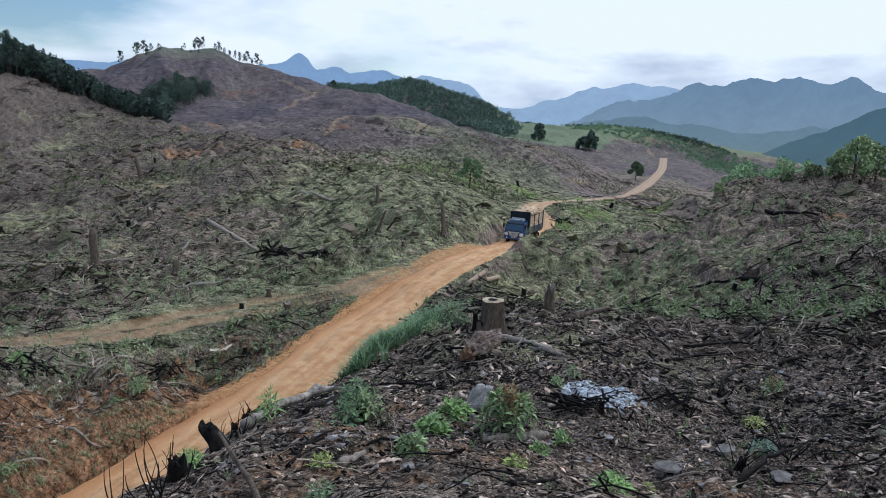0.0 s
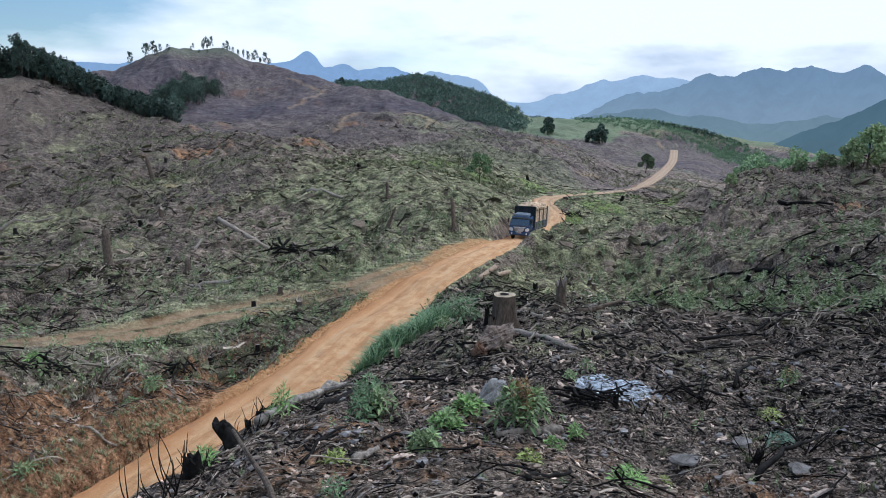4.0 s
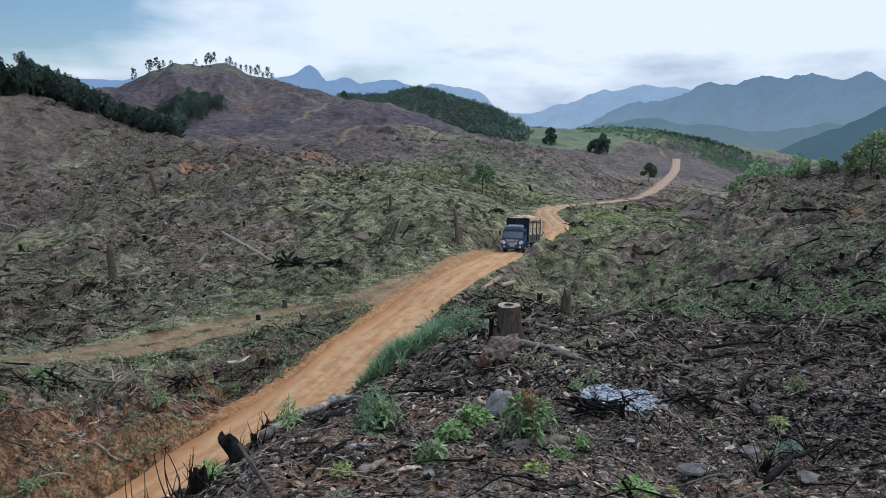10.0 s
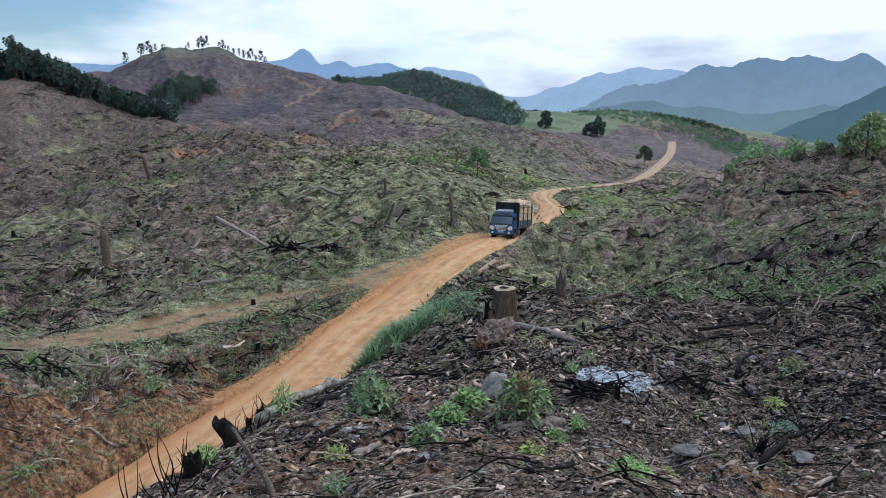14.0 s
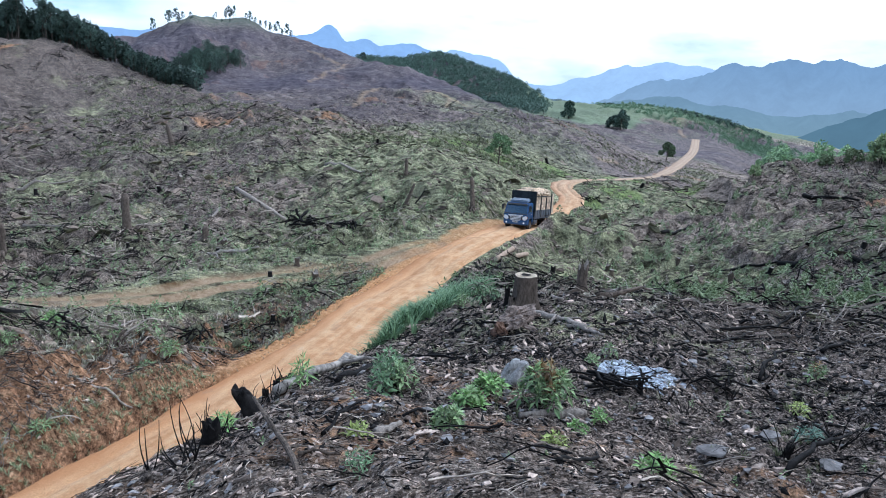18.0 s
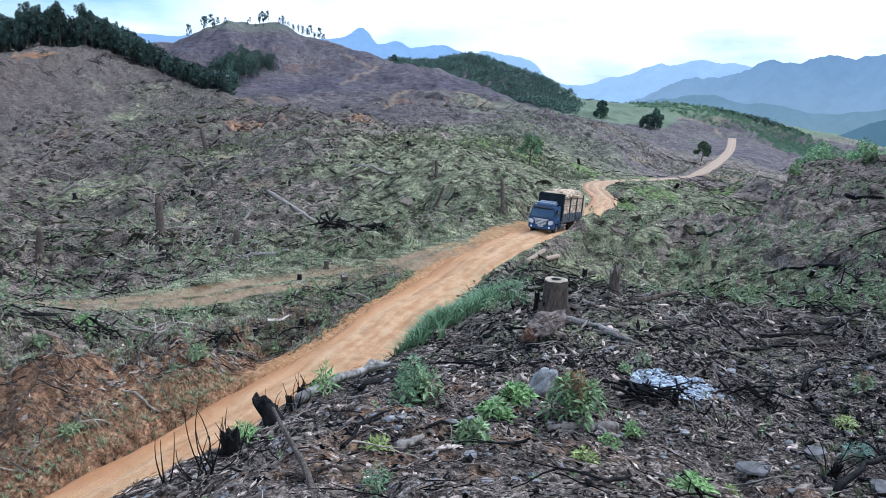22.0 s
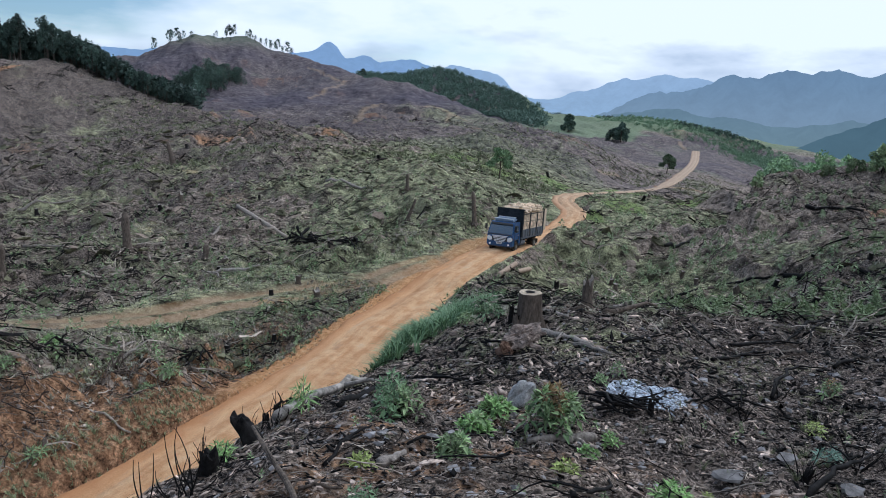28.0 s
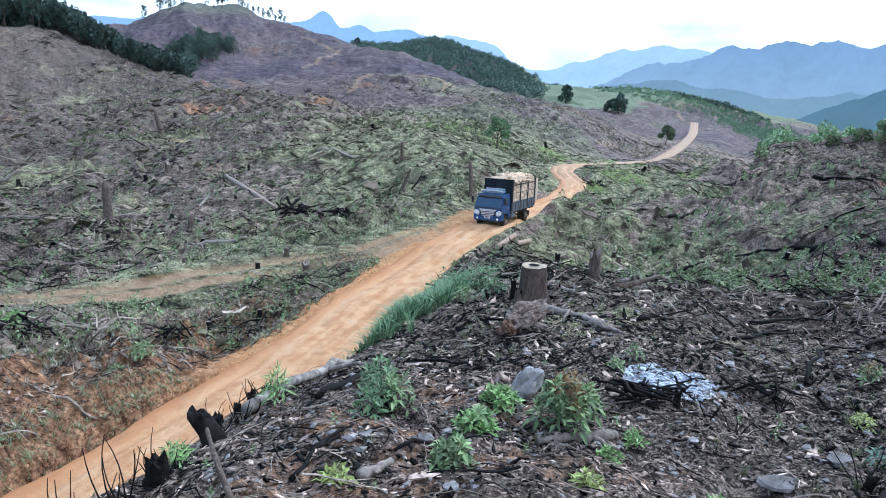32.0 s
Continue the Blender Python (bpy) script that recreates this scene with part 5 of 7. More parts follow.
def stump(name, x, y, radius, height, mat, top_mat, label, group="", lean=(0, 0), seed=1, hollow=False, flare=1.35, sides=18, charred=False):
    """A sawn or burnt stump with flared roots."""
    rng = np.random.RandomState(seed)
    turn = rng.rand() * 360
    thing = empty_thing(name, x, y, height_at(x, y) - 0.06, 0 if any(lean) else turn, label, "tree stump", group)
    zz = np.array([-0.15, 0.0, 0.12, 0.35, 0.7, 1.0]) * height
    k = np.interp(zz / height, [-0.15, 0, 0.15, 0.4, 1], [flare * 1.15, flare, 1.15, 1.0, 0.95])
    ang = np.arange(sides) * 2 * np.pi / sides
    lobes = 1 + 0.10 * np.cos(3 * ang + rng.rand() * 6) + 0.05 * np.cos(7 * ang + rng.rand() * 6)
    root = np.clip(1 - zz / height * 2.5, 0, 1)[:, None]
    rr = radius * k[:, None] * (1 + (lobes - 1)[None] * (0.6 + 1.8 * root)) * (1 + 0.045 * rng.randn(len(zz), sides))
    v = np.stack([rr * np.cos(ang) + np.outer(zz, [1] * sides) * lean[0], rr * np.sin(ang) + np.outer(zz, [1] * sides) * lean[1], np.outer(zz, np.ones(sides))], -1)
    if charred:
        v[-1, :, 2] += height * 0.24 * rng.uniform(-1, 1, sides)
        v[-1, :, :2] = v[-2, :, :2] + (v[-1, :, :2] - v[-2, :, :2]) * 0.6
    n = len(zz)
    quads = sheet_faces(n, sides, True)
    tri = np.concatenate([quads[:, [0, 1, 2]], quads[:, [0, 2, 3]]])
    inner = v[-1].copy()
    c = inner.mean(0)
    rim = c + (inner - c) * 0.80
    rim[:, 2] += 0.02 * height * rng.rand(sides)
    low = c + (inner - c) * (0.42 if hollow else 0.55)
    low[:, 2] -= (0.05 if hollow else 0.02) * height
    vv = np.concatenate([v.reshape(-1, 3)])
    part("trunk", (vv, tri), mat, thing, smooth_faces=True)
    ring = np.concatenate([inner, rim, low, low.mean(0)[None]])
    q2 = sheet_faces(3, sides, True)
    j = np.arange(sides)
    f2 = np.concatenate([q2[:, [0, 1, 2]], q2[:, [0, 2, 3]], np.stack([2 * sides + j, 2 * sides + (j + 1) % sides, np.full(sides, 3 * sides)], -1)])
    part("cut_top", (ring, f2), top_mat, thing, "pale weathered cut face" if top_mat is not CHAR else "")
    if hollow:
        # near-flat dark disc: the shade inside the hole is put into its colour
        core = c + (inner - c) * 0.44
        core[:, 2] = c[2] + 0.012 * height
        part("hollow", (np.concatenate([core, c[None] - [0, 0, 0.02 * height]]), np.stack([j, (j + 1) % sides, np.full(sides, sides)], -1)), CHAR, thing, "flat dark disc for the shaded hollow")
    return thing


def plant(name, x, y, radius, height, leaves, length, width, mat, label, seed, stems=5, tip_mat=None, group="sprouting plants", category="plant"):
    """A small leafy plant: thin stems and a domed head of leaves in a few tufts."""
    rng = np.random.RandomState(seed)
    thing = empty_thing(name, *sit(x, y, -0.03), rng.rand() * 360, label, category, group)
    heads = stems * 2
    for k in range(heads):
        u = ((k + 0.5) / heads) ** 0.5
        a = k * 2.4 + rng.normal(0, 0.25)
        tip = np.array([math.cos(a) * radius * u * 0.8, math.sin(a) * radius * u * 0.8, height * (0.95 - 0.55 * u * u) * rng.uniform(0.8, 1.05)])
        s = np.linspace(0, 1, 5)[:, None]
        part("stem", tube(tip * s * np.array([1, 1, 1]) + np.array([0, 0, 0.1 * height]) * np.sin(s * 3.1), np.linspace(0.014, 0.005, 5) * (0.6 + height), 5), STICK, thing)
        head = turned(leafy(max(7, leaves // heads), radius * 0.4, height * 0.35, length * 1.15, width * 1.15, rng), rng.rand() * 6, 0, 0, tip - np.array([0, 0, height * 0.28]))
        part("leaves", head, tip_mat if tip_mat and k < heads * 0.16 else mat, thing)
    return thing


RED_LEAF = foliage("reddish_young_leaves", (0.16, 0.095, 0.045), (0.30, 0.20, 0.095))
YELLOW_LEAF = foliage("yellow_green_leaves", (0.17, 0.22, 0.055), (0.34, 0.40, 0.13))
ROOT_WOOD = natural("torn_root_wood", (0.050, 0.036, 0.030), (0.66, 0.52, 0.44), 3.5, vary=0, bump=1.0, depth=0.05)
PALE_STONE = natural("pale_boulder_stone", (0.26, 0.255, 0.255), (0.62, 0.60, 0.59), 3.5, vary=0, depth=0.03, bump=0.8)
BLUE_LEAF = foliage("blue_green_leaves", (0.07, 0.13, 0.10), (0.15, 0.24, 0.18))

# the big sawn stump and what lies round it
stump("sawn_stump", 2.41, 24.93, 0.45, 1.35, BARK, CUT_WOOD, "tall sawn tree stump with a hollow pale top", seed=3, hollow=True, flare=1.25, sides=22)
stump("burnt_stake", 1.78, 25.04, 0.10, 0.75, CHAR, CHAR, "thin charred stake beside the big stump", seed=4, charred=True)
stump("burnt_stub", 1.92, 24.53, 0.13, 0.5, BARK, CHAR, "short burnt stub beside the big stump", seed=6, charred=True)
lying("split_wood", (1.09, 20.68), (1.64, 21.27), 0.16, 0.12, RED_WOOD, "split reddish piece of wood", "log", seed=9, bend=0.05)
lying("fallen_log", (2.67, 23.62), (4.05, 21.06), 0.13, 0.08, GREY_WOOD, "grey weathered branch log by the stump", "log", seed=10, forks=2, bend=0.14)
lying("fallen_log", (3.57, 21.59), (4.50, 20.43), 0.09, 0.05, GREY_WOOD, "grey weathered branch end on the soil", "log", seed=12)
lying("pale_pole", (3.14, 28.64), (4.10, 26.29), 0.09, 0.08, GREY_WOOD, "pale barkless pole lying behind the stump", "log", seed=13, bend=0.02)
stump("old_post", 5.27, 28.55, 0.22, 1.35, BARK, GREY_WOOD, "jagged grey standing stump remnant", seed=14, charred=True, flare=1.3)
stump("burnt_stake", 6.71, 46.39, 0.17, 0.85, CHAR, CHAR, "charred stake in the gully", seed=15, charred=True)
lying("cut_log", (2.55, 45.3), (3.94, 48.63), 0.175, 0.17, TAN_LOG, "short pale tan cut log by the road", "log", "cut logs by the road", bend=0.01, seed=16, sides=14, sawn=True, end_mat=CUT_WOOD)
lying("cut_log", (3.93, 47.00), (5.13, 49.73), 0.175, 0.17, TAN_LOG, "short tan cut log by the road", "log", "cut logs by the road", bend=0.01, seed=17, sides=14, sawn=True, end_mat=CUT_WOOD)
lying("plank_log", (6.09, 59.02), (7.93, 68.03), 0.12, 0.11, CUT_WOOD, "pale round log at the road's edge", "log", bend=0.01, seed=18)
lying("charred_log", (1.24, 41.29), (3.44, 45.18), 0.15, 0.10, CHAR, "charred log on the road's verge", "log", seed=19, forks=1)
lying("charred_log", (-0.75, 39.57), (1.17, 41.57), 0.13, 0.08, CHAR, "charred log on the road's verge", "log", seed=20)


def rock_shape(size, rng, seed):
    bm = bmesh.new()
    bmesh.ops.create_icosphere(bm, subdivisions=3 if size[2] > 0.3 else 2, radius=1)
    for v in bm.verts:
        d = noise.noise(v.co * 1.3 + Vector((seed * 3.1, seed, 0))) * 0.35 + noise.noise(v.co * 3.5 + Vector((0, seed, 0))) * 0.14 + noise.noise(v.co * 8 + Vector((seed, 0, 0))) * 0.05
        cut = max(abs(v.co.x * 0.9 + v.co.z * 0.5), abs(v.co.y), abs(v.co.z - 0.3 * v.co.x))
        v.co = v.co * (0.72 + d) * (0.75 + 0.25 / max(cut, 0.6))
        if size[2] < 0.2:
            v.co.z = max(-0.4, min(0.4 + 0.15 * v.co.x, v.co.z))
        v.co = Vector((v.co.x * size[0], v.co.y * size[1], v.co.z * size[2]))
    return bm


def rock(name, x, y, size, label, seed, turn=0, group="", mat=STONE, lift=0.28):
    thing = part(name, rock_shape(size, rs, seed), mat, None, smooth_faces=False)
    thing.matrix_basis = pose(x, y, height_at(x, y) + size[2] * lift, 0, 0, turn)
    return tagged(thing, label, "rock", group)


boulder = rock("boulder", 1.28, 16.06, (0.34, 0.30, 0.66), "pale grey angular boulder among the plants", 6, 25, mat=PALE_STONE, lift=0.42)
boulder.matrix_basis = boulder.matrix_basis @ pose(0, 0, 0, 10, 32, 0)


def gnarled(size, seed, jag=0.4):
    """A hacked block of wood: a lump with deep splits along its grain."""
    bm = bmesh.new()
    bmesh.ops.create_icosphere(bm, subdivisions=4, radius=1)
    for v in bm.verts:
        c = v.co.copy()
        grain = noise.noise(Vector((c.x * 0.8, c.y * 4.5, c.z * 4.5)) + Vector((seed, 0, 0)))
        lump = noise.noise(c * 1.6 + Vector((0, seed, 0)))
        crack = -0.22 if abs(grain) < 0.07 else 0.0
        c = c * (0.85 + jag * lump + 0.22 * grain + crack)
        c.x = max(-0.9 + 0.2 * grain, min(0.9 + 0.25 * grain, c.x))
        v.co = Vector((c.x * size[0], c.y * size[1], c.z * size[2]))
    return bm


def torn_root(x, y):
    """An upturned, split root block: a hacked core, a split-off reddish piece and ragged stubs."""
    rng = np.random.RandomState(44)
    thing = empty_thing("root_block", *sit(x, y), 0, "rough torn root block by the big stump", "root")
    core = gnarled((0.72, 0.42, 0.36), 3.3)
    bmesh.ops.transform(core, matrix=pose(0.10, 0, 0.52, 0, -24, 12), verts=core.verts[:])
    part("core", core, ROOT_WOOD, thing)
    piece = gnarled((0.42, 0.18, 0.20), 8.1, 0.25)
    bmesh.ops.transform(piece, matrix=pose(-0.42, -0.45, 0.16, 0, 62, 30), verts=piece.verts[:])
    part("split_piece", piece, RED_WOOD, thing, "split reddish heartwood")
    for a, rise, length, r in ((-2.2, -0.3, 0.6, 0.12), (0.1, 0.25, 0.75, 0.12), (-0.5, -0.4, 0.7, 0.12), (1.6, 0.1, 0.5, 0.11)):
        q = np.array([math.cos(a), math.sin(a), rise])
        s = np.linspace(0.15, 1, 5)[:, None]
        part("root", tube(np.array([0.1, 0, 0.42]) + q * length * s + rng.normal(0, 0.03, (5, 3)), r * np.linspace(1.2, 0.45, 5), 8, ragged=0.3, rng=rng), ROOT_WOOD, thing)
    return thing


torn_root(1.71, 21.03)
rock("flat_stone", 4.99, 12.50, (0.46, 0.30, 0.12), "flat grey stone slab in the litter", 5, 10, "flat stones", mat=SLAB)
rock("flat_stone", 6.70, 13.78, (0.34, 0.26, 0.12), "flat grey stone slab in the litter", 7, 40, "flat stones", mat=SLAB)
rock("flat_stone", 7.10, 12.12, (0.32, 0.26, 0.11), "flat grey stone slab in the litter", 8, 70, "flat stones", mat=SLAB)
rock("field_stone", -0.29, 10.19, (0.14, 0.11, 0.08), "small pale stone on the soil", 9, 0, "small stones")
rock("field_stone", -0.03, 8.91, (0.12, 0.10, 0.07), "small pale stone on the soil", 10, 30, "small stones")
rock("field_stone", 0.37, 9.45, (0.13, 0.10, 0.07), "small pale stone on the soil", 12, 60, "small stones")
rock("field_stone", 4.07, 13.75, (0.13, 0.11, 0.08), "small pale stone on the soil", 13, 10, "small stones")
rock("field_stone", 3.78, 15.77, (0.12, 0.09, 0.08), "small pale stone on the soil", 15, 80, "small stones")
rock("field_stone", 6.76, 18.78, (0.20, 0.15, 0.14), "small pale stone on the soil", 16, 20, "small stones")
lying("driftwood", (-1.53, 10.80), (-1.13, 11.27), 0.085, 0.05, GREY_WOOD, "pale grey weathered root piece", "log", seed=21, forks=3, bend=0.2)
lying("fallen_log", (1.18, 13.07), (2.69, 13.82), 0.06, 0.105, GREY_WOOD, "short grey weathered log beside the bush", "log", seed=22, bend=0.09, forks=2, sides=11)

# leafy sprouts
plant("sprout", 0.69, 15.08, 0.44, 0.50, 228, 0.20, 0.085, YOUNG, "bright green leafy sprout on the soil", 31, stems=6)
plant("sprout", 0.11, 13.02, 0.40, 0.50, 228, 0.20, 0.085, YOUNG, "bright green leafy sprout on the soil", 32, tip_mat=SPROUT)
plant("sprout", -0.30, 11.56, 0.36, 0.55, 192, 0.19, 0.08, SPROUT, "green leafy sprout on the soil", 33)
plant("leafy_bush", 1.81, 13.89, 0.66, 1.02, 520, 0.24, 0.085, SPROUT, "dense green bush with reddish young tips", 34, stems=9, tip_mat=RED_LEAF, category="bush")
plant("sprout", -1.78, 10.44, 0.22, 0.28, 62, 0.15, 0.065, YELLOW_LEAF, "yellow-green seedling in the litter", 35)
plant("sprout", -1.49, 8.66, 0.30, 0.32, 120, 0.13, 0.03, LUSH, "low grassy green sprout", 36)
plant("sprout", 1.64, 11.15, 0.22, 0.30, 81, 0.15, 0.06, YELLOW_LEAF, "yellow-green seedling in the litter", 37)
plant("sprout", 2.36, 12.91, 0.24, 0.28, 96, 0.13, 0.06, YOUNG, "light green seedling in the litter", 38)
plant("sprout", 2.98, 13.63, 0.18, 0.34, 62, 0.13, 0.055, YOUNG, "light green seedling in the litter", 39)
plant("sprout", 3.31, 10.69, 0.34, 0.42, 192, 0.16, 0.05, YOUNG, "bright green fern-like sprout", 40)
plant("sprout", 4.33, 11.72, 0.16, 0.20, 43, 0.14, 0.05, YELLOW_LEAF, "small yellowish seedling in the litter", 41)
plant("sprout", 8.42, 15.90, 0.30, 0.34, 168, 0.11, 0.03, YELLOW_LEAF, "pale yellow-green feathery sprout on soil", 42)
plant("sprout", 10.52, 19.02, 0.32, 0.60, 144, 0.16, 0.06, SPROUT, "browning green sprout on burnt soil", 43, tip_mat=RED_LEAF)
plant("sprout", 7.67, 13.85, 0.34, 0.36, 96, 0.20, 0.05, BLUE_LEAF, "blue-green seedling with long leaves", 44)
plant("sprout", 4.22, 18.36, 0.22, 0.45, 72, 0.15, 0.06, SPROUT, "green seedling near the ashes", 45)
plant("sprout", 3.62, 17.76, 0.24, 0.28, 72, 0.14, 0.06, SPROUT, "low green seedling near the ashes", 46)
plant("sprout", -1.69, 13.92, 0.42, 0.75, 160, 0.24, 0.07, LUSH, "green weeds at the lip of the bank", 47)
plant("sprout", -1.35, 14.11, 0.45, 0.85, 160, 0.24, 0.07, SPROUT, "green weeds over the hollow stump", 68)
plant("sprout", -1.77, 15.39, 0.50, 0.75, 160, 0.24, 0.07, LUSH, "green weeds at the lip of the bank", 69)
plant("sprout", 1.12, 26.39, 0.55, 0.75, 216, 0.22, 0.08, TREE_LEAF, "green shrub beside the big stump", 48)
plant("sprout", 0.12, 26.48, 0.40, 0.55, 144, 0.2, 0.07, SPROUT, "green shrub beside the big stump", 49)

plant("sprout", -12.35, 24.85, 0.45, 0.60, 150, 0.26, 0.07, SPROUT, "green fern-like weeds on the bank", 61)
plant("sprout", -11.73, 25.65, 0.50, 0.55, 150, 0.26, 0.07, SPROUT, "green fern-like weeds on the bank", 62)
plant("sprout", -17.93, 27.93, 0.45, 0.60, 120, 0.26, 0.07, YOUNG, "light green weeds on the bench", 63)
plant("sprout", -16.95, 23.59, 0.40, 0.50, 110, 0.26, 0.07, SPROUT, "green weeds on the bank", 64)
plant("sprout", -13.29, 19.51, 0.40, 0.35, 110, 0.22, 0.06, SPROUT, "green weeds at the bank's foot", 65)
plant("sprout", -3.90, 15.42, 0.26, 0.80, 130, 0.30, 0.04, YOUNG, "light green grassy shoot on the lip", 66)
plant("sprout", -4.89, 12.73, 0.30, 0.30, 110, 0.22, 0.04, YOUNG, "light green grassy shoot on the lip", 67)

# charred stumps along the lip of the bank
stump("burnt_stump", -4.39, 13.40, 0.20, 0.50, CHAR, CHAR, "leaning charred stump at the bank's lip", "burnt stumps", lean=(-0.8, 0.1), seed=51, charred=True)
stump("burnt_stump", -4.80, 11.90, 0.16, 0.50, CHAR, CHAR, "charred stump with dead shoots", "burnt stumps", seed=52, charred=True)
stump("burnt_stump", -5.42, 16.11, 0.13, 0.28, CHAR, CHAR, "low charred stump at the bank's lip", "burnt stumps", seed=53, charred=True)
stump("burnt_stump", -5.19, 16.78, 0.09, 0.36, CHAR, CHAR, "low charred stump at the bank's lip", "burnt stumps", seed=54, charred=True)
stump("burnt_stump", -5.12, 17.60, 0.10, 0.38, CHAR, CHAR, "low charred stump at the bank's lip", "burnt stumps", seed=55, charred=True)
stump("burnt_stump", -4.69, 17.52, 0.15, 0.30, CHAR, CHAR, "low charred stump at the bank's lip", "burnt stumps", seed=56, charred=True)
stump("hollow_stump", -1.56, 14.25, 0.22, 0.38, CHAR, CHAR, "black hollow burnt stump under weeds", "burnt stumps", seed=57, charred=True, flare=1.5, sides=11, lean=(0.1, 0.1))
stump("burnt_stump", 6.36, 12.49, 0.08, 0.28, CHAR, CHAR, "black burnt stump with dead twigs", "burnt stumps", seed=58, charred=True, lean=(0.5, 0))
lying("charred_log", (-4.45, 15.16), (-3.05, 21.6), 0.135, 0.10, HALF_BURNT, "long half-burnt log along the bank's lip", "log", seed=59, bend=0.02, forks=1, lift=0.12, sink=-0.08)
lying("charred_log", (-2.93, 14.91), (-2.16, 17.98), 0.09, 0.07, CHAR, "charred log along the bank's lip", "log", seed=60, bend=0.04)


def dead_twigs(x, y, count, height, spread, label, seed, mat=CHAR):
    rng = np.random.RandomState(seed)
    thing = empty_thing("dead_shoots", *sit(x, y, -0.02), 0, label, "dead plant", "dead burnt shoots")
    for k in range(count):
        a = rng.rand() * 6.283
        s = np.linspace(0, 1, 6)[:, None]
        tip = np.array([math.cos(a) * spread, math.sin(a) * spread, height]) * rng.uniform(0.5, 1.1)
        curl = np.array([-math.sin(a), math.cos(a), 0]) * rng.normal(0, 0.2) * height
        part("shoot", tube(tip * s + curl * np.sin(s * 2.5) + np.array([math.cos(a), math.sin(a), 0]) * 0.06, np.linspace(0.014, 0.005, 6), 5), mat, thing)
    return thing


for n, (x, y, c, h, w) in enumerate(((-4.82, 11.96, 9, 0.75, 0.32), (-4.44, 10.05, 5, 1.15, 0.30), (-4.35, 10.18, 4, 0.9, 0.4), (-4.40, 9.57, 6, 0.5, 0.4), (-4.49, 14.93, 6, 0.6, 0.3), (-4.81, 14.66, 5, 0.6, 0.3),
                                      (6.43, 12.64, 7, 0.65, 0.5), (7.96, 13.41, 7, 0.8, 0.5), (6.88, 16.34, 5, 0.6, 0.3), (4.75, 14.85, 4, 0.5, 0.2), (8.96, 18.72, 4, 0.7, 0.3), (-5.03, 9.85, 3, 1.0, 0.1), (-4.35, 16.49, 8, 0.55, 0.35), (-4.34, 15.35, 7, 0.6, 0.3), (6.35, 12.21, 5, 0.5, 0.4), (5.14, 14.47, 5, 0.5, 0.3))):
    dead_twigs(x, y, c, h, w, "thin black burnt shoots on the bank", 70 + n)

# the forked stick in front, the ash patch and its burnt branches


def leaning_stick(foot, tip):
    """A long bare stick, its foot in the soil and its forked tip over the lip of the bank."""
    thing = empty_thing("forked_stick", foot[0], foot[1], height_at(*foot), 0, "long brown forked stick leaning at the bank's lip", "stick")
    end = Vector((tip[0] - foot[0], tip[1] - foot[1], tip[2] - height_at(*foot)))
    t = np.linspace(0, 1, 9)
    wave = np.stack([0.07 * np.sin(t * 5.0), 0.03 * np.sin(t * 9.0), 0.05 * np.sin(t * 3.1) - 0.02], -1)
    pts = np.outer(t, np.array(end)) + wave
    part("stem", tube(pts, 0.050 * np.linspace(1, 0.62, 9) * (1 + 0.06 * np.cos(t * 17)), 9, ragged=0.08, rng=np.random.RandomState(81)), BARK, thing)
    fork = pts[4] + np.outer(np.linspace(0, 1, 5), [-0.32, 0.42, 0.16]) + np.outer(np.linspace(0, 1, 5) ** 2, [0.0, 0.1, -0.14])
    part("branch", tube(fork, np.linspace(0.034, 0.014, 5), 7), BARK, thing)


leaning_stick((-2.06, 7.72), (-3.81, 11.60, 6.13))
lying("fallen_branch", (7.4, 32.9), (12.6, 36.6), 0.10, 0.05, GREY_WOOD, "long grey weathered branch across the burnt slope", "branch", seed=311, bend=0.10, forks=2, lift=0.15)
lying("charred_branch", (13.4, 27.1), (18.6, 31.9), 0.075, 0.03, CHAR, "long curved charred branch on the burnt slope", "branch", "charred branches on the slope", seed=313, bend=0.16, forks=1, lift=0.35)
lying("charred_branch", (10.1, 25.1), (13.6, 26.6), 0.075, 0.03, CHAR, "charred branch with a forked end on the burnt slope", "branch", "charred branches on the slope", seed=317, bend=0.16, forks=2, lift=0.15)
lying("charred_branch", (13.9, 27.0), (18.9, 30.6), 0.05, 0.02, CHAR, "thin curved charred branch on the burnt slope", "branch", "charred branches on the slope", seed=319, bend=0.14, lift=0.45)


def ash_patch(x, y, w, d):
    rng = np.random.RandomState(3)
    sides, rings = 40, 7
    a = np.arange(sides) * 2 * np.pi / sides
    edge = 1 + 0.20 * np.cos(2 * a + 1) + 0.14 * np.cos(5 * a) + 0.16 * rng.randn(sides)
    v = []
    for k in range(rings):
        t = (k + 0.001) / (rings - 1)
        px, py = x + np.cos(a) * w * t * edge, y + np.sin(a) * d * t * edge
        v.append(np.stack([px, py, ground_height(px, py) + 0.06 * (1 - t * t) + 0.012 * rng.randn(sides) - 0.03 * t], -1))
    v = np.concatenate(v)
    o = np.array([x, y, height_at(x, y)])
    q = sheet_faces(rings, sides, True)
    ob = mesh_object("ash_patch_on_soil", v - o, np.concatenate([q[:, [0, 1, 2]], q[:, [0, 2, 3]]]), ASH, True)
    ob.location = o
    return tagged(ob, "patch of white wood ash from a burnt pile", "ash")


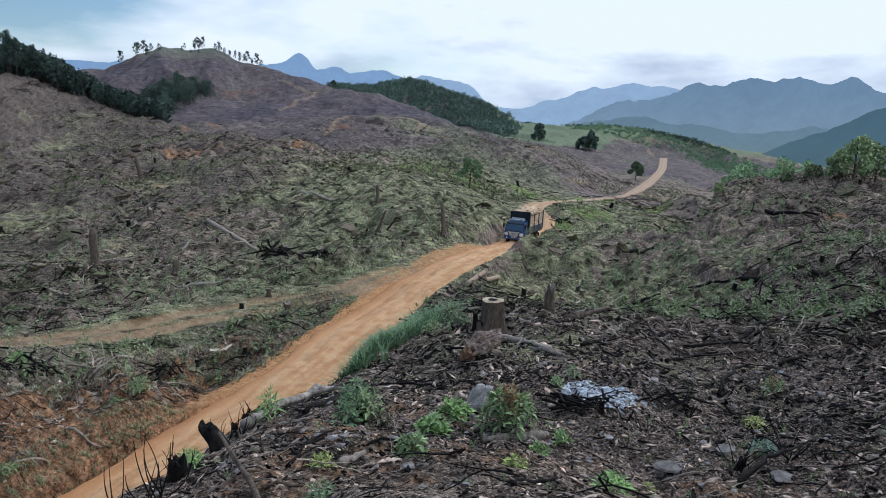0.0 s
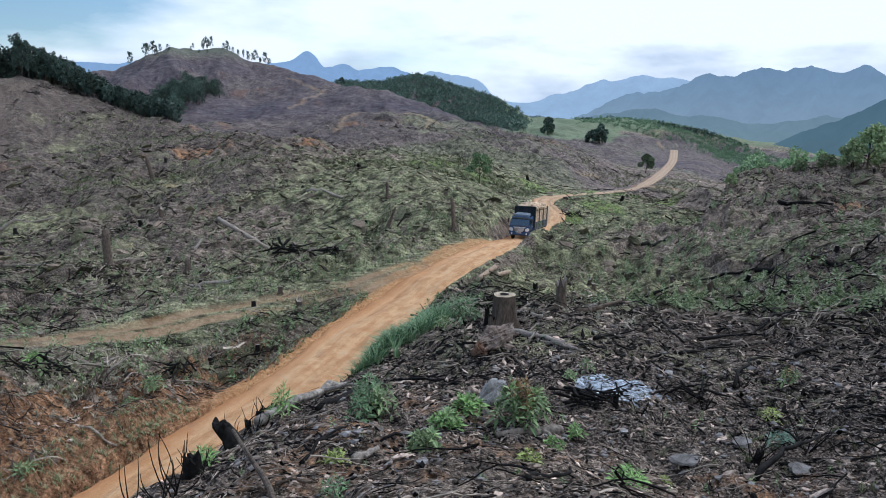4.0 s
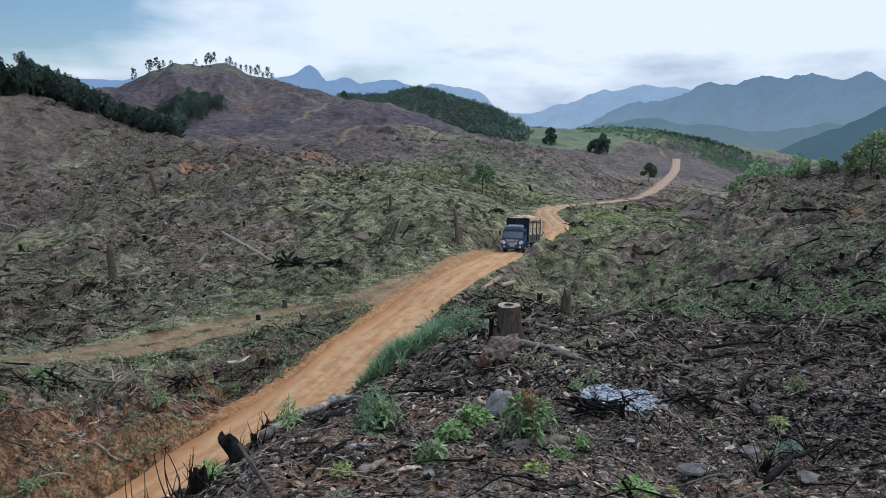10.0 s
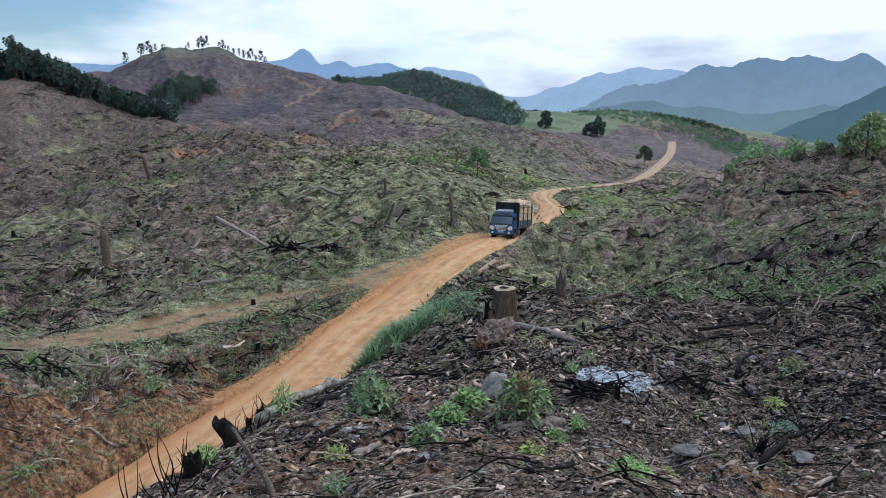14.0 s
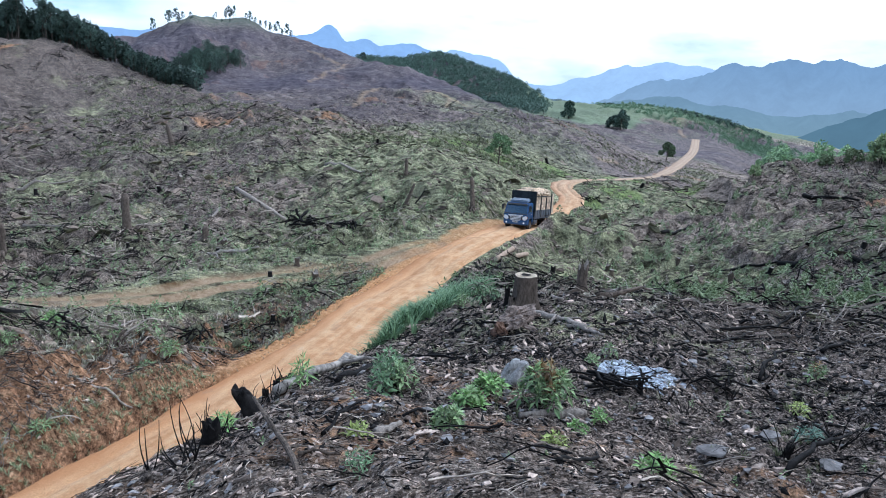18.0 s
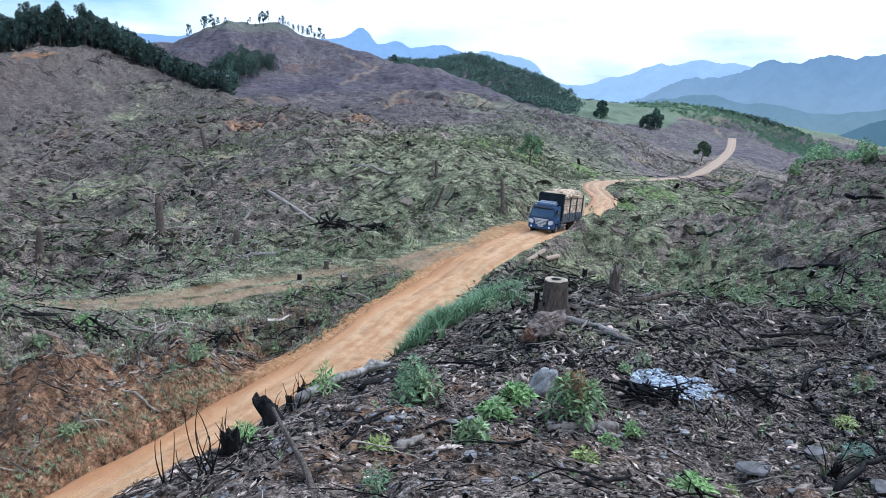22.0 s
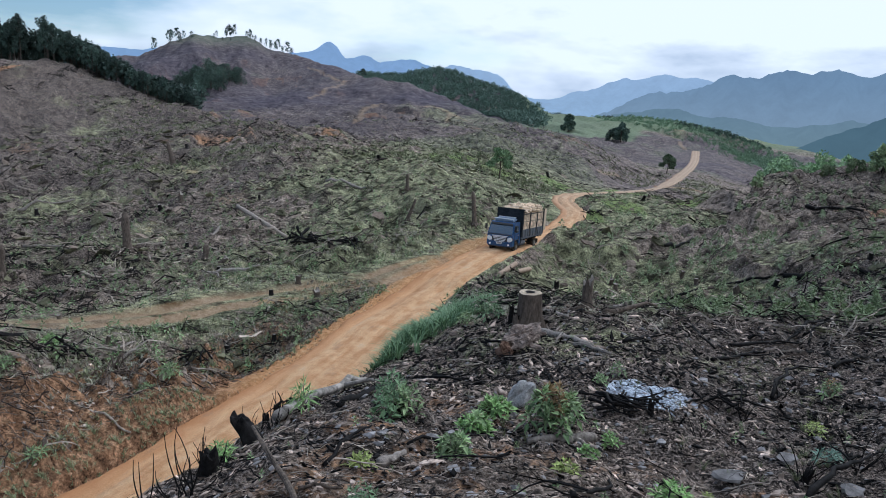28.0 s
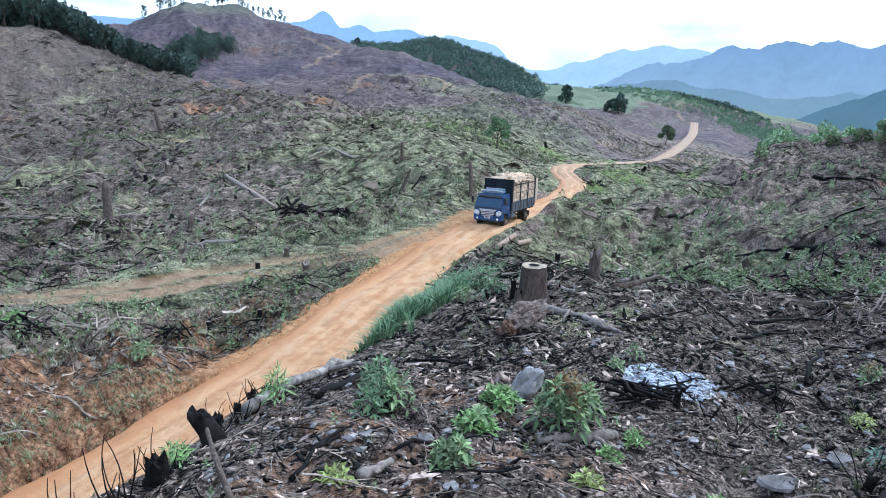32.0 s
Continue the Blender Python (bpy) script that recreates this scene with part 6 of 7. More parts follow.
ash_patch(4.75, 16.89, 1.0, 1.1)
pile = empty_thing("burnt_branch_pile", 3.88, 15.50, 0, 0, "pile of charred branches beside the white ash", "branch pile")
pile.location.z = height_at(pile.location.x, pile.location.y)
for k in range(26):
    rng = np.random.RandomState(200 + k)
    p, r = crooked(rng.uniform(0.5, 1.25), rng.uniform(0.02, 0.05), rng, bend=0.4)
    part("branch", turned(tube(p, r, 7, ragged=0.08, rng=rng), rng.normal(0.05, 0.95), rng.normal(0, 0.16), 0, (rng.normal(-0.05, 0.40), rng.normal(0.10, 0.25), 0.02 + 0.008 * k)), CHAR, pile, smooth_faces=True)
stump("burnt_stake", 4.32, 15.44, 0.07, 0.42, CHAR, CHAR, "black stake stuck in the branch pile", seed=85, charred=True)

# burnt branches over the dark slope
for n, (ax, ay, bx, by, r, f, lift) in enumerate((
        (8.53, 22.65, 12.47, 26.45, 0.055, 1, 0.05), (12.11, 26.11, 16.43, 29.59, 0.045, 1, 0.15), (13.70, 26.32, 17.63, 31.14, 0.04, 0, 0.2),
        (8.72, 18.69, 12.51, 23.40, 0.05, 1, 0.35), (9.59, 28.08, 9.40, 24.70, 0.06, 0, 0.05), (5.22, 21.72, 7.66, 25.54, 0.05, 1, 0.05),
        (5.71, 27.14, 14.20, 48.23, 0.13, 1, 0), (13.17, 47.38, 17.09, 47.79, 0.14, 0, 0), (22.54, 46.62, 24.54, 40.86, 0.23, 0, 0), (19.20, 49.09, 22.86, 47.01, 0.10, 1, 0),
        (18.99, 62.56, 26.98, 71.89, 0.16, 1, 0), (37.44, 73.78, 39.81, 67.74, 0.20, 2, 0.2), (28.35, 70.17, 44.65, 91.02, 0.15, 0, 0), (11.19, 60.20, 19.18, 78.63, 0.14, 0, 0),
        (12.52, 22.38, 14.87, 24.30, 0.06, 1, 0.1), (5.97, 11.56, 8.43, 13.77, 0.05, 1, 0.25), (-2.29, 11.40, -1.91, 12.82, 0.03, 1, 0.05), (-2.41, 10.66, -2.03, 12.21, 0.03, 0, 0.05),
        (-1.29, 19.26, 0.26, 18.17, 0.04, 1, 0.05), (-1.12, 11.56, 0.18, 12.61, 0.03, 0, 0.05), (-2.45, 9.09, -1.84, 9.19, 0.03, 1, 0.03), (1.20, 8.26, 2.34, 11.07, 0.04, 0, 0.03), (1.82, 21.30, 0.70, 23.15, 0.05, 1, 0.05))):
    lying("burnt_branch", (ax, ay), (bx, by), r * 1.25, r * 0.6, CHAR if n % 7 != 6 else BARK, "crooked charred branch on the dark soil", "branch", "burnt branches", bend=0.18, seed=300 + n, sides=7, forks=f, lift=lift)

# pale logs, poles and root piles on the left-hand slope
for n, (ax, ay, bx, by, r, f) in enumerate((
        (-25.25, 74.40, -16.60, 62.32, 0.24, 1), (-55.66, 81.98, -50.51, 85.84, 0.20, 2), (-38.38, 56.93, -29.12, 55.92, 0.13, 2), (-30.02, 58.67, -26.34, 59.79, 0.13, 1), (-18.54, 46.67, -14.24, 46.15, 0.14, 2),
        (-23.68, 61.88, -24.37, 66.86, 0.18, 0), (-28.07, 45.80, -24.76, 45.78, 0.14, 1), (-16.54, 28.03, -15.98, 31.43, 0.09, 1), (-15.46, 29.83, -12.82, 27.13, 0.07, 1), (-13.68, 22.35, -11.58, 22.08, 0.06, 0), (-17.00, 83.34, -10.78, 79.24, 0.2, 1), (-27.48, 89.54, -32.68, 86.86, 0.2, 0))):
    lying("fallen_tree", (ax, ay), (bx, by), r, r * 0.55, GREY_WOOD if n % 3 else STICK, "bleached fallen trunk on the cleared slope", "log", "fallen trunks", bend=0.08 if n else 0.015, seed=400 + n, sides=8, forks=f)


def dead_pole(x, y, height, radius, lean, label, seed):
    rng = np.random.RandomState(seed)
    thing = empty_thing("dead_tree", *sit(x, y, -0.1), 0, label, "dead tree", "standing dead trunks")
    s = np.linspace(0, 1, 8)[:, None]
    pts = np.array([lean[0], lean[1], height]) * s + rng.normal(0, 0.03, (8, 3)) * s
    part("trunk", tube(pts, radius * np.array([1.7, 1.15, 1, 0.95, 0.9, 0.88, 0.85, 0.6]), 9, ragged=0.08, rng=rng), BARK, thing, smooth_faces=True)
    for k in range(3):
        a = rng.rand() * 6.283
        q = np.array([math.cos(a), math.sin(a), 0])
        part("root", tube([q * 0.05 + [0, 0, 0.35], q * radius * 2.2 + [0, 0, 0.14], q * radius * 4.5 + [0, 0, 0.0]], [radius * 0.6, radius * 0.45, radius * 0.15], 6), BARK, thing, smooth_faces=True)
    return thing


for n, (x, y, h, r, lx, ly) in enumerate(((-27.34, 53.47, 3.4, 0.34, -0.1, 0), (1.12, 62.06, 3.2, 0.22, -0.25, 0), (-5.56, 66.14, 2.2, 0.16, 0.9, 0), (-6.34, 75.93, 2.0, 0.2, 0, 0), (-46.88, 108.23, 4.0, 0.4, -0.9, 0), (-20.52, 52.56, 1.2, 0.28, 0, 0), (-31.33, 43.95, 2.2, 0.25, 0.2, 0))):
    dead_pole(x, y, h, r, (lx, ly), "bare dead trunk standing on the cleared slope", 500 + n)


def root_heap(x, y, size, label, seed, mat):
    rng = np.random.RandomState(seed)
    thing = empty_thing("root_heap", *sit(x, y), 0, label, "root heap", "root heaps")
    for k in range(22):
        a = rng.rand() * 6.283
        p, r = crooked(size * rng.uniform(0.6, 1.5), size * rng.uniform(0.025, 0.06), rng, bend=0.3)
        part("root", turned(tube(p, r, 6), a, rng.normal(0, 0.45), 0, (rng.normal(0, 0.45) * size, rng.normal(0, 0.3) * size, rng.uniform(0.0, 0.35) * size)), mat, thing, smooth_faces=True)
    return thing


root_heap(-14.18, 59.45, 2.2, "dark heap of torn-up roots", 601, CHAR)
root_heap(-8.79, 51.95, 1.6, "dark heap of branches and roots", 602, CHAR)
root_heap(-24.80, 46.70, 1.6, "heap of grey dead branches", 603, STICK)
root_heap(-16.63, 26.19, 1.0, "heap of dark roots on the bank", 604, CHAR)
root_heap(-14.00, 25.66, 1.0, "heap of dark roots on the bank", 605, BARK)
root_heap(-12.82, 30.62, 0.9, "dark roots hanging over the bank", 606, CHAR)
root_heap(16.60, 85.32, 1.5, "black heap of burnt branches", 607, CHAR)
root_heap(6.67, 16.90, 0.7, "small heap of burnt twigs", 608, CHAR)


# stumps of the felled plantation, over all the slopes
def stump_field(count):
    rng = np.random.RandomState(77)
    models = []
    for k in range(4):
        models.append(stump("felled_stump", -300 - k * 3, -300, 0.16 + 0.03 * k, 0.42 + 0.12 * k, BARK if k % 2 else CHAR, GREY_WOOD, "small weathered stump on the cleared slope", "plantation stumps", seed=700 + k, charred=k == 3, sides=10, lean=(rng.normal(0, 0.15), rng.normal(0, 0.15))))
    made = 0
    while made < count:
        a, r = math.radians(rng.uniform(-36, 36)), math.exp(rng.uniform(math.log(34), math.log(170)))
        x, y = r * math.sin(a), r * math.cos(a)
        if along(ROAD_FINE, np.array([x]), np.array([y]))[0][0] < 4.5:
            continue
        m = models[rng.randint(4)]
        s = rng.uniform(0.5, 1.0) * (0.75 + r / 220)
        pos = Matrix.LocRotScale(sit(x, y, -0.06), Euler((rng.normal(0, 0.12), rng.normal(0, 0.12), rng.rand() * 6)), (s, s, s * rng.uniform(0.7, 1.4)))
        ob = copy_thing(m, pos)
        ob.scale = (s, s, s * rng.uniform(0.7, 1.4))
        made += 1
    for m in models:
        for o in (*m.children_recursive, m):
            bpy.data.objects.remove(o)


stump_field(110)


# ---- trees ----
def crown_shape(blobs, leaves, size, rng):
    """Many small pointed leaf sprays in a few uneven clumps."""
    out_v, out_f, n = [], [], 0
    total = sum(b[3] ** 2 for b in blobs)
    for bx, by, bz, br, squash in blobs:
        k = int(leaves * br**2 / total)
        d = rng.normal(size=(k, 3))
        d /= np.linalg.norm(d, axis=1)[:, None]
        c = np.array([bx, by, bz]) + d * (br * rng.uniform(0.45, 1.08, (k, 1)) ** 0.7) * np.array([1, 1, squash])
        way = d + rng.normal(0, 0.7, (k, 3)) + np.array([0, 0, -0.25])
        way /= np.linalg.norm(way, axis=1)[:, None]
        side = np.cross(way, rng.normal(size=(k, 3)))
        side /= np.linalg.norm(side, axis=1)[:, None]
        s = size * rng.uniform(0.6, 1.4, (k, 1))
        v = np.stack([c - way * s * 0.5, c + side * s * 0.32, c + way * s * 0.6, c - side * s * 0.32], 1).reshape(-1, 3)
        q = np.arange(k)[:, None] * 4 + n
        out_v.append(v)
        out_f += [q + np.array([[0, 1, 2]]), q + np.array([[0, 2, 3]])]
        n += 4 * k
    return np.concatenate(out_v), np.concatenate(out_f)


def tree(name, x, y, height, spread, low, leaves, size, mat, label, seed, group="", flat=0.8, clumps=9, trunk_r=None, lean=0.0, far=False):
    """A tapered trunk with limbs and a gappy crown of leaf sprays."""
    rng = np.random.RandomState(seed)
    thing = empty_thing(name, *sit(x, y, -0.15), 0, label, "tree", group)
    r = trunk_r or height * 0.022
    s = np.linspace(0, 1, 8)[:, None]
    pts = np.array([lean * height, 0, height * 0.88]) * s + rng.normal(0, 0.012 * height, (8, 3)) * s
    wood = [tube(pts, r * np.linspace(1.25, 0.3, 8), 5 if far else 8)]
    blobs = []
    for k in range(clumps):
        t = low + (1 - low) * (k + 0.5) / clumps
        a = k * 2.4 + rng.rand()
        reach = spread * (0.35 + 0.65 * math.sin(min(1, (1 - t) / (1 - low) * 1.15 + 0.12) * math.pi * 0.55)) * rng.uniform(0.55, 1.0)
        start = pts[min(7, int(t * 7))]
        tip = np.array([start[0] + math.cos(a) * reach, start[1] + math.sin(a) * reach, height * t + reach * 0.15])
        wood.append(tube([start * 0.98, (start + tip) / 2 + [0, 0, 0.06 * height], tip], [r * 0.45, r * 0.3, r * 0.1], 3 if far else 5))
        blobs.append((*tip, spread * rng.uniform(0.30, 0.48), flat))
    blobs.append((pts[-1][0], pts[-1][1], height * 0.93, spread * 0.4, flat))
    if far:
        part("trunk", together(*wood), TRUNK, thing, smooth_faces=True)
    else:
        for name, shape in zip(["trunk"] + ["limb"] * clumps, wood):
            part(name, shape, TRUNK, thing, smooth_faces=True)
    part("crown", crown_shape(blobs, leaves, size, rng), mat, thing)
    return thing


tree("valley_tree", 6.00, 109.55, 5.0, 1.75, 0.40, 1900, 0.36, TREE_LEAF, "small broad-crowned green tree in the valley", 801, flat=0.55, clumps=10)
tree("roadside_tree", 78.04, 257.65, 7.0, 2.5, 0.35, 1500, 0.6, TREE_LEAF, "dark leafy tree beside the winding road", 802, flat=0.8, clumps=10, lean=0.06)
tree("field_tree", 74.89, 485.45, 11.0, 4.4, 0.10, 1500, 1.3, GROVE_LEAF, "dense dark tree at the field's edge", 803, flat=1.0, clumps=12)
tree("field_tree", 87.46, 396.87, 6.5, 4.0, 0.10, 900, 1.2, GROVE_LEAF, "dark tree at the field's edge", 804, flat=0.9)
tree("field_tree", 90.61, 390.77, 9.5, 4.0, 0.10, 1200, 1.2, GROVE_LEAF, "dense dark tree at the field's edge", 805, flat=1.0)
tree("lone_tree", -64.72, 434.05, 5.5, 1.6, 0.4, 300, 0.9, DARK_LEAF, "thin lone tree on the ridge", 806)
tree("slope_tree", 61.83, 97.72, 6.0, 2.2, 0.25, 1700, 0.45, PALE_SPROUT, "young light green tree on the spur", 807, flat=1.0, clumps=14)
tree("slope_tree", 59.51, 97.52, 3.6, 1.7, 0.2, 1200, 0.42, PALE_SPROUT, "light green shrubby tree on the spur", 808, flat=1.0, clumps=10)
tree("slope_tree", 67.42, 101.23, 5.2, 2.2, 0.2, 1600, 0.5, PALE_SPROUT, "young light green tree on the spur", 809, flat=1.0, clumps=12)
tree("slope_tree", 57.16, 100.29, 2.2, 1.3, 0.15, 700, 0.35, PALE_SPROUT, "leafy shrub on the spur", 810, flat=0.9, clumps=7)
tree("slope_tree", 55.12, 103.44, 1.7, 1.1, 0.15, 500, 0.35, PALE_SPROUT, "leafy shrub on the spur", 811, flat=0.9, clumps=7)
tree("slope_tree", 40.43, 94.01, 1.6, 0.9, 0.2, 400, 0.32, PALE_SPROUT, "leafy shrub on the spur", 812, flat=0.9, clumps=6)


def woods(models, spots, rng, tall=(0.85, 1.2)):
    """Copies of the model trees at the spots, each turned and sized a little differently."""
    for x, y, scale in spots:
        m = models[rng.randint(len(models))]
        s = scale * rng.uniform(*tall)
        ob = copy_thing(m, Matrix.LocRotScale(sit(x, y, -0.3), Euler((0, 0, rng.rand() * 6.283)), (1, 1, 1)))
        ob.scale = (s, s, s * rng.uniform(0.9, 1.15))


def clear(models):
    for m in models:
        for o in (*m.children_recursive, m):
            bpy.data.objects.remove(o)


def canopy(name, spots, size, leaves, mat, label, lift=0.0):
    """A far wood as one mass of uneven crowns."""
    rng = np.random.RandomState(len(spots))
    x, y = spots[:, 0], spots[:, 1]
    z = ground_height(x, y) + lift
    v, f, n = [], [], 0
    models = [crown_shape([(0, 0, 0.45, 0.42, 0.9), (0.2, 0.1, 0.65, 0.3, 0.9), (-0.2, 0.1, 0.3, 0.35, 0.8), (0.05, -0.25, 0.4, 0.3, 0.9)], leaves, 0.22, rng) for k in range(5)]
    for k in range(len(x)):
        mv, mf = models[rng.randint(5)]
        a = rng.rand() * 6.283
        s = size * rng.uniform(0.7, 1.35)
        rot = np.array([[math.cos(a), -math.sin(a), 0], [math.sin(a), math.cos(a), 0], [0, 0, 1.15]])
        v.append(mv @ rot.T * s + np.array([x[k], y[k], z[k] - 0.1 * s]))
        f.append(mf + n)
        n += len(mv)
    ob = mesh_object(name, np.concatenate(v), np.concatenate(f), mat, False)
    return tagged(ob, label, "wood", kind="stuff")


GROVE = (-158.9, 416.0)
HILLTOP = [
    (-231.4, 509.2, 1.5), (-224.8, 519.7, 1.35), (-223.4, 522.6, 1.6), (-220.1, 522.1, 1.5), (-218.0, 524.4, 1.1), (-215.8, 526.6, 1.2),
    (-198.5, 497.7, 0.9), (-195.4, 538.8, 1.0), (-187.3, 537.4, 1.0), (-184.2, 537.5, 1.4), (-179.6, 533.1, 1.15), (-183.4, 518.2, 0.8),
    (-164.7, 518.0, 0.9), (-161.8, 518.1, 1.3), (-156.8, 512.8, 0.9), (-155.9, 524.1, 0.9), (-152.4, 523.9, 1.0), (-148.4, 523.3, 1.1),
    (-148.3, 535.7, 1.6), (-145.6, 533.9, 1.4), (-142.7, 534.7, 1.2), (-133.9, 515.8, 1.3), (-130.8, 517.1, 1.1),
]


def plant_woods():
    rng = np.random.RandomState(909)
    pines = [tree("plantation_tree", -400 - 20 * k, -400, 10.2, 1.75, 0.30, 1300, 0.32, DARK_LEAF, "tall dark plantation tree behind the cleared ridge", 820 + k, "plantation on the ridge", flat=1.15, clumps=9, trunk_r=0.10, far=True) for k in range(5)]
    ridge = fine_line(LEFT_RIDGE, 2.0)
    ridge = ridge[(ridge[:, 0] < -70) & (ridge[:, 0] > -172)]
    tall = ([-180, -131, -122, -112, -100, -90, -76, -70], [1.28, 1.22, 1.12, 0.84, 0.68, 0.58, 0.48, 0.38])
    spots = []
    for k in range(290):
        p = ridge[(k * 7 + rng.randint(7)) % len(ridge)]
        back = 3 + 16 * (k % 3 + rng.rand()) / 3
        d = math.hypot(p[0], p[1])
        spots.append((p[0] * (1 + back / d) + rng.normal(0, 0.8), p[1] * (1 + back / d), np.interp(p[0], *tall)))
    woods(pines, spots, rng, (0.93, 1.06))
    clear(pines)
    deep = []
    for k in range(900):
        p = ridge[rng.randint(len(ridge))]
        d = math.hypot(p[0], p[1])
        t = 1 + rng.uniform(6, 34) / d
        deep.append((p[0] * t, p[1] * t, np.interp(p[0], *tall)))
    deep = np.array(deep)
    canopy("deep_plantation", deep[:, :2], 3.4, 60, DARK_LEAF, "dark mass of plantation crowns behind the ridge", lift=deep[:, 2] * 6.0)
    grove = [tree("grove_tree", -400 - 20 * k, -500, 8.5, 3.2, 0.12, 1200, 0.40, GROVE_LEAF, "dark green tree in the hillside grove", 830 + k, "grove on the hill", flat=0.9, clumps=9, far=True) for k in range(4)]
    spots = []
    for k in range(90):
        a, r = rng.rand() * 6.283, rng.rand() ** 0.5
        spots.append((GROVE[0] + math.cos(a) * r * 20, GROVE[1] + math.sin(a) * r * 32, rng.uniform(0.7, 1.05)))
    for k in range(40):
        t = rng.rand()
        spots.append((GROVE[0] - 24 + 26 * t + rng.normal(0, 4), GROVE[1] - 58 + 16 * t + rng.normal(0, 8), rng.uniform(0.4, 0.65)))
    woods(grove, spots, rng)
    clear(grove)
    tops = [tree("hilltop_tree", -400 - 20 * k, -600, 9.0, 2.0, 0.22, 520, 0.6, DARK_LEAF, "thin tree spared on the bare hilltop", 840 + k, "hilltop trees", flat=1.1, clumps=9, trunk_r=0.11, lean=0.05, far=True) for k in range(3)]
    spots = []
    for x0, y0, size in HILLTOP:
        spots.append((x0, y0, size * rng.uniform(0.45, 0.72)))
        if rng.rand() < 0.6:
            spots.append((x0 + rng.normal(0, 3), y0 + rng.normal(0, 4), size * rng.uniform(0.25, 0.45)))
    woods(tops, spots, rng)
    clear(tops)
    valley = [tree("valley_wood_tree", -400 - 20 * k, -700, 10.0, 3.4, 0.12, 1000, 0.6, BELT_LEAF, "green tree in the wood behind the spur", 850 + k, "wood behind the spur", flat=0.95, clumps=9, far=True) for k in range(3)]
    spots = []
    for k in range(60):
        a = math.radians(rng.uniform(24.0, 35))
        r = rng.uniform(165, 215)
        spots.append((r * math.sin(a), r * math.cos(a), rng.uniform(0.88, 1.05)))
    woods(valley, spots, rng)
    clear(valley)


plant_woods()


def far_woods():
    rng = np.random.RandomState(33)
    hill = fine_line(WOODED_HILL, 4.0)
    spots = []
    for k in range(2900):
        p = hill[rng.randint(len(hill))]
        d = math.hypot(p[0], p[1])
        t = (d - rng.uniform(-15, 95)) / d
        spots.append((p[0] * t + rng.normal(0, 4), p[1] * t))
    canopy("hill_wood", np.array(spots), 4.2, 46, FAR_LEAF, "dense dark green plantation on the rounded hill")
    spots = []
    band = fine_line([(135.0, 653.6), (162.3, 632.6), (201.0, 590.7), (215.5, 528.6), (212.2, 446.3), (206.6, 374.4), (187.9, 302.8)], 5.0)
    for k in range(3600):
        p = band[rng.randint(len(band))]
        d = math.hypot(p[0], p[1])
        t = (d + rng.uniform(-80, 40)) / d
        spots.append((p[0] * t + rng.normal(0, 6), p[1] * t))
    canopy("plantation_belt", np.array(spots), 2.5, 34, ROW_LEAF, "belt of green plantation across the valley")
    spots = []
    for a, b, wide, count in ((((87.1, 705.1), (166.5, 694.2), 5, 220), ((184.6, 570.4), (233.1, 527.8), 5, 160))):
        for k in range(count):
            t = rng.rand()
            spots.append((a[0] + (b[0] - a[0]) * t + rng.normal(0, wide), a[1] + (b[1] - a[1]) * t + rng.normal(0, wide)))
    canopy("field_hedges", np.array(spots), 3.4, 40, GROVE_LEAF, "dark hedges and thickets between the fields")


far_woods()


# ---- litter, grass and debris: what nobody could count ----
def strew(name, models, x, y, size, mat, label, category, rng, flat=True, lift=0.0, stretch=None, smooth_faces=False):
    """Many small pieces on the ground as one mesh: models are points and triangles."""
    z = ground_height(x, y) + lift
    e = 0.25
    gx = (ground_height(x + e, y) - ground_height(x - e, y)) / (2 * e)
    gy = (ground_height(x, y + e) - ground_height(x, y - e)) / (2 * e)
    if not flat:
        gx, gy = gx * 0.3, gy * 0.3
    gx, gy = np.clip(gx, -0.7, 0.7), np.clip(gy, -0.7, 0.7)
    yaw = rng.uniform(0, 6.283, len(x))
    pick = rng.randint(len(models), size=len(x))
    if stretch is None:
        stretch = np.ones((len(x), 3))
    vs, fs, n = [], [], 0
    for k, (mv, mf) in enumerate(models):
        i = np.where(pick == k)[0]
        if not len(i):
            continue
        c, s = np.cos(yaw[i])[:, None], np.sin(yaw[i])[:, None]
        m = mv[None] * (size[i, None, None] * stretch[i, None, :])
        px, py = m[..., 0] * c - m[..., 1] * s, m[..., 0] * s + m[..., 1] * c
        v = np.stack([x[i, None] + px, y[i, None] + py, z[i, None] + m[..., 2] + gx[i, None] * px + gy[i, None] * py], -1)
        vs.append(v.reshape(-1, 3))
        fs.append((mf[None] + (np.arange(len(i)) * len(mv))[:, None, None] + n).reshape(-1, 3))
        n += v.shape[0] * v.shape[1]
    ob = mesh_object(name, np.concatenate(vs), np.concatenate(fs), mat, smooth_faces)
    return tagged(ob, label, category, kind="stuff")


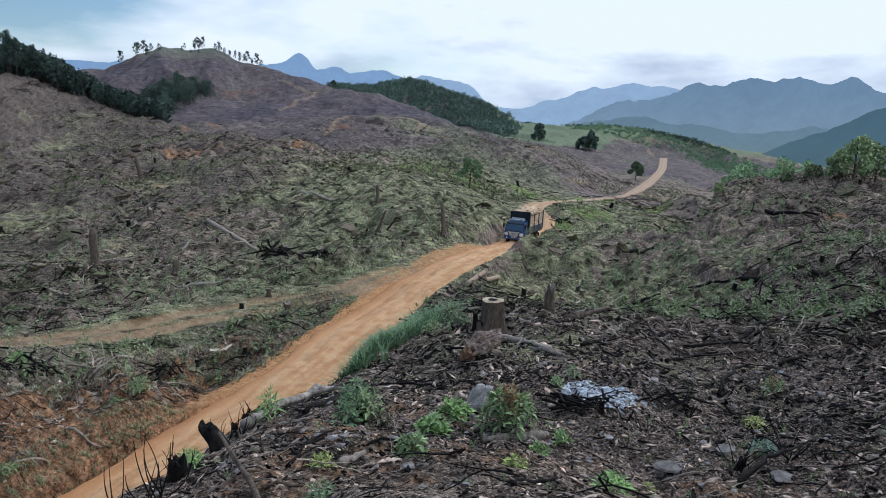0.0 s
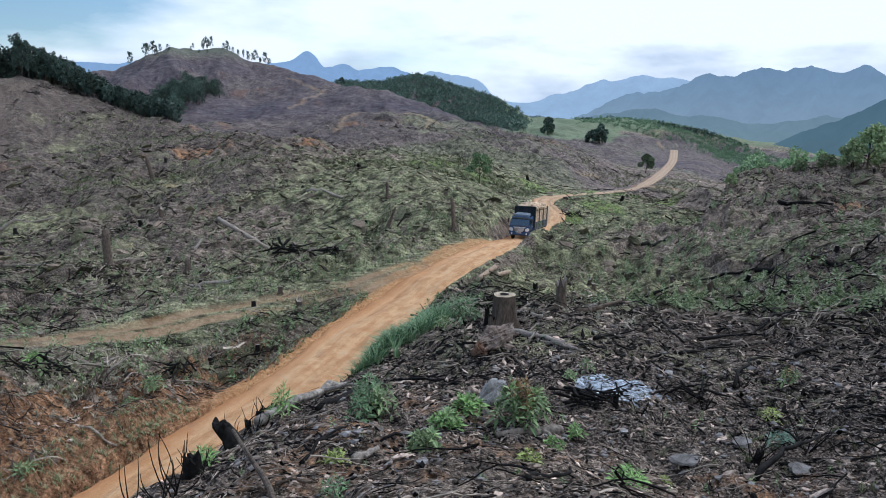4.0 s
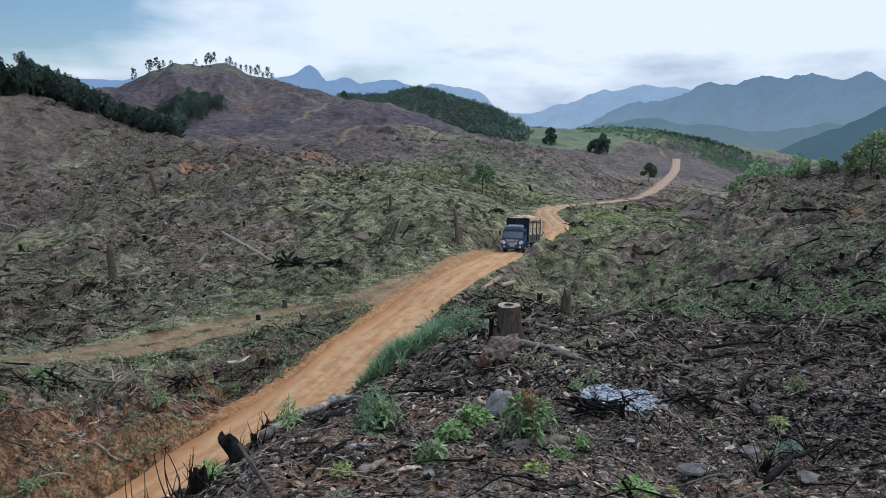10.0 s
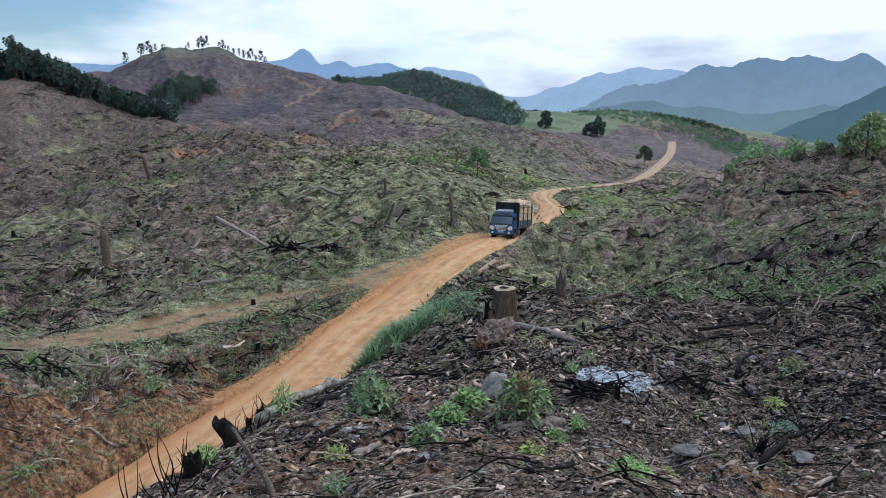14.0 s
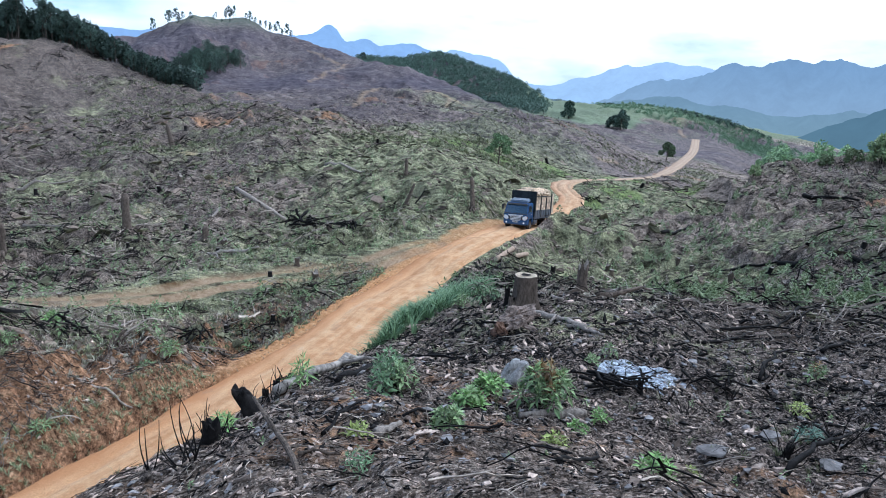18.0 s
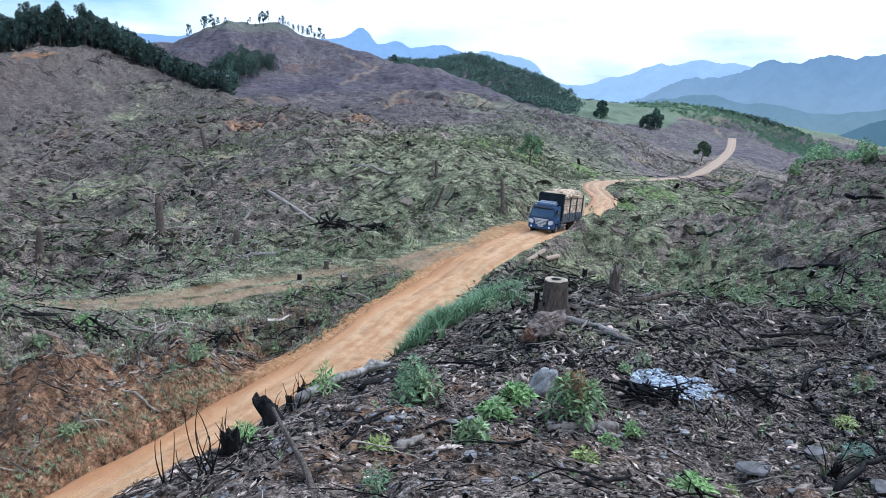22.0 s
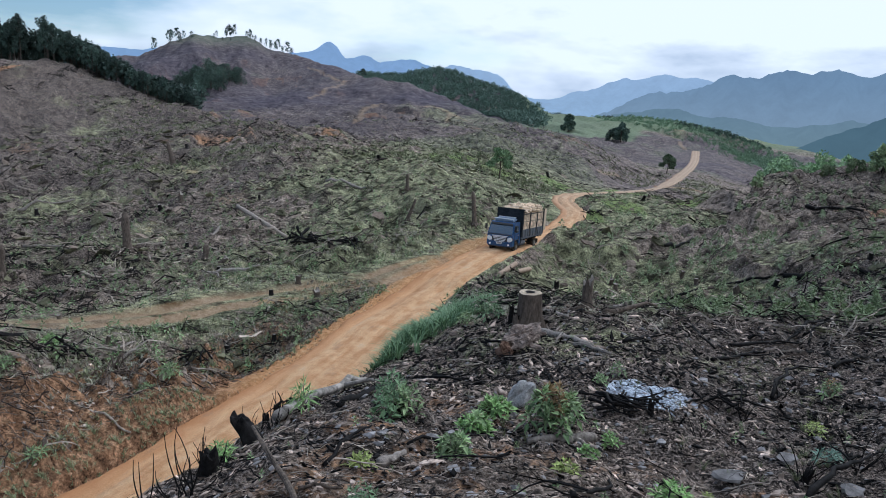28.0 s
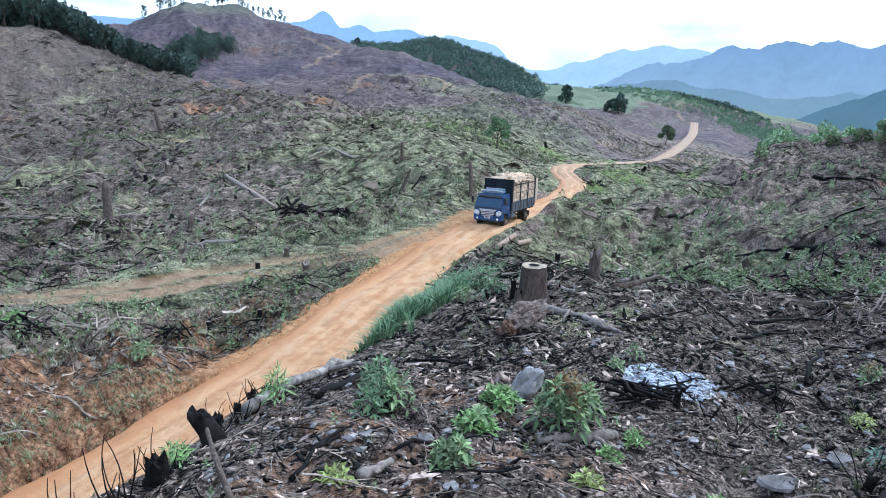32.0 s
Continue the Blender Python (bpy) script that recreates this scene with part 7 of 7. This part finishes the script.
def spread(count, r0, r1, rng, a0=-40, a1=40, gap=0.3, where=None, power=1.0):
    """Places over the slopes, off the road, thinner where the field of chance is low."""
    x, y = np.zeros(0), np.zeros(0)
    while len(x) < count:
        n = count * 2
        a = np.radians(rng.uniform(a0, a1, n))
        r = np.exp(rng.uniform(math.log(r0), math.log(r1), n)) if power == 1 else np.sqrt(rng.uniform(r0**2, r1**2, n))
        px, py = r * np.sin(a), r * np.cos(a)
        d, _, run, _ = along(ROAD_FINE, px, py)
        keep = d > 1.75 + gap + 0.75 * smooth(30, 20, run) + 0.006 * np.maximum(run - 60, 0)
        keep &= along(OLD_TRACK, px, py)[0] > 1.4 + 0.9 * rng.rand(n) ** 2
        keep &= along(BYWAY, px, py)[0] > 0.9 + 0.5 * rng.rand(n)
        if where is not None:
            keep &= rng.rand(n) < where(px, py)
        x, y = np.concatenate([x, px[keep]]), np.concatenate([y, py[keep]])
    return x[:count], y[:count]


def off_bench(x, y):
    """The trodden bench along the old track stays nearly bare."""
    return 0.12 + 0.88 * smooth(2.5, 11.0, along(OLD_TRACK, x, y)[0] + 2.5 * fractal(x, y, 6, 2, 97))


def right_side(x, y):
    return smooth(0, 10, x - 0.05 * y - 2)


def left_side(x, y):
    return 1 - 0.75 * right_side(x, y)


def patchy(size, seed, lo=-0.3, hi=0.5):
    return lambda x, y: smooth(lo, hi, fractal(x, y, size, 3, seed))


def stick_models(count, seed, sides, n, radius=0.03, bend=0.2, fork=True):
    rng = np.random.RandomState(seed)
    out = []
    for k in range(count):
        p, r = crooked(1.0, radius * rng.uniform(0.6, 1.4), rng, n, bend, rng.choice([0, 0, 0.06, 0.15]))
        shape = tube(p, r, sides, caps=sides > 4)
        if fork and k % 2:
            i = n // 2
            q = np.array([rng.uniform(0.25, 0.4), rng.choice([-1, 1]) * rng.uniform(0.15, 0.3), rng.uniform(0, 0.15)])
            shape = together(shape, tube(np.array([p[i], p[i] + q * 0.5, p[i] + q]), r[i] * np.array([0.7, 0.5, 0.25]), max(3, sides - 1), caps=False))
        out.append(shape)
    return out


def chip_models(count, seed, flat=0.35, coarse=False, tilt=0.0):
    """Stones and clods; the coarse ones are bark chips and clods with a broken top, open underneath."""
    rng = np.random.RandomState(seed)
    out = []
    for k in range(count):
        if coarse:
            a = np.arange(4) * 1.571 + rng.uniform(-0.3, 0.3, 4)
            low = np.stack([np.cos(a) * 0.5, np.sin(a) * 0.5, np.full(4, -0.25)], -1)
            top = np.stack([np.cos(a) * 0.38, np.sin(a) * 0.38, np.full(4, 0.25)], -1)
            v = np.concatenate([low, top])
            f = np.array([(i, (i + 1) % 4, 4 + (i + 1) % 4) for i in range(4)] + [(i, 4 + (i + 1) % 4, 4 + i) for i in range(4)] + [(4, 5, 6), (4, 6, 7)])
            v = v * (1 + 0.16 * rng.randn(8, 1))
            sx, sy = (rng.uniform(0.8, 1.9), rng.uniform(0.35, 0.8)) if flat < 0.4 else (rng.uniform(0.6, 1.3), rng.uniform(0.5, 1.0))
        else:
            bm = bmesh.new()
            bmesh.ops.create_icosphere(bm, subdivisions=1, radius=0.5)
            v = np.array([tuple(w.co) for w in bm.verts])
            v = v * (1 + 0.28 * rng.randn(len(v), 1))
            f = np.array([[w.index for w in face.verts] for face in bm.faces])
            bm.free()
            sx, sy = rng.uniform(0.6, 1.3), rng.uniform(0.5, 1.0)
        v = v * np.array([sx, sy, flat * rng.uniform(0.6, 1.5)])
        v[:, 2] += 0.12 * flat
        out.append(turned((v, f), 0, rng.normal(0, tilt), rng.normal(0, tilt), (0, 0, 0.25 * tilt)))
    return out


def tuft_models(count, seed, n, height, width, lean, segs=2):
    return [blades(n, 0.25, height, width, np.random.RandomState(seed + k), lean, segs) for k in range(count)]


def debris():
    rng = np.random.RandomState(2024)
    near = stick_models(12, 1, 3, 5, 0.022, 0.16)
    curly = stick_models(12, 11, 3, 7, 0.018, 0.55)
    mid = stick_models(8, 2, 3, 4, 0.026, 0.55)
    far = stick_models(6, 3, 3, 3, 0.030, 0.22, False)
    x, y = spread(6500, 6.5, 34, rng)
    strew("dead_twigs", near + curly, x, y, rng.gamma(2.0, 0.07, 6500) * (0.6 + np.hypot(x, y) / 28) + 0.06, STICK, "scattered dead twigs and sticks on the soil", "twigs", rng)
    x, y = spread(9000, 6.5, 40, rng, where=lambda a, b: 0.4 + 0.6 * smooth(10, 20, np.hypot(a, b)))
    strew("charred_twigs", near + curly + curly, x, y, rng.gamma(2.0, 0.075, 9000) * (0.6 + np.hypot(x, y) / 28) + 0.06, CHAR, "scattered black charred twigs", "twigs", rng)
    x, y = spread(420, 7, 30, rng, a0=-20, power=2)
    strew("long_twigs", stick_models(8, 12, 4, 7, 0.012, 0.3), x, y, rng.uniform(0.4, 1.2, 420), STICK, "long thin grey twigs lying over the soil", "twigs", rng, lift=0.03)
    x, y = spread(420, 7, 34, rng, a0=-20, power=2)
    strew("long_charred_twigs", stick_models(8, 13, 4, 7, 0.014, 0.5), x, y, rng.uniform(0.4, 1.2, 420), CHAR, "long thin charred twigs lying over the soil", "twigs", rng, lift=0.03)
    x, y = spread(7500, 30, 130, rng, gap=1.1, where=lambda a, b: (0.2 + 0.8 * patchy(9, 61)(a, b)) * (1 - 0.6 * vale_at(a, b)) * (1 - 0.6 * right_side(a, b)) * off_bench(a, b))
    strew("slope_sticks", mid, x, y, rng.gamma(2.5, 0.22, 7500) + 0.2, STICK, "grey dead branches strewn over the slopes", "branches", rng)
    x, y = spread(6500, 30, 140, rng, gap=1.1, where=lambda a, b: (0.15 + 0.85 * patchy(7, 63)(a, b)) * (1 - 0.3 * right_side(a, b)) * (1 - 0.85 * vale_at(a, b)) * off_bench(a, b))
    strew("slope_burnt_sticks", mid, x, y, rng.gamma(2.5, 0.25, 6500) + 0.25, CHAR, "black burnt branches strewn over the slopes", "branches", rng)
    for name, mat, label in (("spur_sticks", BARK, "brown dead sticks over the burnt spur"), ("spur_pale_sticks", STICK, "grey dead sticks over the burnt spur")):
        x, y = spread(2600, 26, 120, rng, a0=2, a1=38, gap=0.8, where=lambda a, b: 0.1 + right_side(a, b))
        strew(name, stick_models(8, 14, 3, 5, 0.03, 0.5), x, y, rng.gamma(2.0, 0.16, 2600) + 0.2, mat, label, "branches", rng)
    x, y = spread(7000, 100, 320, rng, a0=-36, a1=32)
    strew("far_sticks", far, x, y, (rng.gamma(2.5, 0.35, 7000) + 0.25) * (0.6 + np.hypot(x, y) / 600), STICK, "dead branches strewn over the far slopes", "branches", rng)
    x, y = spread(7000, 100, 320, rng, a0=-36, a1=32)
    strew("far_burnt_sticks", far, x, y, (rng.gamma(2.5, 0.38, 7000) + 0.25) * (0.6 + np.hypot(x, y) / 600), CHAR, "burnt branches strewn over the far slopes", "branches", rng)
    chips = chip_models(20, 4, 0.26, True, 0.32)
    x, y = spread(23000, 6.5, 34, rng, gap=-0.1, where=lambda a, b: (0.25 + 0.75 * patchy(1.8, 64)(a, b)) * np.where(a > -6, 1, 0.3))
    strew("bark_litter", chips, x, y, (rng.gamma(1.6, 0.034, 23000) + 0.022) * (0.45 + np.hypot(x, y) / 24), CHIP, "bark chips, small stones and dead leaves on the soil", "litter", rng)
    x, y = spread(12000, 6.5, 45, rng, where=lambda a, b: (0.2 + 0.8 * patchy(3, 65)(a, b)) * (a > -5) * (0.08 + 0.92 * smooth(9, 20, np.hypot(a, b))))
    strew("black_litter", chip_models(12, 5, 0.3, True, 0.4), x, y, np.minimum(rng.gamma(2.0, 0.04, 12000) + 0.03, 0.22) * (0.45 + np.hypot(x, y) / 26), CHAR, "black charred bark and clods", "litter", rng)
    x, y = spread(3000, 6.5, 34, rng, where=lambda a, b: (0.3 + 0.7 * patchy(2.5, 68)(a, b)) * (a > -6))
    strew("pale_pebbles", chip_models(10, 6, 0.5), x, y, np.minimum(rng.gamma(1.6, 0.036, 3000) + 0.03, 0.30) * (0.5 + np.hypot(x, y) / 30), STONE, "pale pebbles in the soil", "pebbles", rng)
    leaves = [turned(leaf(1.0, 0.4, 0.4), 0, rng.normal(0, 0.3), rng.normal(0, 0.3), (0, 0, 0.12)) for k in range(6)]
    x, y = spread(6000, 6.5, 28, rng)
    strew("dead_leaves", leaves, x, y, rng.uniform(0.05, 0.14, 6000), DEAD_LEAF, "dry fallen leaves", "leaf litter", rng)
    clods = chip_models(8, 7, 0.36, True)
    x, y = spread(9000, 28, 140, rng, where=lambda a, b: 0.2 + 0.8 * patchy(8, 67)(a, b))
    strew("slope_clods", clods, x, y, rng.gamma(2.0, 0.10, 9000) + 0.08, SLOPE_CHIP, "clods and bark heaps on the slopes", "clods", rng)
    x, y = spread(9000, 30, 170, rng, where=lambda a, b: off_bench(a, b) * (0.15 + 0.85 * patchy(6, 69)(a, b)) * (1 - 0.8 * vale_at(a, b)))
    strew("slope_dark_clods", clods, x, y, (rng.gamma(2.0, 0.12, 9000) + 0.1) * (0.6 + np.hypot(x, y) / 240), DARK_CLOD, "dark burnt clods on the slopes", "clods", rng)
    domes = chip_models(12, 15, 0.20, False, 0.12)
    turf = lambda a, b: (0.25 + 0.75 * patchy(9, 83)(a, b)) * (1 - smooth(7, 4, along(OLD_TRACK, a, b)[0]))
    x, y = spread(3800, 32, 160, rng, gap=1.3, where=lambda a, b: turf(a, b) * left_side(a, b))
    strew("turf_hummocks", domes, x, y, (rng.gamma(2.0, 0.26, 3800) + 0.2) * (0.35 + np.hypot(x, y) / 140), TURF, "grassy hummocks over the cleared slopes", "hummocks", rng, lift=-0.03)
    x, y = spread(2600, 32, 170, rng, gap=1.3, where=turf)
    strew("soil_hummocks", domes, x, y, (rng.gamma(2.0, 0.22, 2600) + 0.15) * (0.35 + np.hypot(x, y) / 140), SLOPE_CHIP, "brown hummocks of soil and roots on the slopes", "hummocks", rng, lift=-0.03)
    brush = [together(*[turned(mid[rng.randint(8)], rng.uniform(0, 6.283), rng.normal(0, 0.25), 0, (rng.normal(0, 0.3), rng.normal(0, 0.3), rng.uniform(0, 0.25)), rng.uniform(0.5, 1.1)) for j in range(9)]) for k in range(6)]
    for name, mat, count, label in (("brush_heaps", STICK, 800, "small heaps of grey brushwood on the slopes"), ("burnt_brush_heaps", CHAR, 1300, "small heaps of burnt brushwood on the slopes")):
        x, y = spread(count, 32, 250, rng, gap=1.2, where=lambda a, b: (0.2 + 0.8 * patchy(14, 81)(a, b)) * off_bench(a, b) * (1 - 0.85 * vale_at(a, b)))
        strew(name, brush, x, y, rng.uniform(0.5, 1.3, count) * (0.7 + np.hypot(x, y) / 160), mat, label, "brushwood", rng)
    # flakes over the ash
    n = 2600
    a, r = rng.uniform(0, 6.283, n), rng.rand(n) ** 0.9
    cx, cy = 4.75, 16.89
    strew("ash_flakes", chip_models(8, 8, 0.3, True), cx - 0.15 + np.cos(a) * r * 0.95, cy + np.sin(a) * r * 1.25, rng.gamma(2, 0.022, n) + 0.02, ASH_FLAKE, "loose white flakes of wood ash", "ash", rng, lift=0.05)
    # grass
    tn = tuft_models(7, 20, 14, 0.9, 0.055, 0.7, 3)
    tm = tuft_models(7, 30, 6, 0.9, 0.12, 0.8, 2)
    tf = tuft_models(6, 40, 6, 0.9, 0.25, 0.8, 1)
    x, y = spread(700, 12, 36, rng, where=lambda a, b: patchy(4, 71)(a, b) * (0.15 + 0.85 * smooth(16, 30, np.hypot(a, b))))
    strew("grass_tufts", tn, x, y, rng.uniform(0.12, 0.30, 700), GRASS, "sparse green grass tufts", "grass", rng, False)
    x, y = spread(7500, 30, 140, rng, where=lambda a, b: patchy(7, 73, -0.2, 0.5)(a, b) * left_side(a, b))
    strew("slope_grass", tm, x, y, rng.uniform(0.16, 0.42, 7500), GRASS, "low green grass over the slopes", "grass", rng, False)
    x, y = spread(4200, 26, 130, rng, where=lambda a, b: patchy(6, 75, -0.2, 0.5)(a, b) * (1.4 - off_bench(a, b)))
    strew("slope_dry_grass", tm, x, y, rng.uniform(0.16, 0.40, 4200), DRY_GRASS, "dry yellowing grass over the slopes", "grass", rng, False)
    x, y = spread(9000, 110, 300, rng, a0=-30, a1=30, where=lambda a, b: patchy(25, 77, -0.3, 0.4)(a, b))
    strew("far_grass", tf, x, y, rng.uniform(0.4, 1.0, 9000), GRASS, "green growth on the far slopes", "grass", rng, False)
    # low leafy sprouts on the burnt spur and along the road
    sprouts = [leafy(14, 0.45, 0.9, 0.5, 0.22, np.random.RandomState(90 + k)) for k in range(6)]
    x, y = spread(1500, 34, 130, rng, a0=3, a1=38, where=lambda a, b: right_side(a, b) * (0.25 + 0.75 * patchy(8, 79)(a, b)))
    full = [leafy(34, 0.6, 0.9, 0.42, 0.2, np.random.RandomState(190 + k)) for k in range(6)]
    strew("slope_sprouts", full, x, y, rng.uniform(0.28, 0.85, 1500), PALE_SPROUT, "low green sprouts on the burnt slope", "sprouts", rng, False)
    x, y = spread(1900, 30, 120, rng, a0=-38, a1=5)
    strew("bank_sprouts", sprouts, x, y, rng.uniform(0.2, 0.6, 1900), SPROUT, "low green sprouts on the cleared slope", "sprouts", rng, False)
    x, y = spread(60, 8, 28, rng)
    strew("seedlings", sprouts, x, y, rng.uniform(0.10, 0.2, 60), SPROUT, "tiny green seedlings", "sprouts", rng, False)
    # the lush strip along the lip above the road
    strip = np.concatenate([fine_line([(-2.6, 25.6), (-1.6, 27.4), (-0.7, 29.4), (0.2, 32.0), (1.0, 34.0)], 0.2), fine_line([(-3.1, 24.2), (-2.2, 26.6), (-1.3, 29.2)], 0.3)])
    i = rng.randint(len(strip), size=1300)
    x, y = strip[i, 0] + rng.normal(0, 0.45, 1300), strip[i, 1] + rng.normal(0, 0.4, 1300)
    strew("verge_grass", tuft_models(7, 50, 12, 1.0, 0.055, 0.8, 3), x, y, rng.uniform(0.40, 0.95, 1300), LUSH, "lush green grass strip above the road", "grass", rng, False)
    # grass and roots hanging over the left-hand cut
    line = fine_line(ROAD_LINE[:10], 0.3)
    d = np.gradient(line[:, :2], axis=0)
    d /= np.linalg.norm(d, axis=1)[:, None]
    for name, count, mat, o0, o1, label in (("bank_grass", 1700, GRASS, 2.2, 7.5, "grass fringe at the top of the road cut"), ("bank_dry_grass", 900, DRY_GRASS, 2.4, 8.0, "dry grass fringe at the top of the road cut")):
        i = rng.randint(len(line), size=count)
        off = -np.where(line[i, 1] > 29, rng.uniform(o0, o1, count), rng.uniform(5.6, 8.6, count))
        strew(name, tm, line[i, 0] + d[i, 1] * off, line[i, 1] - d[i, 0] * off, rng.uniform(0.15, 0.4, count), mat, label, "grass", rng, False)
    low = np.where(line[:, 1] < 25)[0]
    i = low[rng.randint(len(low), size=600)]
    off = -rng.uniform(1.6, 3.0, 600)
    strew("foot_grass", tm, line[i, 0] + d[i, 1] * off, line[i, 1] - d[i, 0] * off, rng.uniform(0.12, 0.30, 600), GRASS, "green grass along the foot of the bank", "grass", rng, False)
    i = rng.randint(len(line), size=1300)
    off = -rng.uniform(2.2, 7.5, 1300)
    strew("bank_clods", clods, line[i, 0] + d[i, 1] * off, line[i, 1] - d[i, 0] * off, rng.gamma(2, 0.045, 1300) + 0.04, EARTH_CLOD, "reddish earth clods on the road bank", "clods", rng)
    for name, mat, count in (("bank_roots", DARK_CLOD, 3000), ("bank_twigs", STICK, 1700), ("bank_bark", BARK, 1800)):
        i = rng.randint(len(line), size=count)
        off = -rng.uniform(2.6, 6.2, count)
        strew(name, near + curly, line[i, 0] + d[i, 1] * off, line[i, 1] - d[i, 0] * off, rng.gamma(2.0, 0.13, count) + 0.10, mat, "dead roots and twigs strewn down the road bank", "roots", rng)
    i = rng.randint(len(line), size=1700)
    off = np.clip(rng.choice([-1.5, 0.0, 1.5], 1700) + rng.normal(0, 0.28, 1700), -1.8, 1.8)
    strew("road_stones", chip_models(6, 9, 0.5), line[i, 0] + d[i, 1] * off, line[i, 1] - d[i, 0] * off, rng.gamma(2, 0.020, 1700) + 0.02, ROAD_CLOD, "loose stones and clods on the road", "stones", rng, lift=0.10)


DEAD_LEAF = foliage("dead_leaves", (0.085, 0.062, 0.048), (0.30, 0.235, 0.19), rough=0.8)
debris()


# ---- what moves: the truck creeps down the road, rocking in the ruts ----
def motions():
    # seconds, x, y, height of the road under the front axle, heading
    rows = [
        (0, 8.81, 71.50, -1.11, 25.5),
        (2, 8.31, 69.85, -0.88, 24.0),
        (4, 7.89, 68.20, -0.65, 22.7),
        (6, 7.40, 66.35, -0.41, 21.1),
        (8, 6.79, 64.50, -0.17, 20.4),
        (10, 6.28, 62.85, 0.03, 20.4),
        (12, 5.74, 61.20, 0.21, 20.6),
        (14, 5.34, 59.80, 0.36, 21.2),
        (16, 4.95, 58.40, 0.50, 22.2),
        (18, 4.68, 57.30, 0.59, 23.2),
        (20, 4.36, 56.20, 0.69, 24.2),
        (22, 4.01, 55.20, 0.76, 25.6),
        (24, 3.64, 54.20, 0.83, 26.1),
        (26, 3.26, 53.20, 0.89, 25.7),
        (28, 2.81, 52.20, 0.95, 25.4),
        (30, 2.49, 51.20, 1.00, 25.1),
        (32, 1.99, 50.20, 1.04, 24.9),
    ]
    path = []
    for t, x, y, z, turn in rows:
        rock = 1.1 * math.sin(t * 1.7) + 0.8 * math.sin(t * 0.9 + 1)
        a = radians(turn)
        ends = [np.array([x + k * math.sin(a)]) for k in (0.97, 5.35)], [np.array([y + k * math.cos(a)]) for k in (0.97, 5.35)]
        front, rear = [float(along(ROAD_FINE, ex, ey)[1][0]) for ex, ey in zip(*ends)]
        pitch = math.degrees(math.atan2(rear - front, 4.38)) + 0.4 * math.sin(t * 1.3)
        path.append((t, pose(x + 0.05, y, z - 0.17, pitch, rock, -turn)))
    walk(truck, path)
    ts, ys = [r[0] for r in rows], [r[2] for r in rows]
    for wheel in wheels:
        home = wheel.matrix_basis.translation.copy()
        spins = []
        for k in range(65):
            t = k * 0.5
            rolled = (ys[0] - float(np.interp(t, ts, ys))) * 1.05
            spins.append((t, Matrix.Translation(home) @ pose(0, 0, 0, math.degrees(rolled / 0.47))))
        walk(wheel, spins)


motions()
